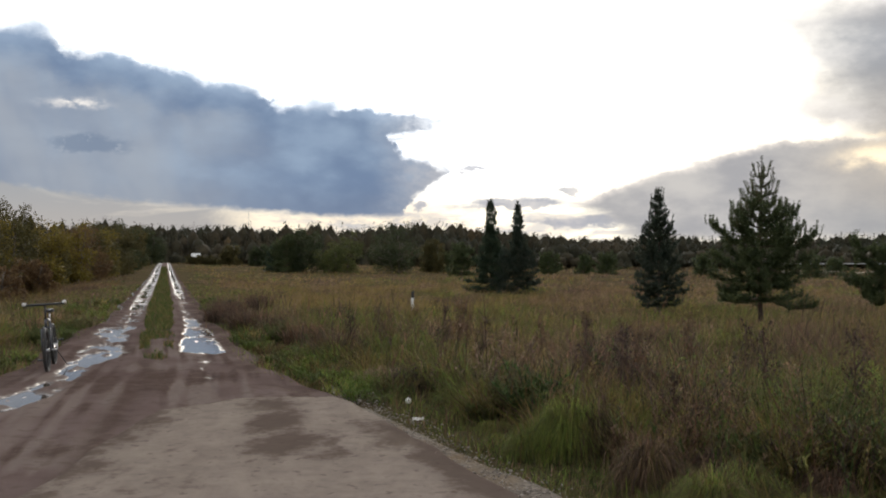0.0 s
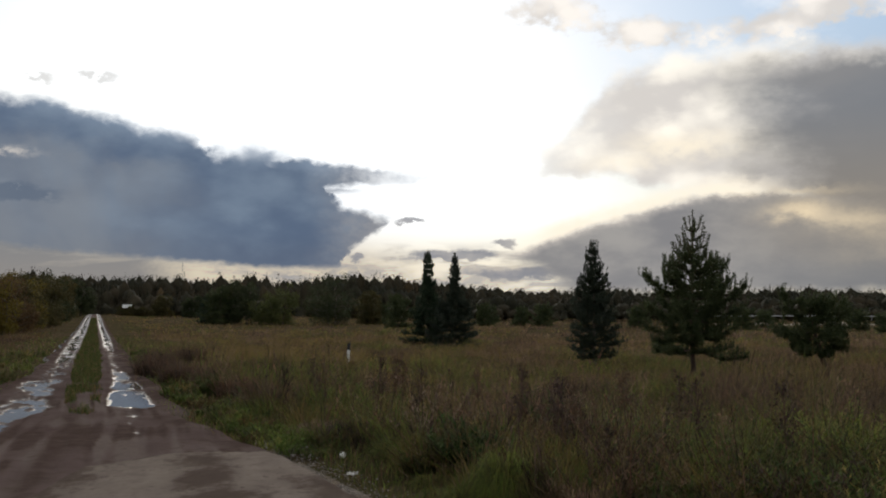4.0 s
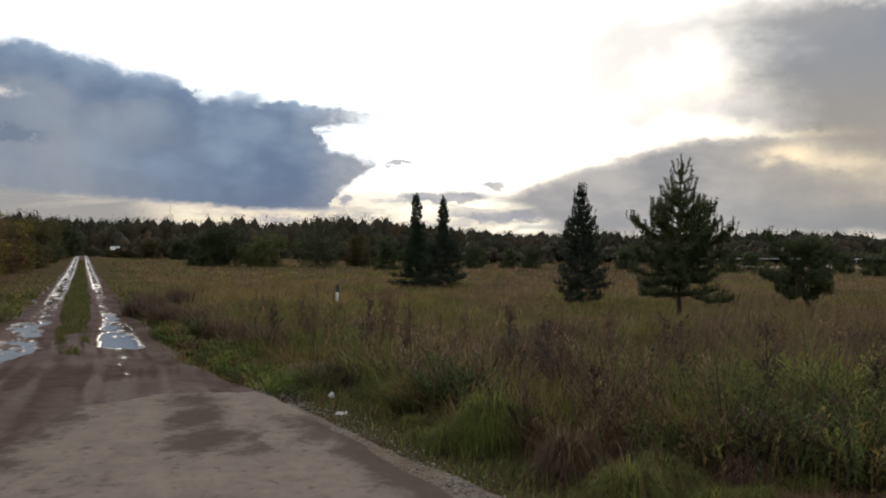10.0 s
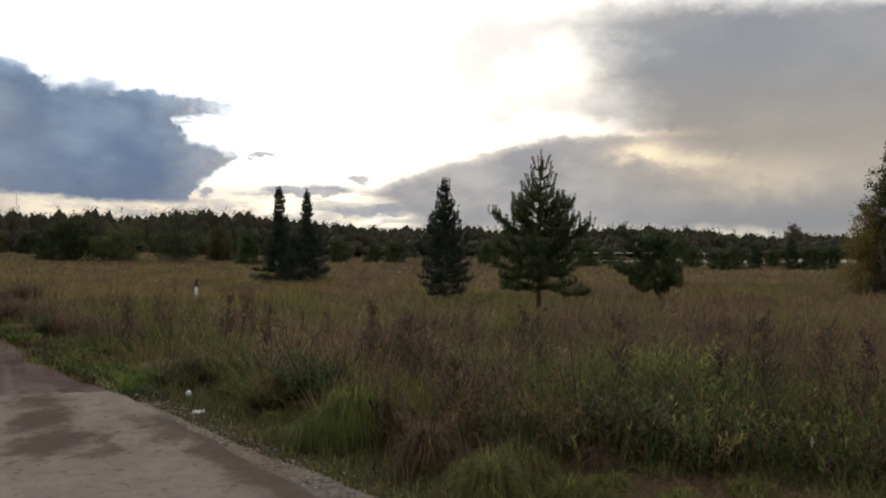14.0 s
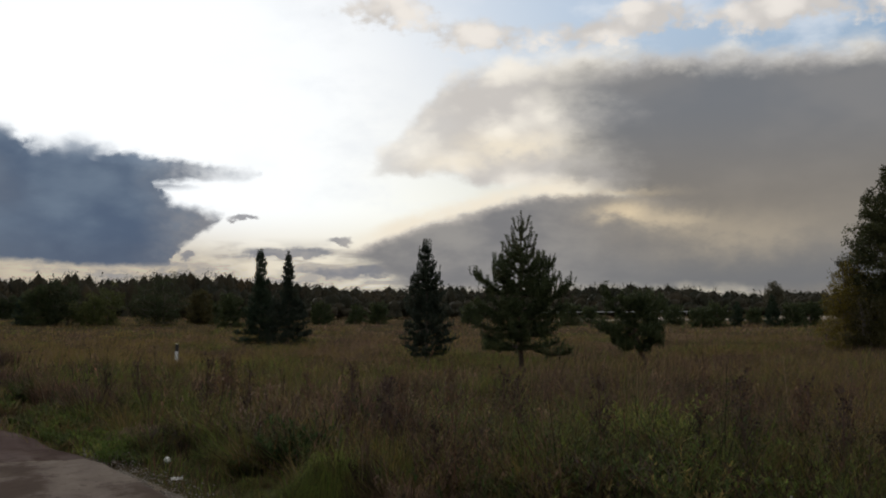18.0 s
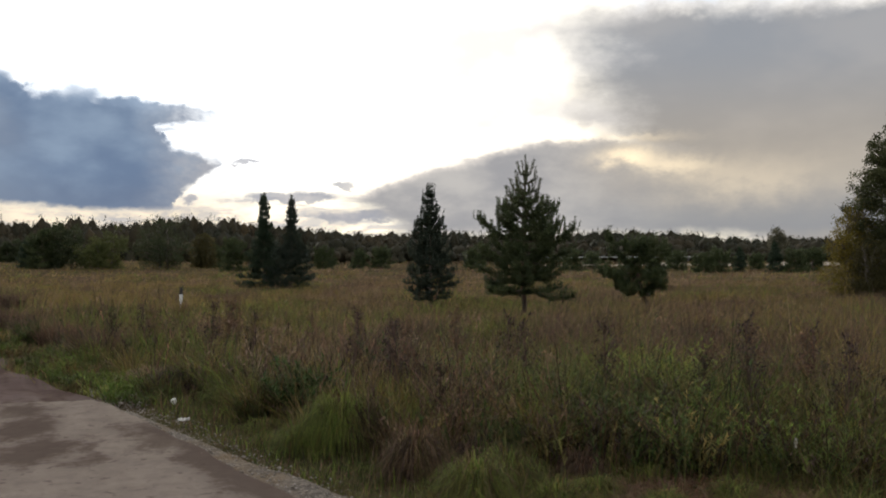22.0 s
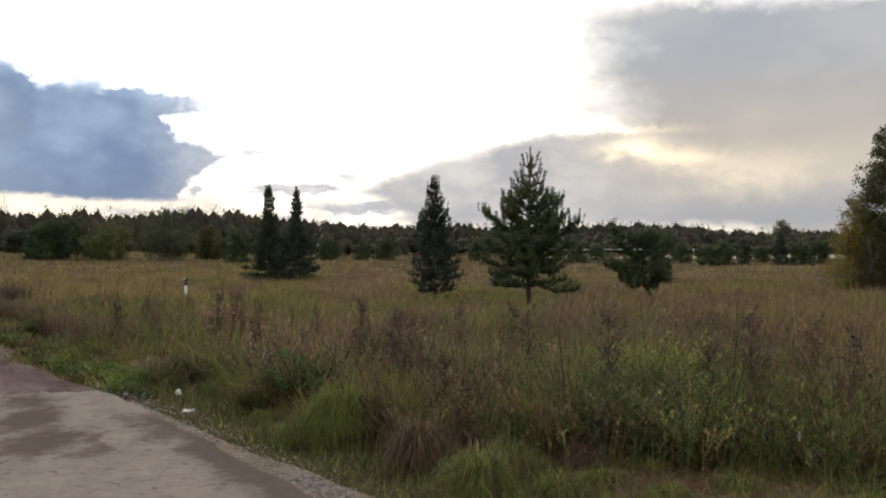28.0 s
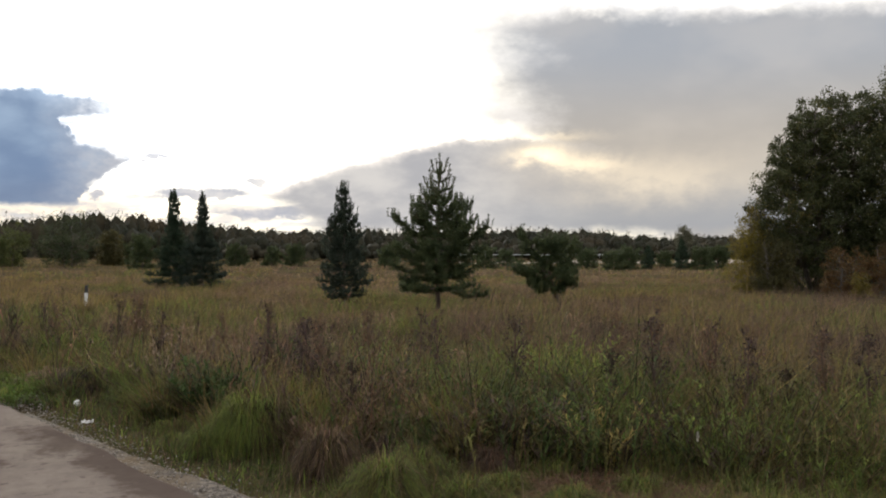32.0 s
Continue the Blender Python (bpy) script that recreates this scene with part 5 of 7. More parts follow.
mop("grass_tussock", -0.75, 13.1, 0.46, 0.24, 1600, (TAN, STRAW, RUST), (3, 2, 2), "flattened straw-coloured grass beside a dark heap", 0.008, 0.4)
mop("grass_tussock", 0.2, 11.2, 0.30, 0.27, 1600, (GREEN, OLIVE_G, FRESH), (3, 2, 2), "low green tussock beside the dark heap", 0.006)
for tx, ty, tr, th, what in ((2.25, 6.0, 0.26, 0.26, "small yellow-green tuft on the verge"), (2.6, 6.2, 0.24, 0.22, "small bright green tuft on the verge"), (1.85, 5.65, 0.2, 0.2, "low fresh green tuft beside the gravel"), (3.05, 7.2, 0.3, 0.3, "olive tuft behind the matted patch"), (3.5, 5.9, 0.22, 0.22, "small green tuft by the matted patch"), (4.1, 6.6, 0.26, 0.26, "olive-green tuft by the matted patch"), (2.4, 5.4, 0.22, 0.2, "low green tuft beside the gravel"), (2.9, 5.75, 0.24, 0.2, "pale green tuft before the matted patch"), (0.5, 8.6, 0.22, 0.18, "small fresh tuft at the verge"), (0.5, 9.3, 0.25, 0.2, "small olive tuft at the verge")):
    mop("grass_tussock", tx, ty, tr * 0.8, th * 0.75, 900, (LIME, FRESH, OLIVE_G, YOLIVE, GREEN, MATTED), (1.5, 3, 3, 2, 3, 1), what, 0.005, 0.25)
tussock("grass_tussock", 3.55, 8.3, 0.45, 0.5, 1500, (OLIVE_G, GREEN, MATTED), (3, 3, 2), "olive grass tussock behind the bare patch")
tussock("grass_tussock", 4.5, 8.8, 0.45, 0.55, 1500, (GREEN, OLIVE_G, PLUM), (3, 3, 2), "dense tussock of dark green grass")
tussock("grass_tussock", 5.3, 7.7, 0.4, 0.55, 1500, (STRAW, TAN, OLIVE_G), (1, 3, 3), "tall tuft of straw-coloured grass")
leafy_bush("leafy_bush", 0.92, 9.7, 0.27, 0.46, 5200, ((0.075, 0.125, 0.036), (0.04, 0.07, 0.022)), (3, 2), "dark green rounded leafy bush in the grass")
leafy_bush("leafy_bush", *place(26.7, 10.4), 0.36, 0.8, 2600, (LIME, FRESH, YOLIVE), (5, 2, 1), "tall yellow-green leafy bush in dry weeds")
leafy_bush("leafy_bush", *place(30.3, 9.8), 0.36, 0.66, 2400, (GREEN, FRESH), (3, 2), "green leafy bush beside a yellower one")
leafy_bush("leafy_bush", *place(20.5, 9.0), 0.4, 0.5, 1800, (FRESH, GREEN, OLIVE_G), (2, 2, 1), "low fresh green bush among dead stalks")
leafy_bush("leafy_bush", *place(37.0, 9.3), 0.5, 0.8, 2200, ((0.05, 0.075, 0.025), OLIVE_G), (3, 2), "dark olive bush among tall dead stalks")
tussock("grass_tussock", *place(-1.9, 32.2), 0.55, 0.6, 900, (TAN, YOLIVE, OLIVE_G), (3, 2, 2), "tuft of tan grass in front of the marker post", 0.8, 0.014)
for bearing, away, tall, what in ((-13.1, 26.5, 0.62, "dark brown"), (-11.6, 24.0, 0.55, "plum-brown"), (-12.6, 30.0, 0.6, "brown"), (-9.6, 22.5, 0.5, "dark brown"), (-8.2, 19.5, 0.5, "rusty"), (-10.9, 34.0, 0.6, "brown"), (-6.3, 16.5, 0.5, "dark brown")):
    tussock("grass_tussock", *place(bearing, away), 0.75, tall, 900, (PLUM, DARK, RUST) if what != "rusty" else (RUST, TAN, PLUM), (4, 2, 2), what + " heap of dead stems beside the track verge", 1.0, 0.012)
for bearing, away, wide, tall, colors, what in (
        (9.0, 12.6, 0.5, 0.75, (PLUM, DARK, RUST), "group of dark dead stalks above the grass"), (11.5, 11.0, 0.35, 0.6, (DARK, PLUM), "thin dark clump of dead stalks"),
        (25.5, 13.0, 0.6, 0.72, (OLIVE_G, FRESH, YOLIVE), "tall yellow-green clump in the meadow"), (29.0, 14.5, 0.7, 0.85, (PLUM, TAN, DARK), "tall brown stalks in the meadow"),
        (33.5, 12.5, 0.6, 0.85, (PLUM, DARK, RUST), "tall dark stalks in the meadow"), (37.5, 13.5, 0.7, 0.9, (PLUM, TAN, DARK), "tall grey-brown stalks in the meadow"),
        (41.0, 11.5, 0.6, 0.85, (DARK, PLUM, OLIVE_G), "tall dark stalks beside green weeds"), (18.5, 10.6, 0.45, 0.55, (GREEN, OLIVE_G), "green grass clump in dead weeds"), (22.0, 9.2, 0.4, 0.5, (GREEN, FRESH, OLIVE_G), "fresh green clump in dead weeds")):
    tussock("grass_clump", *place(bearing, away), wide, tall, 1100, colors, (3, 2, 2)[:len(colors)], what, 0.55, 0.008)
leafy_bush("leafy_bush", 0.55, 9.9, 0.4, 0.4, 1300, (GREEN, OLIVE_G), (2, 1), "low green weeds at the edge of the verge")
leafy_bush("leafy_bush", *place(-22.4, 21.5), 0.7, 0.3, 1500, (GREEN, FRESH), (2, 1), "low bright green weeds beside the muddy track")
leafy_bush("leafy_bush", *place(-21.0, 25), 0.7, 0.35, 1300, (GREEN, OLIVE_G), (2, 1), "low dark green weeds beside the muddy track")
leafy_bush("leafy_bush", -3.3, 19.6, 0.45, 0.45, 1300, (GREEN, FRESH), (2, 1), "bright green weeds beside the track")
leafy_bush("leafy_bush", 4.1, 10.4, 0.5, 0.55, 1600, (GREEN, FRESH, OLIVE_G), (2, 1, 1), "fresh green bush standing in dry weeds")
leafy_bush("leafy_bush", 6.6, 10.2, 0.6, 0.7, 2000, (GREEN, OLIVE_G), (2, 1), "dark leafy bush among tall dry stalks")

# fresh green weeds in low mounds along both verges of the track
patch = Patch()
for _ in range(180):
    y = 10.6 * (40 / 10.6) ** rng.random()
    x = track_x(y) + (half_right(y) + rng.uniform(0.05, 1.5) * (0.5 + 0.5 * ramp01(y, 10, 16)) if rng.random() < 0.62 else -half_left(y) - rng.uniform(0.1, 1.8))
    x, y = float(x), float(y)
    if math.hypot(x + 0.35, y - 10.4) < 0.9:
        continue
    size = 0.16 + 0.2 * rng.random()
    colors, shares = ((FRESH, (0.1, 0.15, 0.03), GREEN), (2, 3, 3)) if rng.random() < 0.7 else ((OLIVE_G, GREEN, YOLIVE), (3, 2, 1))
    mound(patch, x, y, float(land(x, y)) + 0.03, size, 0.1 + 0.16 * rng.random(), 420 if y < 20 else 220, colors, shares, 0.026 + 0.0012 * y)
tagged(new("verge_weeds", patch.mesh("verge_weeds", WEED)), "low fresh green weeds along the muddy track", "weeds", kind="stuff")


def dead_weed(height, shoots, colors, label):
    """A dead upright weed: a thin stem with side shoots that end in seed heads."""
    weed = thing("dead_weed", (0, 0, 0), label, "weed", "dead weeds in the meadow")
    lean = rng.normal(0, 0.08, 2)
    z = np.linspace(0, height, 6)
    line = np.c_[lean[0] * z + 0.01 * rng.normal(size=6), lean[1] * z + 0.01 * rng.normal(size=6), z]
    p0, p1, r0, r1 = list(line[:-1]), list(line[1:]), list(0.009 - 0.005 * z[:-1] / height), list(0.009 - 0.005 * z[1:] / height)
    tips = [line[-1]]
    for q in range(shoots):
        s = rng.uniform(0.4, 0.97)
        foot = np.array([np.interp(s * height, z, line[:, c]) for c in range(3)])
        phi, ln = rng.uniform(0, 6.28), height * rng.uniform(0.08, 0.24) * (1.3 - s)  + 0.04
        tip = foot + np.array([0.5 * math.cos(phi), 0.5 * math.sin(phi), 0.85]) * ln
        p0.append(foot), p1.append(tip), r0.append(0.004), r1.append(0.0025), tips.append(tip)
    for part_name, a, b in (("stem", 0, 5), ("side_shoot", 5, None)):
        v, f = pipe(line, 0.009 - 0.005 * z / height, 5) if part_name == "stem" else tubes(p0[a:b], p1[a:b], r0[a:b], r1[a:b], 4)
        piece = child(part_name, np_mesh(part_name, v, f, WEED, np.repeat(tints(1, colors, [1] * len(colors), 0.1), len(v), 0)), weed)
        if part_name == "side_shoot":
            tagged(piece, kind="stuff")
    tips = np.array(tips)
    which = np.repeat(np.arange(len(tips)), 14)
    v, f = leaves_at(tips - (0, 0, 0.02), np.full(len(tips), 0.045), 14, 0.028, 2.0)
    child("seed_head", np_mesh("seed_head", v, f, WEED, np.repeat(tints(len(which), colors, [1] * len(colors), 0.25), 4, 0)), weed)["kind"] = "stuff"
    return weed


KINDS = ((0.95, 22, (PLUM, DARK), "tall dark dead weed with brown seed heads"), (1.1, 26, (PLUM, RUST), "tall plum-brown dead weed with many seed heads"),
         (0.8, 16, (DARK, MATTED), "dark thin dead weed with few shoots"), (0.9, 14, (TAN, RUST), "tan dead weed with loose seed heads"))
first = {}
for bearing, away, pick, size in ((11.2, 9.2, 0, 0.9), (11.9, 9.5, 1, 0.8), (10.6, 9.9, 0, 0.85), (20.6, 8.6, 3, 0.8), (19.0, 9.6, 0, 0.9), (13.4, 8.4, 2, 0.8), (14.8, 10.5, 1, 0.9), (17.2, 11.0, 0, 0.9),
                                  (23.4, 9.4, 0, 0.95), (24.6, 11.5, 1, 0.9), (28.6, 9.2, 2, 1.0), (29.6, 11.0, 1, 1.0), (31.8, 9.0, 0, 1.0), (32.6, 10.2, 1, 1.0), (34.4, 9.4, 1, 0.95), (35.2, 11.4, 0, 1.0),
                                  (36.2, 8.6, 0, 0.9), (37.9, 9.8, 1, 1.0), (39.0, 8.8, 2, 1.0), (40.2, 10.6, 0, 1.0), (41.5, 9.0, 1, 0.95), (43.0, 9.8, 0, 1.0), (-0.2, 13.2, 0, 0.9), (0.6, 12.8, 1, 0.95),
                                  (1.4, 13.6, 1, 0.9), (2.2, 12.4, 0, 0.8), (-2.9, 14.5, 1, 0.8), (-3.6, 15.5, 0, 0.8), (-5.4, 16.4, 2, 0.9), (4.2, 12.2, 3, 0.8), (6.2, 12.8, 1, 0.8), (8.2, 11.6, 0, 0.85), (9.0, 14.0, 1, 0.9), (33.4, 13.0, 3, 1.1), (26.4, 13.4, 3, 1.1), (27.2, 13.0, 3, 1.2)):
    x, y = place(bearing, away)
    m = Matrix.Translation((x, y, float(land(x, y)) - 0.02)) @ Matrix.Rotation(rng.uniform(0, 6.28), 4, "Z") @ Matrix.Scale(size * 1.2, 4)
    if pick in first:
        copy_thing(first[pick], m)
    else:
        first[pick] = dead_weed(*KINDS[pick])
        first[pick].matrix_world = m

# a pale feathery seed head standing alone
x, y = place(33.8, 7.7)
reed = thing("seed_stalk", (x, y, float(land(x, y))), "single pale feathery seed head on a thin stalk", "weed")
part_v, part_f = tubes([(0, 0, -0.02)], [(0.02, 0, 0.3)], [0.004], [0.002], 5)
child("stem", np_mesh("stem", part_v, part_f, WEED, np.full((len(part_v), 3), (0.2, 0.16, 0.1))), reed)
part_v, part_f = leaves_at(np.array([(0.02, 0, 0.3), (0.022, 0, 0.33), (0.024, 0, 0.355)]), np.array([0.013, 0.015, 0.009]), 60, 0.016, 1.6)
child("seed_head", np_mesh("seed_head", part_v, part_f, WEED, np.full((len(part_v), 3), (0.62, 0.58, 0.5))), reed, "pale feathery seed head")

# short grass and matted dead grass on the bare patch
m = 22000
a, d = rng.uniform(13, 46, m), rng.uniform(4.9, 7.5, m)
x, y = d * np.sin(np.radians(a)), d * np.cos(np.radians(a))
keep = x > edge_x(y) + 0.5
a, d, x, y = a[keep], d[keep], x[keep], y[keep]
brown = rusty(x, y)
m = len(x)
phi = rng.uniform(0, 2 * np.pi, m)
tint = np.where(brown[:, None], tints(m, (RUST, TAN, (0.17, 0.08, 0.05), OLIVE_G), (4, 2, 3, 1)), tints(m, ((0.21, 0.235, 0.055), FRESH, GREEN, OLIVE_G, YOLIVE, RUST), (3, 3, 3, 2, 2, 1)))
tall = np.where(brown, 0.08, 0.05 + 0.19 * value_noise(x, y, 0.4, 98) ** 1.5) * rng.lognormal(0, 0.35, m)
lean = np.stack([np.cos(phi), np.sin(phi)], 1) * (rng.uniform(0.4, 1.5, (m, 1)) + 1.0 * brown[:, None])
v, f, c = blades(np.stack([x, y, land(x, y)], 1), tall, np.full(m, 0.006), lean, phi + 1.57, tint, 2)
tagged(new("matted_grass", np_mesh("matted_grass", v, f, GRASS, c)), "short green grass round a rusty matted patch", "grass", kind="stuff")


# ---- trees ----
def needles(p0, p1, per_m, length, width, forward=0.5, end_boost=0.0):
    """Needles set all round along twigs."""
    p0, p1 = np.asarray(p0), np.asarray(p1)
    long = np.linalg.norm(p1 - p0, axis=1)
    count = np.maximum(3, (long * per_m).astype(int))
    which = np.repeat(np.arange(len(p0)), count)
    s = rng.random(len(which)) ** (1 - end_boost)
    axis = (p1 - p0)[which] / (long[which, None] + 1e-9)
    at = p0[which] + (p1 - p0)[which] * s[:, None]
    out = rng.normal(size=(len(which), 3))
    out -= (out * axis).sum(1, keepdims=True) * axis
    out /= np.linalg.norm(out, axis=1, keepdims=True) + 1e-9
    tip_dir = out + axis * forward
    tip_dir /= np.linalg.norm(tip_dir, axis=1, keepdims=True)
    side = np.cross(tip_dir, rng.normal(size=(len(which), 3)))
    side /= np.linalg.norm(side, axis=1, keepdims=True) + 1e-9
    ln = length * rng.uniform(0.7, 1.25, (len(which), 1))
    v = np.stack([at - side * width / 2, at + side * width / 2, at + tip_dir * ln], 1)
    return v.reshape(-1, 3), np.arange(len(which) * 3).reshape(-1, 3)


def conifer(name, at, height, profile, label, needle_mat, bark, whorl=0.24, limbs=6, upturn=0.35, droop=0.0, twig=0.3, per_m=110, length=0.07, width=0.012, trunk=0.07, lift=0.0, lean=(0, 0), forward=0.5, lead=0.4, twigs=5, lumpy=0.25, sag=0.0, candles=0, thin=0.0, seed=3):
    """A pine or spruce: trunk, rings of limbs, side twigs and needles. profile: half-width by share of the height."""
    global rng
    rng = np.random.default_rng(seed + int(abs(at[0]) * 100))
    tree = thing(name, (*at, float(land(*at))), label, "tree")
    share, reach_by = np.array(profile).T
    zs = np.linspace(0, height, 14)
    wander = np.cumsum(rng.normal(0, 0.012 * height / 5, (14, 2)), 0) * 0.5
    stem = np.c_[wander[:, 0] + lean[0] * zs / height, wander[:, 1] + lean[1] * zs / height, zs]
    stem[0, 2] = -0.15
    radius = trunk * (1 - zs / height) ** 0.85 + 0.006
    tv, tf = pipe(stem, radius, 9)
    a0, a1, ra, rb, t0, t1 = [], [], [], [], [], []
    z = share[0] * height
    while z < height * 0.985:
        s = z / height
        spread_at = np.interp(s, share, reach_by)
        count = limbs if s < 0.85 else max(3, limbs - 2)
        start = rng.uniform(0, 2 * np.pi)
        for q in range(count):
            phi = start + 2 * np.pi * q / count + rng.normal(0, 0.22)
            reach = spread_at * rng.uniform(1 - lumpy, 1 + lumpy * (0.6 + 0.6 * ramp01(s, 0.5, 0.9) * (candles == 0)))
            if reach < 0.04:
                continue
            foot = np.array([np.interp(z, zs, stem[:, 0]), np.interp(z, zs, stem[:, 1]), z + rng.normal(0, 0.05 * whorl)])
            way_out = np.array([math.cos(phi), math.sin(phi), 0.0])
            rise = lift * 1.6 * s ** 1.5 + rng.normal(0, 0.08)
            pts = [foot]
            for step in (0.35, 0.7, 1.0):
                up = reach * (rise * step - (droop + sag * (1 - s) ** 2) * step + (upturn * min(1.0, max(0.0, 2.4 * s - 0.1)) + droop * 0.8) * step ** 2.6)
                pts.append(foot + way_out * reach * step + np.array([0, 0, up]) + rng.normal(0, 0.02 * reach, 3))
            for q0, q1, ga, gb in zip(pts, pts[1:], (1, 0.65, 0.4), (0.65, 0.4, 0.15)):
                thick = 0.006 + 0.012 * reach
                a0.append(q0), a1.append(q1), ra.append(thick * ga), rb.append(thick * gb)
            # the limb's own outer part and its side twigs
            t0.append(pts[1] * 0.4 + pts[2] * 0.6), t1.append(pts[3])
            t0.append(pts[1]), t1.append(pts[2])
            if upturn > 0.3:
                t0.append(pts[3]), t1.append(pts[3] + np.array([rng.normal(0, 0.03), rng.normal(0, 0.03), 0.14 + 0.26 * s]))
            many = max(2, int(twigs * (0.6 + reach) * (1 - thin * ramp01(s, 0.42, 0.7))))
            for _ in range(many):
                along = rng.uniform(0.28, 1.0)
                e = along * 3
                i0 = min(2, int(e))
                base = pts[i0] + (pts[i0 + 1] - pts[i0]) * (e - i0)
                hand = rng.choice((-1, 1)) * rng.uniform(0.4, 1.1)
                d = np.array([math.cos(phi + hand), math.sin(phi + hand), rng.normal(upturn * 0.9 - droop * 0.6, 0.25)])
                ln = twig * rng.uniform(0.5, 1.25) * min(1.0, 0.16 + 0.9 * reach) * (1.15 - 0.55 * along)
                t0.append(base), t1.append(base + d * ln)
                if upturn > 0.3 and along > 0.55:
                    t0.append(base + d * ln), t1.append(base + d * ln + np.array([rng.normal(0, 0.03), rng.normal(0, 0.03), ln * rng.uniform(0.5, 1.1) * (0.6 + 0.7 * s)]))
        z += whorl * rng.uniform(0.75, 1.25) * (0.7 + 0.5 * min(1, spread_at) + 0.45 * ramp01(s, 0.5, 0.9) * (candles == 0))
    # leader shoot
    top = stem[-1]
    t0.append(top - (0, 0, lead)), t1.append(top + (0, 0, 0.05))
    # upright shoots round the leader, in rings that widen downwards
    for ring in range(1, 7 if candles else 1):
        z = height - 0.42 - 0.3 * ring * (0.8 + 0.06 * ring)
        foot = np.array([np.interp(z, zs, stem[:, 0]), np.interp(z, zs, stem[:, 1]), z])
        for q in range(candles + ring):
            phi = 2 * math.pi * (q + 0.4 * ring) / (candles + ring) + rng.normal(0, 0.25)
            out = 0.09 + 0.14 * ring * rng.uniform(0.5, 1.15)
            bend = foot + np.array([math.cos(phi), math.sin(phi), rng.uniform(0.3, 0.6)]) * out
            up = rng.uniform(0.25, 0.5)
            t0 += [foot, bend]
            t1 += [bend, bend + np.array([rng.uniform(0.1, 0.4) * math.cos(phi), rng.uniform(0.1, 0.4) * math.sin(phi), 1.0]) * up]
            a0 += [foot, bend]
            a1 += [bend, t1[-1]]
            ra += [0.012, 0.01]
            rb += [0.01, 0.005]
            if ring > 2:
                mid = foot * 0.4 + bend * 0.6
                t0.append(mid)
                t1.append(mid + np.array([rng.normal(0, 0.08), rng.normal(0, 0.08), rng.uniform(0.2, 0.35)]))
    bv, bf = tubes(a0, a1, np.array(ra), np.array(rb), 5)
    child("trunk", np_mesh("trunk", tv, tf, bark, smooth=True), tree)
    tagged(child("branchwork", np_mesh("branchwork", bv, bf, bark, smooth=True), tree), kind="stuff")
    nv, nf = needles(t0, t1, per_m, length, width, forward)
    tagged(child("foliage", np_mesh("foliage", nv, nf, needle_mat), tree), kind="stuff")
    return tree


def broadleaf(name, at, height, blobs, label, leaf_mat, bark=BARK, leaf=0.1, clumps=220, per_clump=90, clump=0.5, trunk=0.14, stems=1, category="tree", bare=0.0):
    """A leafy tree: stems, limbs to every clump, and a crown of small leaves. blobs: (x, y, z, rx, ry, rz) masses of the crown."""
    tree = thing(name, (*at, float(land(*at))), label, category)
    vol = np.array([b[3] * b[4] * b[5] for b in blobs])
    pick = rng.choice(len(blobs), clumps, p=vol / vol.sum())
    b = np.array(blobs)[pick]
    off = rng.normal(size=(clumps, 3))
    off *= (0.35 + 0.75 * rng.random((clumps, 1)) ** 0.6) / np.linalg.norm(off, axis=1, keepdims=True)
    centres = b[:, :3] + off * b[:, 3:]
    centres[:, 2] = np.maximum(centres[:, 2], 0.25)
    tops = []
    spread_x = (max(-1.6, np.array(blobs)[:, 0].min()), min(1.6, np.array(blobs)[:, 0].max()))
    for q in range(stems):
        bx = 0 if stems == 1 else np.interp(q, [0, stems - 1], spread_x) * 0.5
        p = np.array([bx, rng.normal(0, 0.1 * stems), -0.15])
        r = trunk * rng.uniform(0.8, 1.1)
        goal = np.array([bx * 1.6, rng.normal(0, 0.3), height * rng.uniform(0.75, 0.92)])
        line = [p]
        for s in np.linspace(0.15, 1, 8):
            line.append(p + (goal - p) * s + rng.normal(0, 0.018 * height, 3) * (1, 1, 0.2))
        tops.append(np.array(line))
        tv, tf = pipe(line, r * (1 - 0.85 * np.linspace(0, 1, len(line))) + 0.01)
        child("trunk", np_mesh("trunk", tv, tf, bark, smooth=True), tree)
    b0, b1, rc, rd = [], [], [], []
    for c in centres:
        line = tops[int(np.argmin([np.abs(t[:, 0] - c[0]).min() for t in tops]))]
        ok = line[line[:, 2] < max(0.3, c[2] - 0.25 * math.hypot(c[0] - line[0, 0], c[1] - line[0, 1]))]
        foot = ok[-1] if len(ok) else line[1]
        mid = foot * 0.45 + c * 0.55 + rng.normal(0, 0.06, 3) * np.linalg.norm(c - foot) * (1, 1, 0.5)
        thick = 0.006 + 0.0045 * np.linalg.norm(c - foot)
        b0 += [foot, mid]
        b1 += [mid, c + (c - mid) * 0.3]
        rc += [thick * 1.6, thick]
        rd += [thick, thick * 0.3]
    bv, bf = tubes(b0, b1, np.array(rc), np.array(rd), 4)
    tagged(child("branchwork", np_mesh("branchwork", bv, bf, bark, smooth=True), tree), kind="stuff")
    if bare < 1:
        keep = rng.random(clumps) >= bare
        lv, lf = leaves_at(centres[keep], clump * rng.uniform(0.6, 1.3, keep.sum()), per_clump, leaf)
        tagged(child("crown", np_mesh("crown", lv, lf, leaf_mat), tree), kind="stuff")
    return tree


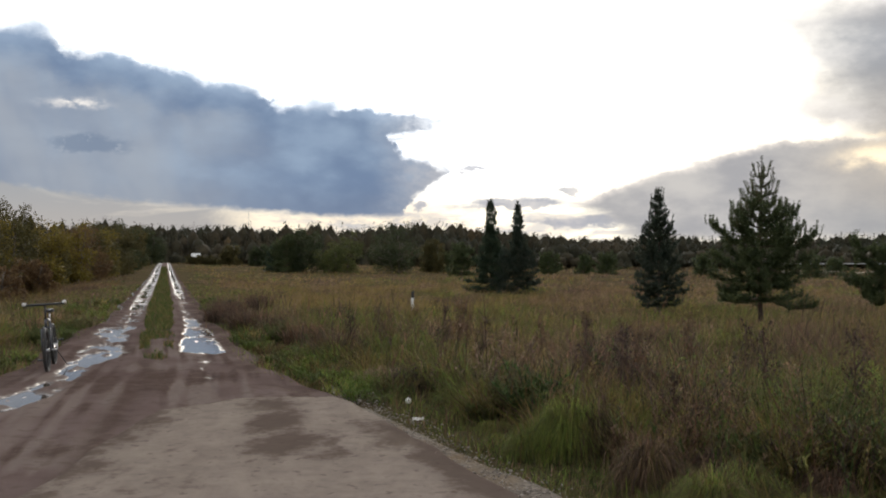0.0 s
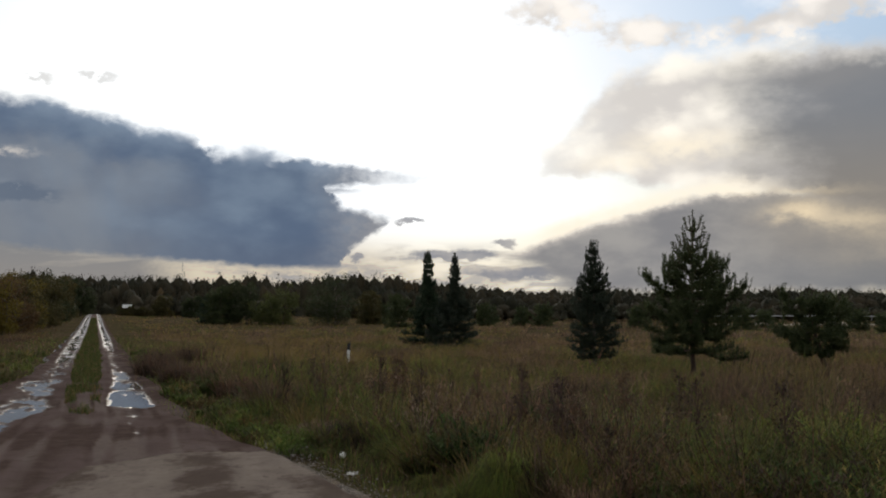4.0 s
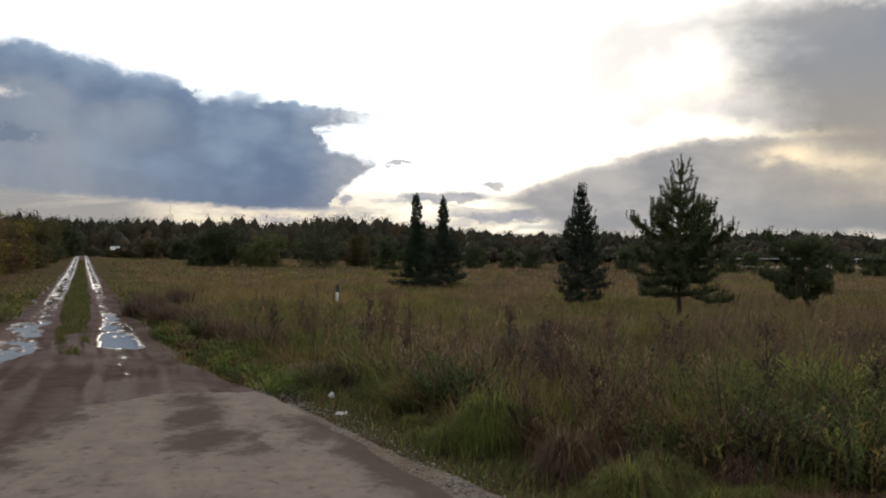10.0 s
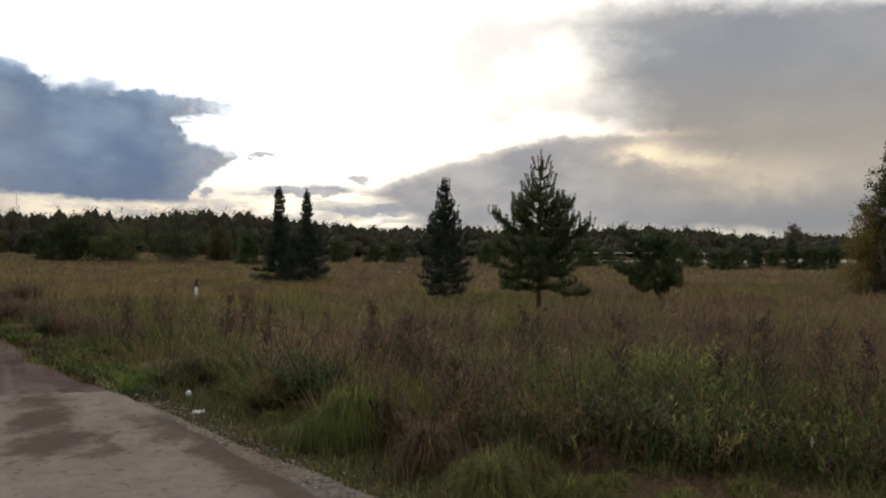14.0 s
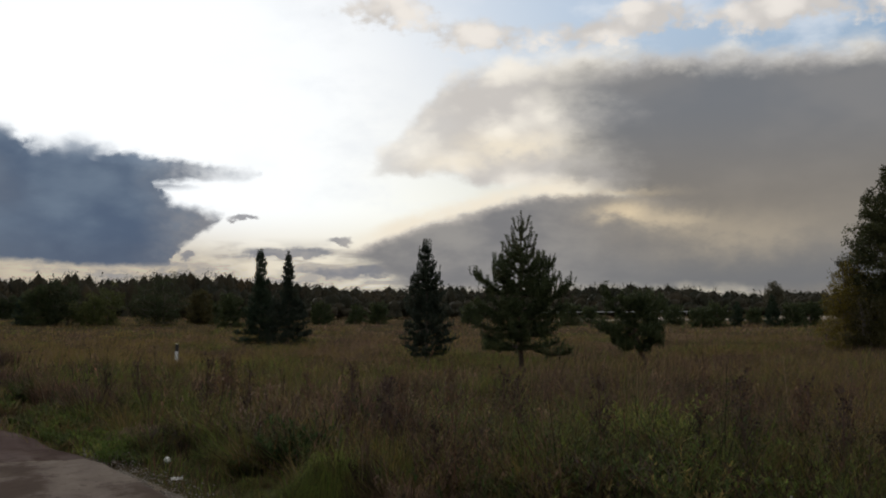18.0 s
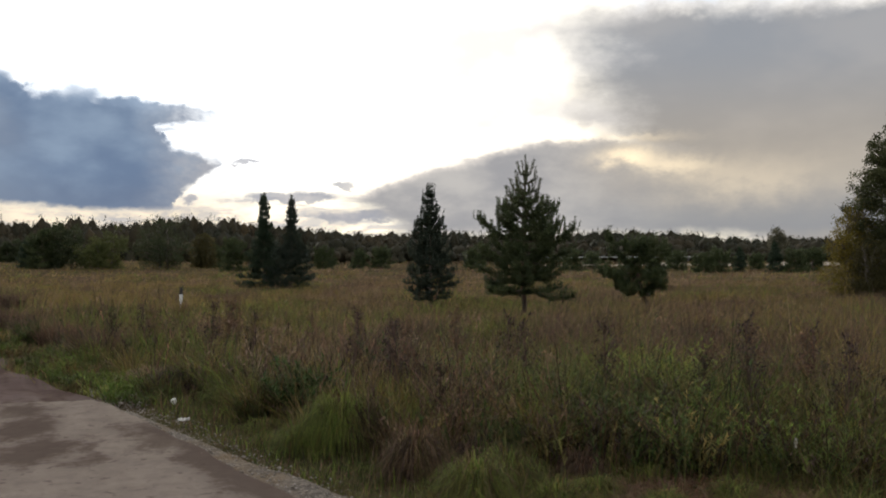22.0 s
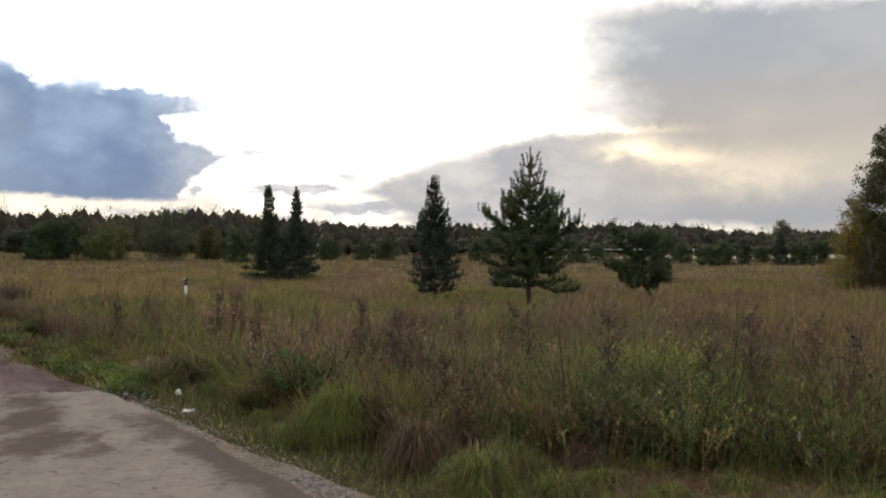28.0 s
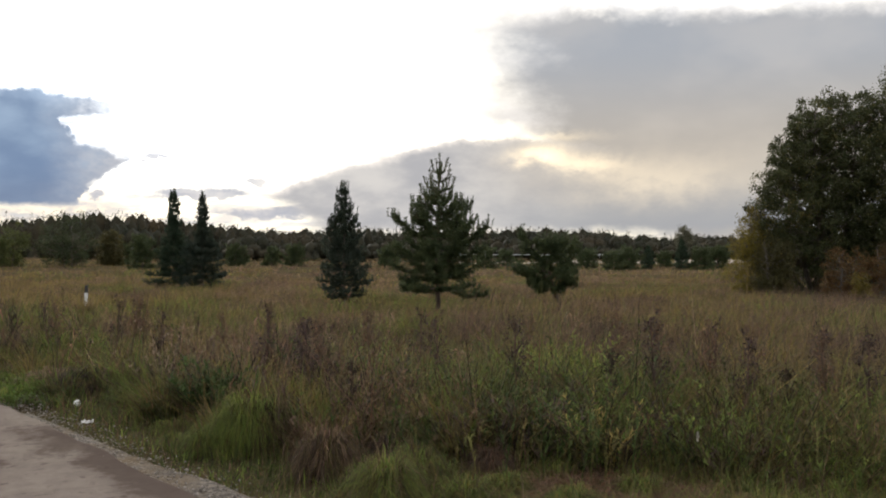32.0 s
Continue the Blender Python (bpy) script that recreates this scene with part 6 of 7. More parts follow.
# the young Scots pine and the spruces standing in the meadow
conifer("scots_pine", place(18.35, 32), 5.45, [(0.18, 1.5), (0.21, 1.35), (0.25, 1.25), (0.3, 1.3), (0.36, 1.42), (0.44, 1.5), (0.52, 1.18), (0.6, 0.85), (0.67, 0.5), (0.72, 0.15), (0.73, 0.0), (1, 0.0)],
        "young bushy Scots pine with upright shoots", PINE, PINE_BARK, whorl=0.25, limbs=7, upturn=0.36, droop=0.12, lift=0.5, twig=0.46, per_m=165, length=0.075, width=0.019, trunk=0.085, lead=0.66, twigs=18, lumpy=0.42, sag=0.3, candles=6, thin=0.8, seed=5)
conifer("spruce", place(12.72, 40), 4.85, [(0.09, 0.75), (0.13, 0.95), (0.25, 0.82), (0.45, 0.62), (0.6, 0.48), (0.75, 0.32), (0.85, 0.22), (0.93, 0.12), (1, 0.03)],
        "narrow young spruce with a bristly top", SPRUCE_BLUE, BARK, whorl=0.19, limbs=9, upturn=0.32, droop=0.22, lift=0.5, twig=0.36, per_m=170, length=0.06, width=0.025, trunk=0.06, lead=0.6, twigs=10, lumpy=0.65, sag=0.12)
conifer("spruce", place(2.85, 68), 6.55, [(0.04, 0.9), (0.08, 1.45), (0.2, 1.35), (0.36, 0.95), (0.48, 0.55), (0.6, 0.34), (0.75, 0.26), (0.88, 0.16), (1, 0.02)],
        "tall thin-topped spruce, one of a pair", SPRUCE, BARK, whorl=0.24, limbs=9, upturn=0.31, droop=0.27, lift=0.4, twig=0.46, per_m=105, length=0.085, width=0.038, trunk=0.08, lead=0.8, twigs=11, lumpy=0.58, sag=0.2)
conifer("spruce", place(4.47, 65), 6.1, [(0.04, 1.1), (0.07, 1.75), (0.15, 1.35), (0.36, 1.0), (0.5, 0.5), (0.62, 0.24), (0.76, 0.22), (0.9, 0.13), (1, 0.02)],
        "thin-topped spruce with wide low boughs, one of a pair", SPRUCE_BLUE, BARK, whorl=0.24, limbs=9, upturn=0.31, droop=0.27, lift=0.4, twig=0.46, per_m=105, length=0.085, width=0.038, trunk=0.08, lead=0.8, twigs=11, lumpy=0.58, sag=0.2)
conifer("mountain_pine", place(25.45, 42), 2.8, [(0.26, 0.5), (0.36, 1.0), (0.52, 1.22), (0.7, 1.1), (0.86, 0.75), (1, 0.3)],
        "low wide mountain pine with a leaning trunk", PINE, PINE_BARK, whorl=0.25, limbs=8, upturn=0.31, droop=0.3, lift=0.0, twig=0.5, per_m=130, length=0.1, width=0.027, trunk=0.1, lean=(-0.8, 0), lead=0.15, twigs=15, lumpy=0.75, sag=0.6, seed=8)

# smaller conifers and bushes spread over the far field: bearing, distance, height, half-width
for a, d, h, w, round_top in ((-9.3, 150, 5.6, 2.2, 1), (-10.0, 155, 4.4, 1.6, 0), (1.1, 140, 4.6, 2.0, 1), (6.3, 170, 3.6, 2.0, 1), (8.4, 175, 3.2, 1.6, 1), (9.75, 165, 3.6, 2.0, 1),
                              (15.3, 150, 3.2, 1.7, 1), (21.1, 135, 2.8, 2.0, 1), (22.4, 160, 2.6, 1.6, 1), (27.1, 135, 2.5, 1.5, 1), (28.7, 120, 2.3, 1.3, 1), (29.6, 122, 2.7, 1.7, 1),
                              (30.7, 125, 2.95, 0.8, 0), (31.6, 140, 2.2, 1.3, 1), (32.6, 125, 3.7, 1.0, 0), (33.7, 125, 2.7, 1.5, 1), (34.6, 130, 3.0, 1.7, 1), (0.0, 180, 4.0, 1.9, 1)):
    prof = [(0.03, w * 0.8), (0.15, w), (0.45, w * 0.85), (0.75, w * 0.5), (1, 0.05)] if round_top else [(0.03, w * 0.9), (0.12, w), (0.5, w * 0.55), (1, 0.03)]
    conifer("pine" if round_top else "spruce", place(a, d), h, prof, "small bushy pine far out in the dry meadow" if round_top else "small pointed spruce far out in the meadow",
            PINE if round_top else SPRUCE, BARK, whorl=0.3, limbs=7, upturn=0.35, droop=0.1, lift=0.15, twig=0.6, per_m=28, length=0.26, width=0.08, trunk=0.08, twigs=6, lumpy=0.65, sag=0.3)


def bush_blobs(h, w, m=7, low=0.3):
    """Random masses for a rounded crown of that height and half-width."""
    out = [(0, 0, h * 0.5, w * 0.7, w * 0.7, h * 0.42), (0, 0, h * 0.16, w * 0.85, w * 0.7, h * 0.16)]
    for q in range(m):
        a, r, z = rng.uniform(0, 6.28), w * rng.uniform(0.3, 0.75), h * (rng.uniform(low, 0.85) if q % 2 else rng.uniform(0.08, 0.35))
        s = w * rng.uniform(0.28, 0.5)
        out.append((r * math.cos(a) * (1.1 - 0.5 * z / h), r * math.sin(a), min(z, h - s), s, s, s))
    return out


# clumps of trees in the middle distance and the bushes along the track
for a, d, h, w, mat_, kind_, what in (
        (-8.1, 151, 7.6, 4.0, FAR_GREEN, "tree", "dark green tree at the far side of the meadow"), (-6.0, 147, 6.4, 4.2, FAR_LIGHT, "tree", "rounded yellow-green tree at the far side of the meadow"),
        (-2.75, 155, 8.9, 5.6, FAR_GREEN, "tree", "broad olive tree at the far side of the meadow"), (-0.6, 170, 6.0, 3.0, OLIVE, "tree", "brown-leaved tree beside a broad olive one"),
        (-26.4, 60, 6.6, 2.2, OLIVE, "tree", "willow with thinning olive leaves by the track"), (-22.9, 78, 5.6, 2.4, YELLOW, "bush", "tall yellow willow bush by the track"), (-20.9, 98, 5.6, 2.8, RUSSET, "bush", "rust-brown willow bush along the track"),
        (-19.9, 112, 6.2, 3.0, YELLOW, "bush", "yellowing bush along the track"), (-18.9, 132, 6.6, 3.2, OLIVE, "bush", "olive bush along the far track"), (-18.2, 165, 7.4, 3.4, OLIVE, "tree", "brownish tree beside the far track"), (-17.2, 205, 7.4, 3.4, FAR_GREEN, "tree", "dark tree at the far end of the track"),
        (-24.7, 68, 6.2, 2.3, OLIVE, "tree", "thin-leaved willow by the track"), (-23.8, 74, 6.5, 1.3, OLIVE, "tree", "slender birch with sparse leaves by the track"),
        (-25.9, 66, 5.6, 2.3, YELLOW, "bush", "yellowing willow bush by the track"), (-22.6, 84, 4.5, 2.4, OLIVE, "bush", "brownish willow bush by the track"), (-21.4, 92, 5.7, 2.6, YELLOW, "bush", "yellow autumn willow by the track"),
        (-20.4, 104, 5.6, 2.8, OLIVE, "bush", "olive willow bush by the track"), (-19.4, 120, 6.3, 3.0, OLIVE, "bush", "olive-brown bush along the track"), (-18.6, 150, 7.2, 3.2, FAR_GREEN, "tree", "dark alder beside the track"),
        (-17.9, 190, 8.2, 3.0, OLIVE, "tree", "alder at the end of the track"), (-23.4, 58, 2.1, 1.8, RUSSET, "bush", "low rusty bush by the track"), (-25.2, 52, 1.9, 1.6, RUSSET, "bush", "low rust-brown bush by the track"),
        (-14.55, 236, 2.3, 2.6, OLIVE, "bush", "low bush before the parked lorry"), (-13.6, 238, 2.2, 2.6, OLIVE, "bush", "low olive bush near the parked lorry"),
        (-12.6, 230, 5.0, 3.0, OLIVE, "bush", "bush where the track meets the woods"), (-10.8, 215, 5.0, 3.2, FAR_GREEN, "bush", "dark bush in front of the woods")):
    broadleaf(kind_, place(a, d), h, bush_blobs(h, w), what, mat_, leaf=0.12 + 0.0012 * d, clumps=130, per_clump=60, clump=0.12 * h, trunk=0.1, stems=3 if kind_ == "bush" else 2, category=kind_)

# the tall group of trees at the right-hand side of the meadow
big = place(40.7, 54)
broadleaf("alder", big, 11.0, [(0, 0, 6.0, 3.0, 2.6, 4.2), (-2.0, 0.3, 4.2, 2.2, 2.0, 3.2), (0.9, 0, 8.0, 2.0, 2.0, 2.5), (-1.3, 0, 7.2, 1.8, 1.7, 2.0), (1.8, 0.4, 4.0, 2.3, 2.2, 3.4), (-3.4, 0.2, 4.6, 1.3, 1.3, 2.1), (-3.7, 0, 5.4, 0.8, 0.8, 1.0), (-2.9, 0, 6.8, 0.8, 0.8, 1.0), (-1.9, 0, 8.0, 0.8, 0.8, 0.9), (-0.9, 0, 9.2, 0.7, 0.7, 0.9), (-2.2, 0, 6.6, 1.1, 1.1, 1.3), (-0.2, 0, 9.6, 1.0, 1.0, 1.0), (1.9, 0, 9.4, 1.1, 1.1, 1.2), (-0.6, 0.2, 2.2, 3.2, 2.0, 2.0)],
          "tall dark-green alder with thinning leaves", ALDER, leaf=0.15, clumps=1150, per_clump=80, clump=0.36, trunk=0.17, stems=4)
broadleaf("alder", place(45.0, 55), 12.0, [(0, 0, 6.5, 3.0, 2.4, 4.8), (1.0, 0, 4.0, 2.8, 2.4, 3.6), (-0.8, 0, 9.6, 1.6, 1.5, 2.0), (-1.5, 0, 3.0, 2.0, 2.0, 2.6)],
          "tall alder beside a leafier one", ALDER, leaf=0.17, clumps=620, per_clump=90, clump=0.6, trunk=0.17, stems=3)
broadleaf("birch", place(43.9, 60), 13.2, [(0, 0, 8.0, 1.6, 1.6, 4.6), (0, 0, 10.5, 1.1, 1.1, 2.4)], "almost leafless pale birch behind the alders", OLIVE, BIRCH, leaf=0.08, clumps=150, per_clump=12, clump=0.5, trunk=0.11)
broadleaf("bush", place(36.7, 52), 4.7, [(0, 0, 2.6, 1.0, 1.0, 1.7), (-0.2, 0, 0.9, 1.3, 1.1, 0.9), (0.7, 0, 1.8, 0.9, 0.9, 1.6), (0.5, 0, 3.9, 0.6, 0.7, 0.9), (-0.6, 0, 2.2, 0.6, 0.6, 1.0)], "yellow-green bush at the foot of the alders", YELLOW_GREEN, leaf=0.1, clumps=260, per_clump=75, clump=0.38, trunk=0.05, stems=4, category="bush")
broadleaf("bush", place(37.7, 50.5), 3.0, bush_blobs(3.0, 1.2, 8, 0.2), "olive bush at the foot of the alders", OLIVE, leaf=0.1, clumps=130, per_clump=75, clump=0.36, trunk=0.05, stems=4, category="bush")
broadleaf("bush", place(41.6, 48.5), 2.5, bush_blobs(2.5, 1.5, 8, 0.2), "rusty orange bush under the alders", ORANGE, leaf=0.09, clumps=110, per_clump=60, clump=0.3, trunk=0.04, stems=4, category="bush")
broadleaf("bush", place(43.6, 49), 2.7, bush_blobs(2.7, 1.6, 8, 0.2), "orange-leaved bush under the alders", ORANGE, leaf=0.09, clumps=110, per_clump=60, clump=0.3, trunk=0.04, stems=4, category="bush")
broadleaf("bush", place(42.3, 46), 1.15, bush_blobs(1.15, 0.6, 6, 0.2), "small yellow bush before the rusty ones", YELLOW, leaf=0.08, clumps=60, per_clump=50, clump=0.22, trunk=0.03, stems=3, category="bush")
broadleaf("poplar", place(32.75, 240), 8.8, [(0, 0, 5.4, 1.9, 1.9, 3.2)], "pale round poplar standing over the far trees", PALE_LEAVES, leaf=0.4, clumps=90, per_clump=50, clump=0.9, trunk=0.2)


# ---- far woods ----
def woods(name, label, rows, bearings, line, seed, many=92):
    """A belt of mixed woodland; line: height of the skyline in degrees by bearing."""
    r = np.random.default_rng(seed)
    v_all, f_all, n_v = [], [], 0
    for d0, share, gap in rows:
        a = bearings[0]
        while a < bearings[1]:
            d = d0 + r.normal(0, 7)
            top = (1.65 + d0 * math.tan(radians(np.interp(a, *line)))) * share * r.uniform(0.84, 1.08)
            pointed = value_noise(a * 3.0, d0, 6.0, seed) + r.normal(0, 0.22) > 0.64
            x, y = place(a, d)
            wide = r.uniform(1.5, 2.3) if pointed else r.uniform(2.2, 3.4)
            # a dense inner crown
            t = np.linspace(0.04, 0.86 if pointed else 1.0, 7)
            shape = (1 - t) * 0.85 if pointed else np.sqrt(np.maximum(0, 1 - (2 * t - 1) ** 2)) * 0.85
            ring = np.linspace(0, 6.283, 8)[:-1]
            rr = (shape * wide + 0.06)[:, None] * r.uniform(0.7, 1.2, (7, 7))
            core = np.stack([x + rr * np.cos(ring), y + rr * np.sin(ring), np.repeat((top * (0.06 + 0.9 * t))[:, None], 7, 1) + r.normal(0, 0.2, (7, 7))], -1)
            p, q = np.meshgrid(np.arange(6), np.arange(7), indexing="ij")
            v_all.append(core.reshape(-1, 3))
            f_all.append(np.stack([p * 7 + q, p * 7 + (q + 1) % 7, (p + 1) * 7 + (q + 1) % 7, (p + 1) * 7 + q], -1).reshape(-1, 4) + n_v)
            n_v += 49
            # loose leaves and twigs round it
            m = many
            s = r.random(m) ** 0.8
            rad = (1 - s) * wide + 0.15 if pointed else np.sqrt(np.maximum(0, 1 - (2 * s - 1) ** 2)) * wide + 0.25
            z = top * (0.06 + 0.95 * s)
            phi = r.uniform(0, 6.283, m)
            rr = rad * r.uniform(0.6, 1.08, m)
            c = np.stack([x + rr * np.cos(phi), y + rr * np.sin(phi), z], 1)
            size = r.uniform(0.24, 0.5, (m, 1, 1)) * (0.75 if pointed else 1.0) * (1.1 - 0.45 * s[:, None, None])
            v = c[:, None] + r.normal(0, 0.72, (m, 4, 3)) * size
            v_all.append(v.reshape(-1, 3))
            f_all.append(np.arange(m * 4).reshape(-1, 4) + n_v)
            n_v += m * 4
            a += gap * r.uniform(0.5, 1.5)
    return tagged(new(name, np_mesh(name, np.concatenate(v_all), np.concatenate(f_all), WOODS)), label, "forest", kind="stuff")


SKYLINE = ([-40, -24, -19, -16, -12, -8, -5, -2, 0, 1.5, 4.5, 6, 10, 14, 21, 24, 27, 29.5, 31, 36, 50],
           [2.3, 2.2, 2.3, 2.15, 2.2, 2.3, 2.2, 2.4, 2.45, 2.2, 1.75, 1.6, 1.55, 1.5, 1.55, 1.55, 1.45, 1.25, 1.05, 1.0, 1.0])
woods("far_woods", "mixed autumn woodland closing off the meadow", ((352, 1.0, 0.3), (340, 0.96, 0.3), (328, 0.88, 0.32), (316, 0.76, 0.34), (305, 0.56, 0.36), (296, 0.36, 0.36)), (-36, 50), SKYLINE, 5)


# ---- things ----
def ring_bm(radius, tube, segs=40, sides=8):
    bm = bmesh.new()
    grid = [[bm.verts.new(((radius + tube * math.cos(b)) * math.cos(a), tube * math.sin(b), (radius + tube * math.cos(b)) * math.sin(a)))
             for b in [2 * math.pi * j / sides for j in range(sides)]] for a in [2 * math.pi * i / segs for i in range(segs)]]
    for i in range(segs):
        for j in range(sides):
            bm.faces.new((grid[i][j], grid[(i + 1) % segs][j], grid[(i + 1) % segs][(j + 1) % sides], grid[i][(j + 1) % sides]))
    return bm


def rod_bm(*runs, sides=10):
    """Round rods; each run is (p0, p1, r0, r1)."""
    bm = bmesh.new()
    for p0, p1, r0, r1 in runs:
        p0, p1 = Vector(p0), Vector(p1)
        q = (p1 - p0).to_track_quat("Z", "Y").to_matrix().to_4x4()
        bmesh.ops.create_cone(bm, cap_ends=True, segments=sides, radius1=r0, radius2=r1, depth=(p1 - p0).length, matrix=Matrix.Translation((p0 + p1) / 2) @ q)
    return bm


def box_bm(size, at=(0, 0, 0), bevel=0.01):
    bm = bmesh.new()
    bmesh.ops.create_cube(bm, size=1, matrix=Matrix.Translation(at) @ Matrix.Diagonal((*size, 1)))
    if bevel:
        bmesh.ops.bevel(bm, geom=bm.edges[:], offset=bevel, segments=2, affect="EDGES")
    return bm


def bicycle(at, turn):
    """A standing bicycle; it rolls along its own x."""
    bike = thing("bicycle", at, "dark bicycle with pale grips parked beside the muddy track", "bicycle")
    bike.rotation_euler = (radians(4), 0, turn)
    for x in (-0.52, 0.54):
        wheel = part("wheel", ring_bm(0.285, 0.012), DULL_STEEL, bike)
        wheel.location = (x, 0, 0.335)
        part("tyre", ring_bm(0.31, 0.026), RUBBER, wheel, "black tyre caked with mud")
        part("spokes", rod_bm(*[((0, 0, 0), (0.28 * math.cos(a), 0.0, 0.28 * math.sin(a)), 0.002, 0.002) for a in [2 * math.pi * q / 24 for q in range(24)]], sides=4), DULL_STEEL, wheel)
        part("hub", rod_bm(((0, -0.05, 0), (0, 0.05, 0), 0.022, 0.022)), STEEL, wheel)
    bb, seat, head = (-0.08, 0, 0.29), (-0.22, 0, 0.74), (0.36, 0, 0.78)
    part("frame", rod_bm((bb, seat, 0.017, 0.016), (seat, head, 0.016, 0.016), (bb, (0.38, 0, 0.68), 0.019, 0.019), (head, (0.385, 0, 0.66), 0.02, 0.02),
                         (bb, (-0.52, 0.05, 0.335), 0.01, 0.009), (bb, (-0.52, -0.05, 0.335), 0.01, 0.009), (seat, (-0.52, 0.05, 0.335), 0.008, 0.008), (seat, (-0.52, -0.05, 0.335), 0.008, 0.008)), FRAME_PAINT, bike)
    part("fork", rod_bm(((0.385, 0.0, 0.67), (0.4, 0.06, 0.64), 0.015, 0.013), ((0.385, 0.0, 0.67), (0.4, -0.06, 0.64), 0.015, 0.013), ((0.4, 0.06, 0.64), (0.54, 0.06, 0.335), 0.013, 0.009), ((0.4, -0.06, 0.64), (0.54, -0.06, 0.335), 0.013, 0.009)), FRAME_PAINT, bike)
    part("seat_post", rod_bm((seat, (-0.25, 0, 0.86), 0.013, 0.013)), STEEL, bike)
    bm = bmesh.new()
    bmesh.ops.create_uvsphere(bm, u_segments=16, v_segments=8, radius=1, matrix=Matrix.Translation((-0.27, 0, 0.88)) @ Matrix.Diagonal((0.14, 0.075, 0.03, 1)))
    for v in bm.verts:
        if v.co.x > -0.22:
            v.co.y *= 0.4
    part("saddle", bm, BLACK, bike)
    bar = part("handlebar", rod_bm(((0.355, 0, 0.78), (0.345, 0, 0.96), 0.014, 0.014), ((0.345, 0, 0.96), (0.39, 0, 0.99), 0.014, 0.014), ((0.39, -0.27, 1.0), (0.39, 0.27, 1.0), 0.018, 0.018)), BLACK, bike)
    for s in (-1, 1):
        part("grip", rod_bm(((0.387, s * 0.25, 1.01), (0.385, s * 0.3, 1.025), 0.026, 0.028)), GRIP, bar, "pale rubber grip")
        part("brake_lever", rod_bm(((0.4, s * 0.17, 0.985), (0.45, s * 0.2, 0.965), 0.007, 0.006), ((0.45, s * 0.2, 0.965), (0.46, s * 0.27, 0.96), 0.006, 0.005)), DULL_STEEL, bar)
    crank = part("crankset", rod_bm(((-0.08, -0.06, 0.29), (-0.08, -0.05, 0.29), 0.085, 0.085), ((-0.08, -0.09, 0.29), (0.03, -0.09, 0.16), 0.011, 0.009), ((-0.08, 0.09, 0.29), (-0.19, 0.09, 0.42), 0.011, 0.009), ((-0.08, -0.09, 0.29), (-0.08, 0.09, 0.29), 0.012, 0.012)), STEEL, bike)
    part("pedal", box_bm((0.09, 0.08, 0.022), (0.03, -0.14, 0.155), 0.004), BLACK, crank)
    part("pedal", box_bm((0.09, 0.08, 0.022), (-0.19, 0.14, 0.425), 0.004), BLACK, crank)
    part("kickstand", rod_bm(((-0.3, 0.04, 0.31), (-0.32, 0.2, 0.02), 0.008, 0.007)), DULL_STEEL, bike)
    part("chain", rod_bm(((-0.08, -0.055, 0.37), (-0.52, -0.055, 0.37), 0.005, 0.005), ((-0.08, -0.055, 0.205), (-0.52, -0.055, 0.3), 0.005, 0.005)), RUBBER, bike)
    return bike


bicycle((-5.93, 14.5, 0.03), radians(-73))

# white marker post with a black top
px, py = place(-1.86, 33)
post = thing("marker_post", (px, py, float(land(px, py)) - 0.14), "white wooden marker post with a black top in the grass", "post")
bm = box_bm((0.1, 0.09, 0.98), (0, 0, 0.49), 0.012)
for v in bm.verts:
    v.co.x += 0.02 * v.co.z
part("shaft", bm, WHITE, post, smooth=False)
bm = box_bm((0.106, 0.096, 0.26), (0.0217, 0, 1.06), 0.014)
for v in bm.verts:
    if v.co.z > 1.12:
        v.co.x += 0.12 * (v.co.z - 1.12)
        v.co.z += 0.25 * (v.co.x - 0.02)
part("cap", bm, BLACK, post, "black painted top", smooth=False)

# litter on the verge
bm = bmesh.new()
bmesh.ops.create_icosphere(bm, subdivisions=3, radius=0.035)
for v in bm.verts:
    v.co *= 1 + 0.1 * noise.noise(v.co * 25)
    v.co.z = max(v.co.z, -0.04)
me = bpy.data.meshes.new("plastic_ball")
bm.to_mesh(me), bm.free(), me.materials.append(PLASTIC), me.shade_smooth()
ball = tagged(new("plastic_ball", me), "dented white plastic ball lying on the verge", "ball")
bx, by = place(-2.08, 11.0)
ball.location = (bx, by, 0.06)
bm = bmesh.new()
bmesh.ops.create_grid(bm, x_segments=14, y_segments=8, size=0.5)
for v in bm.verts:
    v.co = Vector((v.co.x * 0.11, v.co.y * 0.07, 0.01 + 0.02 * noise.noise(v.co * 7) + 0.02 * noise.noise(v.co * 17)))
bmesh.ops.solidify(bm, geom=bm.faces[:], thickness=0.004)
me = bpy.data.meshes.new("plastic_bag")
bm.to_mesh(me), bm.free(), me.materials.append(GRIP)
bag = tagged(new("plastic_bag", me), "crumpled white scrap of plastic on the gravel", "litter")
bx, by = place(-1.5, 9.75)
bag.location = (bx, by, 0.05)


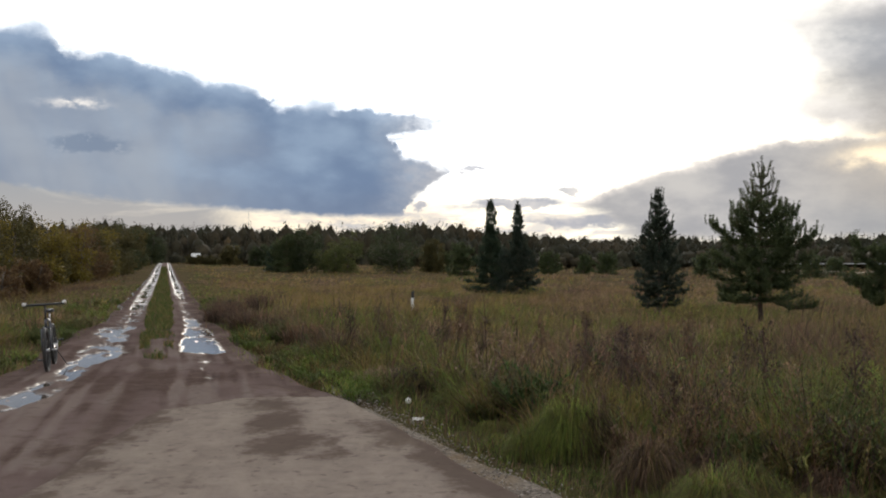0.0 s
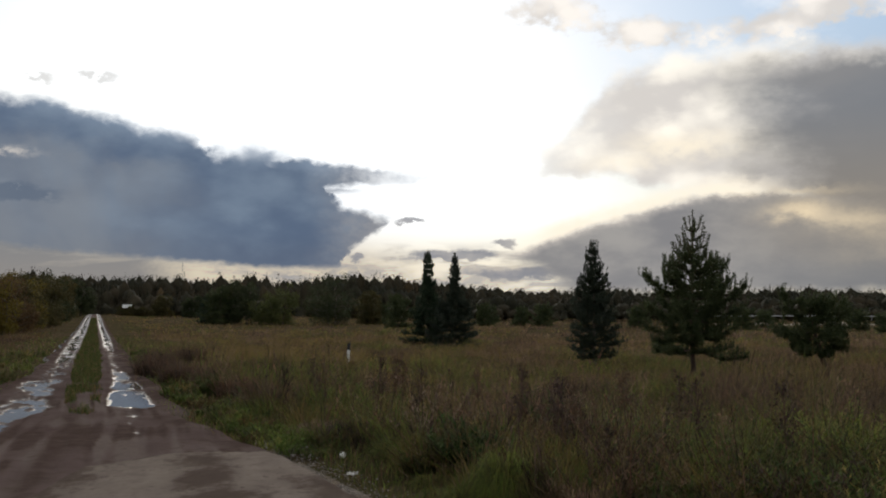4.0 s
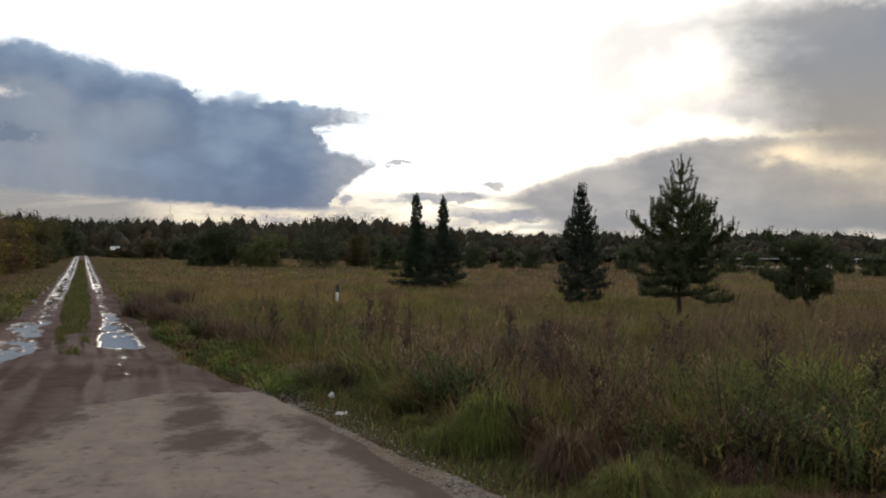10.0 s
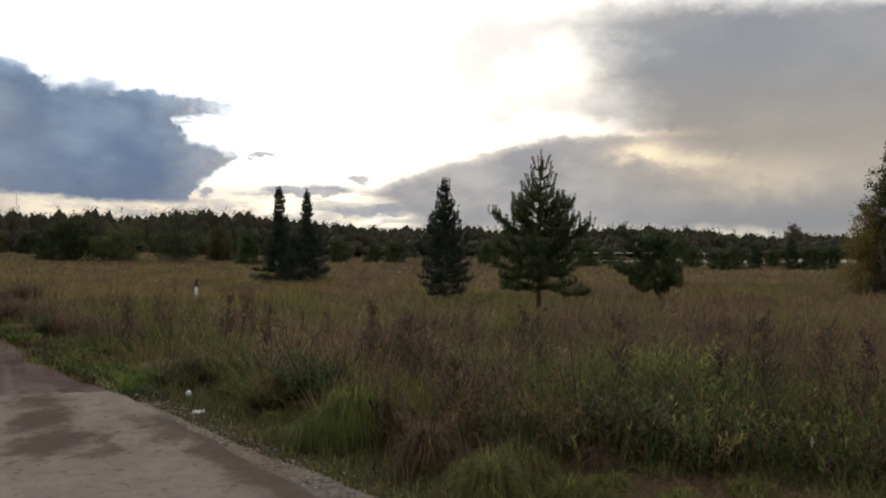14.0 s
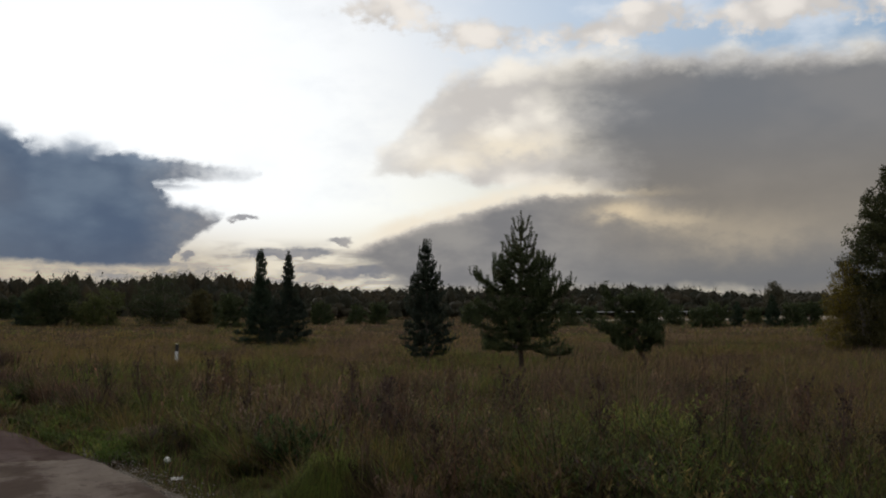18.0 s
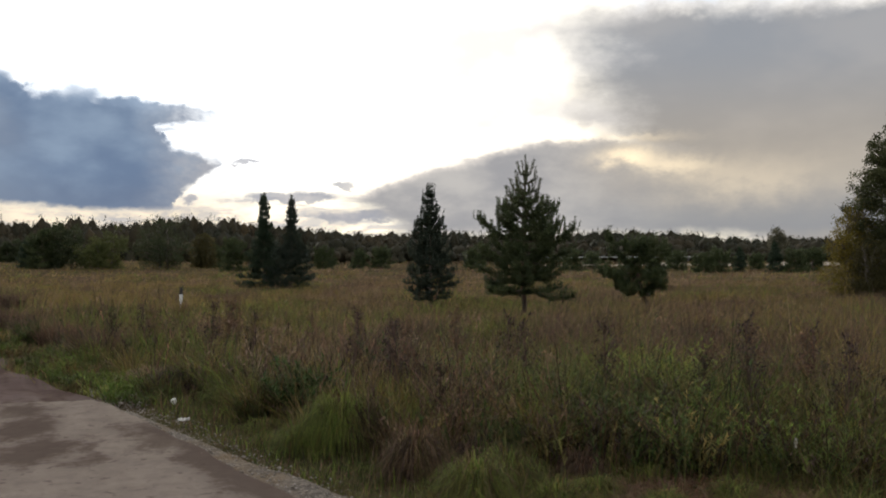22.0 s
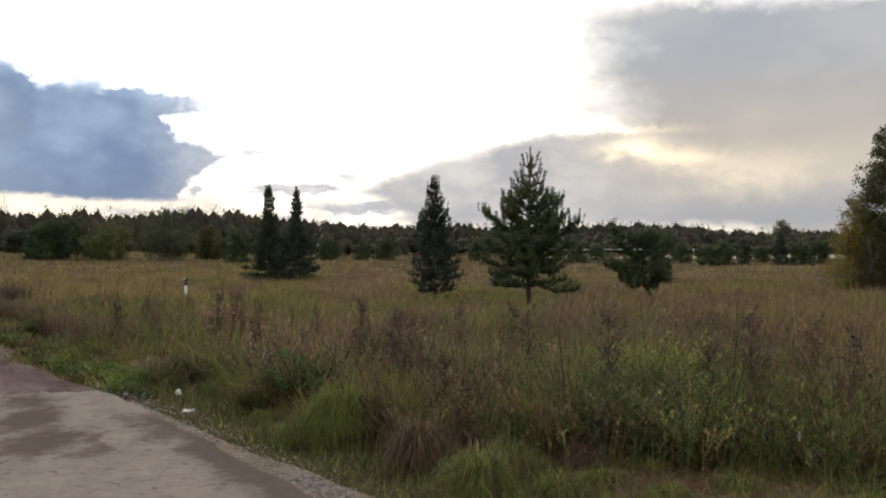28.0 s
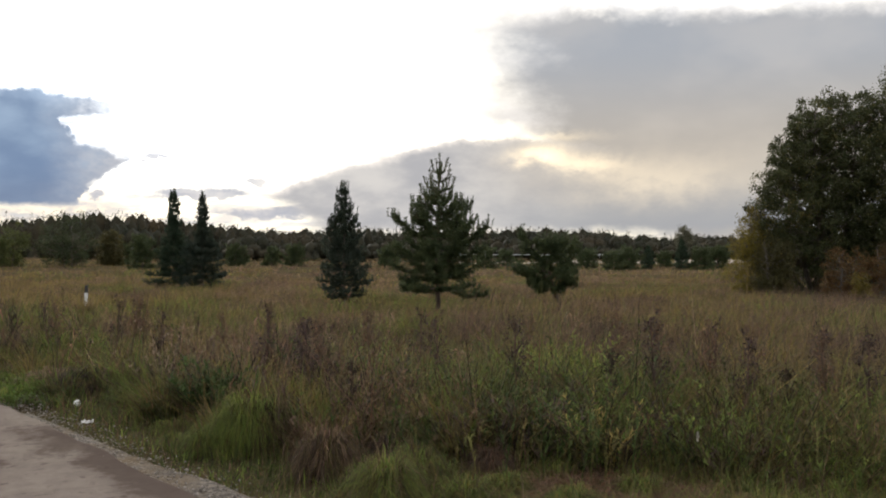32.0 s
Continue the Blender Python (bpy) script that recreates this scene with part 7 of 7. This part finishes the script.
def butterbur(at, m, label):
    """A low plant with large round leaves on short stalks."""
    plant = thing("butterbur", (*at, float(land(*at)) + 0.03), label, "plant")
    for q in range(m):
        phi, r, h = 2 * math.pi * q / m + rng.normal(0, 0.3), rng.uniform(0.08, 0.22), rng.uniform(0.05, 0.1)
        c = Vector((r * math.cos(phi), r * math.sin(phi), h))
        bm = bmesh.new()
        mid = bm.verts.new((0, 0, -0.015))
        rim = []
        for s in range(18):
            t = 2 * math.pi * s / 18
            rad = rng.uniform(0.055, 0.068) * (0.35 if s == 0 else 1)
            rim.append(bm.verts.new((rad * math.cos(t), rad * math.sin(t), 0.018 * math.sin(3 * t + q))))
        for s in range(18):
            bm.faces.new((mid, rim[s], rim[(s + 1) % 18]))
        bmesh.ops.solidify(bm, geom=bm.faces[:], thickness=0.003)
        bmesh.ops.transform(bm, matrix=Matrix.Translation(c) @ Euler((rng.normal(0, 0.35) + 0.35, rng.normal(0, 0.35), phi + 3.14)).to_matrix().to_4x4(), verts=bm.verts[:])
        leaf = part("leaf", bm, BUTTERBUR, plant)
        part("stalk", rod_bm(((0, 0, -0.03), tuple(c), 0.006, 0.004), sides=6), BUTTERBUR, leaf)
    return plant


BUTTERBUR = leaf_material("butterbur_leaf", (0.13, 0.18, 0.05), (0.24, 0.29, 0.1), (0.17, 0.13, 0.04), 0.2, 0.3, 0.5, 0.3)
butterbur(place(16.8, 5.75), 6, "low plant with large round pale-green leaves")


# ---- far road, rail and vehicle ----
def guard_rail(a0, d0, a1, d1):
    p0, p1 = Vector((*place(a0, d0), 0)), Vector((*place(a1, d1), 0))
    p0.z = 0.3
    rail = thing("guard_rail", p0, "pale galvanised guard rail on a far road bank", "guard rail")
    run = p1 - p0
    turn = math.atan2(run.y, run.x)
    bm = bmesh.new()
    sect = [(0.0, 0.85), (-0.08, 0.91), (-0.02, 1.0), (-0.08, 1.09), (0.0, 1.15), (0.03, 1.15), (0.03, 0.85)]
    ends = [[bm.verts.new((x, y, z)) for y, z in sect] for x in np.linspace(0, run.length, 20)]
    for e0, e1 in zip(ends, ends[1:]):
        for q in range(len(sect)):
            bm.faces.new((e0[q], e1[q], e1[(q + 1) % len(sect)], e0[(q + 1) % len(sect)]))
    part("beam", bm, ZINC, rail, smooth=False)
    for x in np.arange(1, run.length, 8.0):
        part("post", box_bm((0.12, 0.1, 1.1), (x, 0.1, 0.55), 0.01), ZINC, rail, smooth=False)
    rail.rotation_euler = (0, 0, turn)
    return rail


guard_rail(19.0, 262, 30.2, 268)


def lorry(at, turn):
    """A white box lorry seen far off at the woods' edge."""
    car = thing("lorry", (*at, float(land(*at))), "white box lorry parked far off before the woods", "lorry")
    car.rotation_euler = (0, 0, turn)
    part("box", box_bm((2.4, 5.6, 1.7), (0, 1.4, 2.15), 0.05), WHITE, car, "white cargo box", smooth=False)
    part("cab", box_bm((2.1, 1.7, 1.5), (0, -2.3, 1.5), 0.18), WHITE, car, smooth=False)
    part("windscreen", box_bm((1.8, 0.06, 0.5), (0, -3.16, 1.75), 0.02), GLASS, car, smooth=False)
    part("chassis", box_bm((1.9, 6.6, 0.25), (0, 0.4, 0.75), 0.02), BLACK, car, smooth=False)
    for x in (-0.9, 0.9):
        for y in (-2.2, 2.4):
            part("wheel", rod_bm(((x - 0.14, y, 0.45), (x + 0.14, y, 0.45), 0.45, 0.45), sides=20), RUBBER, car)
        part("headlight", box_bm((0.3, 0.05, 0.18), (x * 0.85, -3.16, 0.95), 0.02), GLASS, car, smooth=False)
    return car


lorry(place(-14.5, 262), radians(14.5))


def radio_mast(at, height):
    """A thin mast standing behind the woods."""
    mast = thing("radio_mast", (*at, float(land(*at))), "thin grey mast standing up behind the woods", "mast")
    part("pole", rod_bm(((0, 0, -0.5), (0, 0, height), 0.16, 0.07), sides=8), ZINC, mast)
    for z, wide in ((0.8, 0.9), (0.88, 0.7), (0.95, 0.5)):
        part("crossarm", rod_bm(((-wide, 0, z * height), (wide, 0, z * height), 0.05, 0.05), sides=6), ZINC, mast)
    part("lightning_rod", rod_bm(((0, 0, height), (0, 0, height + 1.5), 0.04, 0.015), sides=6), ZINC, mast)
    return mast


radio_mast(place(-11.5, 420), 22.5)

# low bank of pale sand showing between the far bushes
SAND, k = material("pale_sand")
grit = k.noise(k.add("ShaderNodeTexCoord").outputs["Object"], 0.8, 5.0, 0.65)
k.finish(k.principled(k.mix(k.smooth(grit, 0.35, 0.65), (0.26, 0.21, 0.16), (0.42, 0.36, 0.29)), 0.95, k.bump(grit, 0.5, 0.05), spec=0.0))
bearing, across = np.meshgrid(np.linspace(19.5, 36, 120), np.linspace(-1, 1, 9), indexing="ij")
away = 205 + 4 * across + 6 * (value_noise(bearing, 0 * bearing, 2.5, 121) - 0.5)
bx, by = away * np.sin(np.radians(bearing)), away * np.cos(np.radians(bearing))
bz = land(bx, by) - 0.1 + (0.25 + 0.75 * value_noise(bearing, across * 0, 1.1, 122)) * (1 - across ** 2)
i, j = np.meshgrid(np.arange(119), np.arange(8), indexing="ij")
a = (i * 9 + j).ravel()
tagged(new("sand_bank", np_mesh("sand_bank", np.stack([bx, by, bz], -1).reshape(-1, 3), np.stack([a, a + 9, a + 10, a + 1], 1), SAND, smooth=True)), "low pale sand bank behind far bushes", "bank")
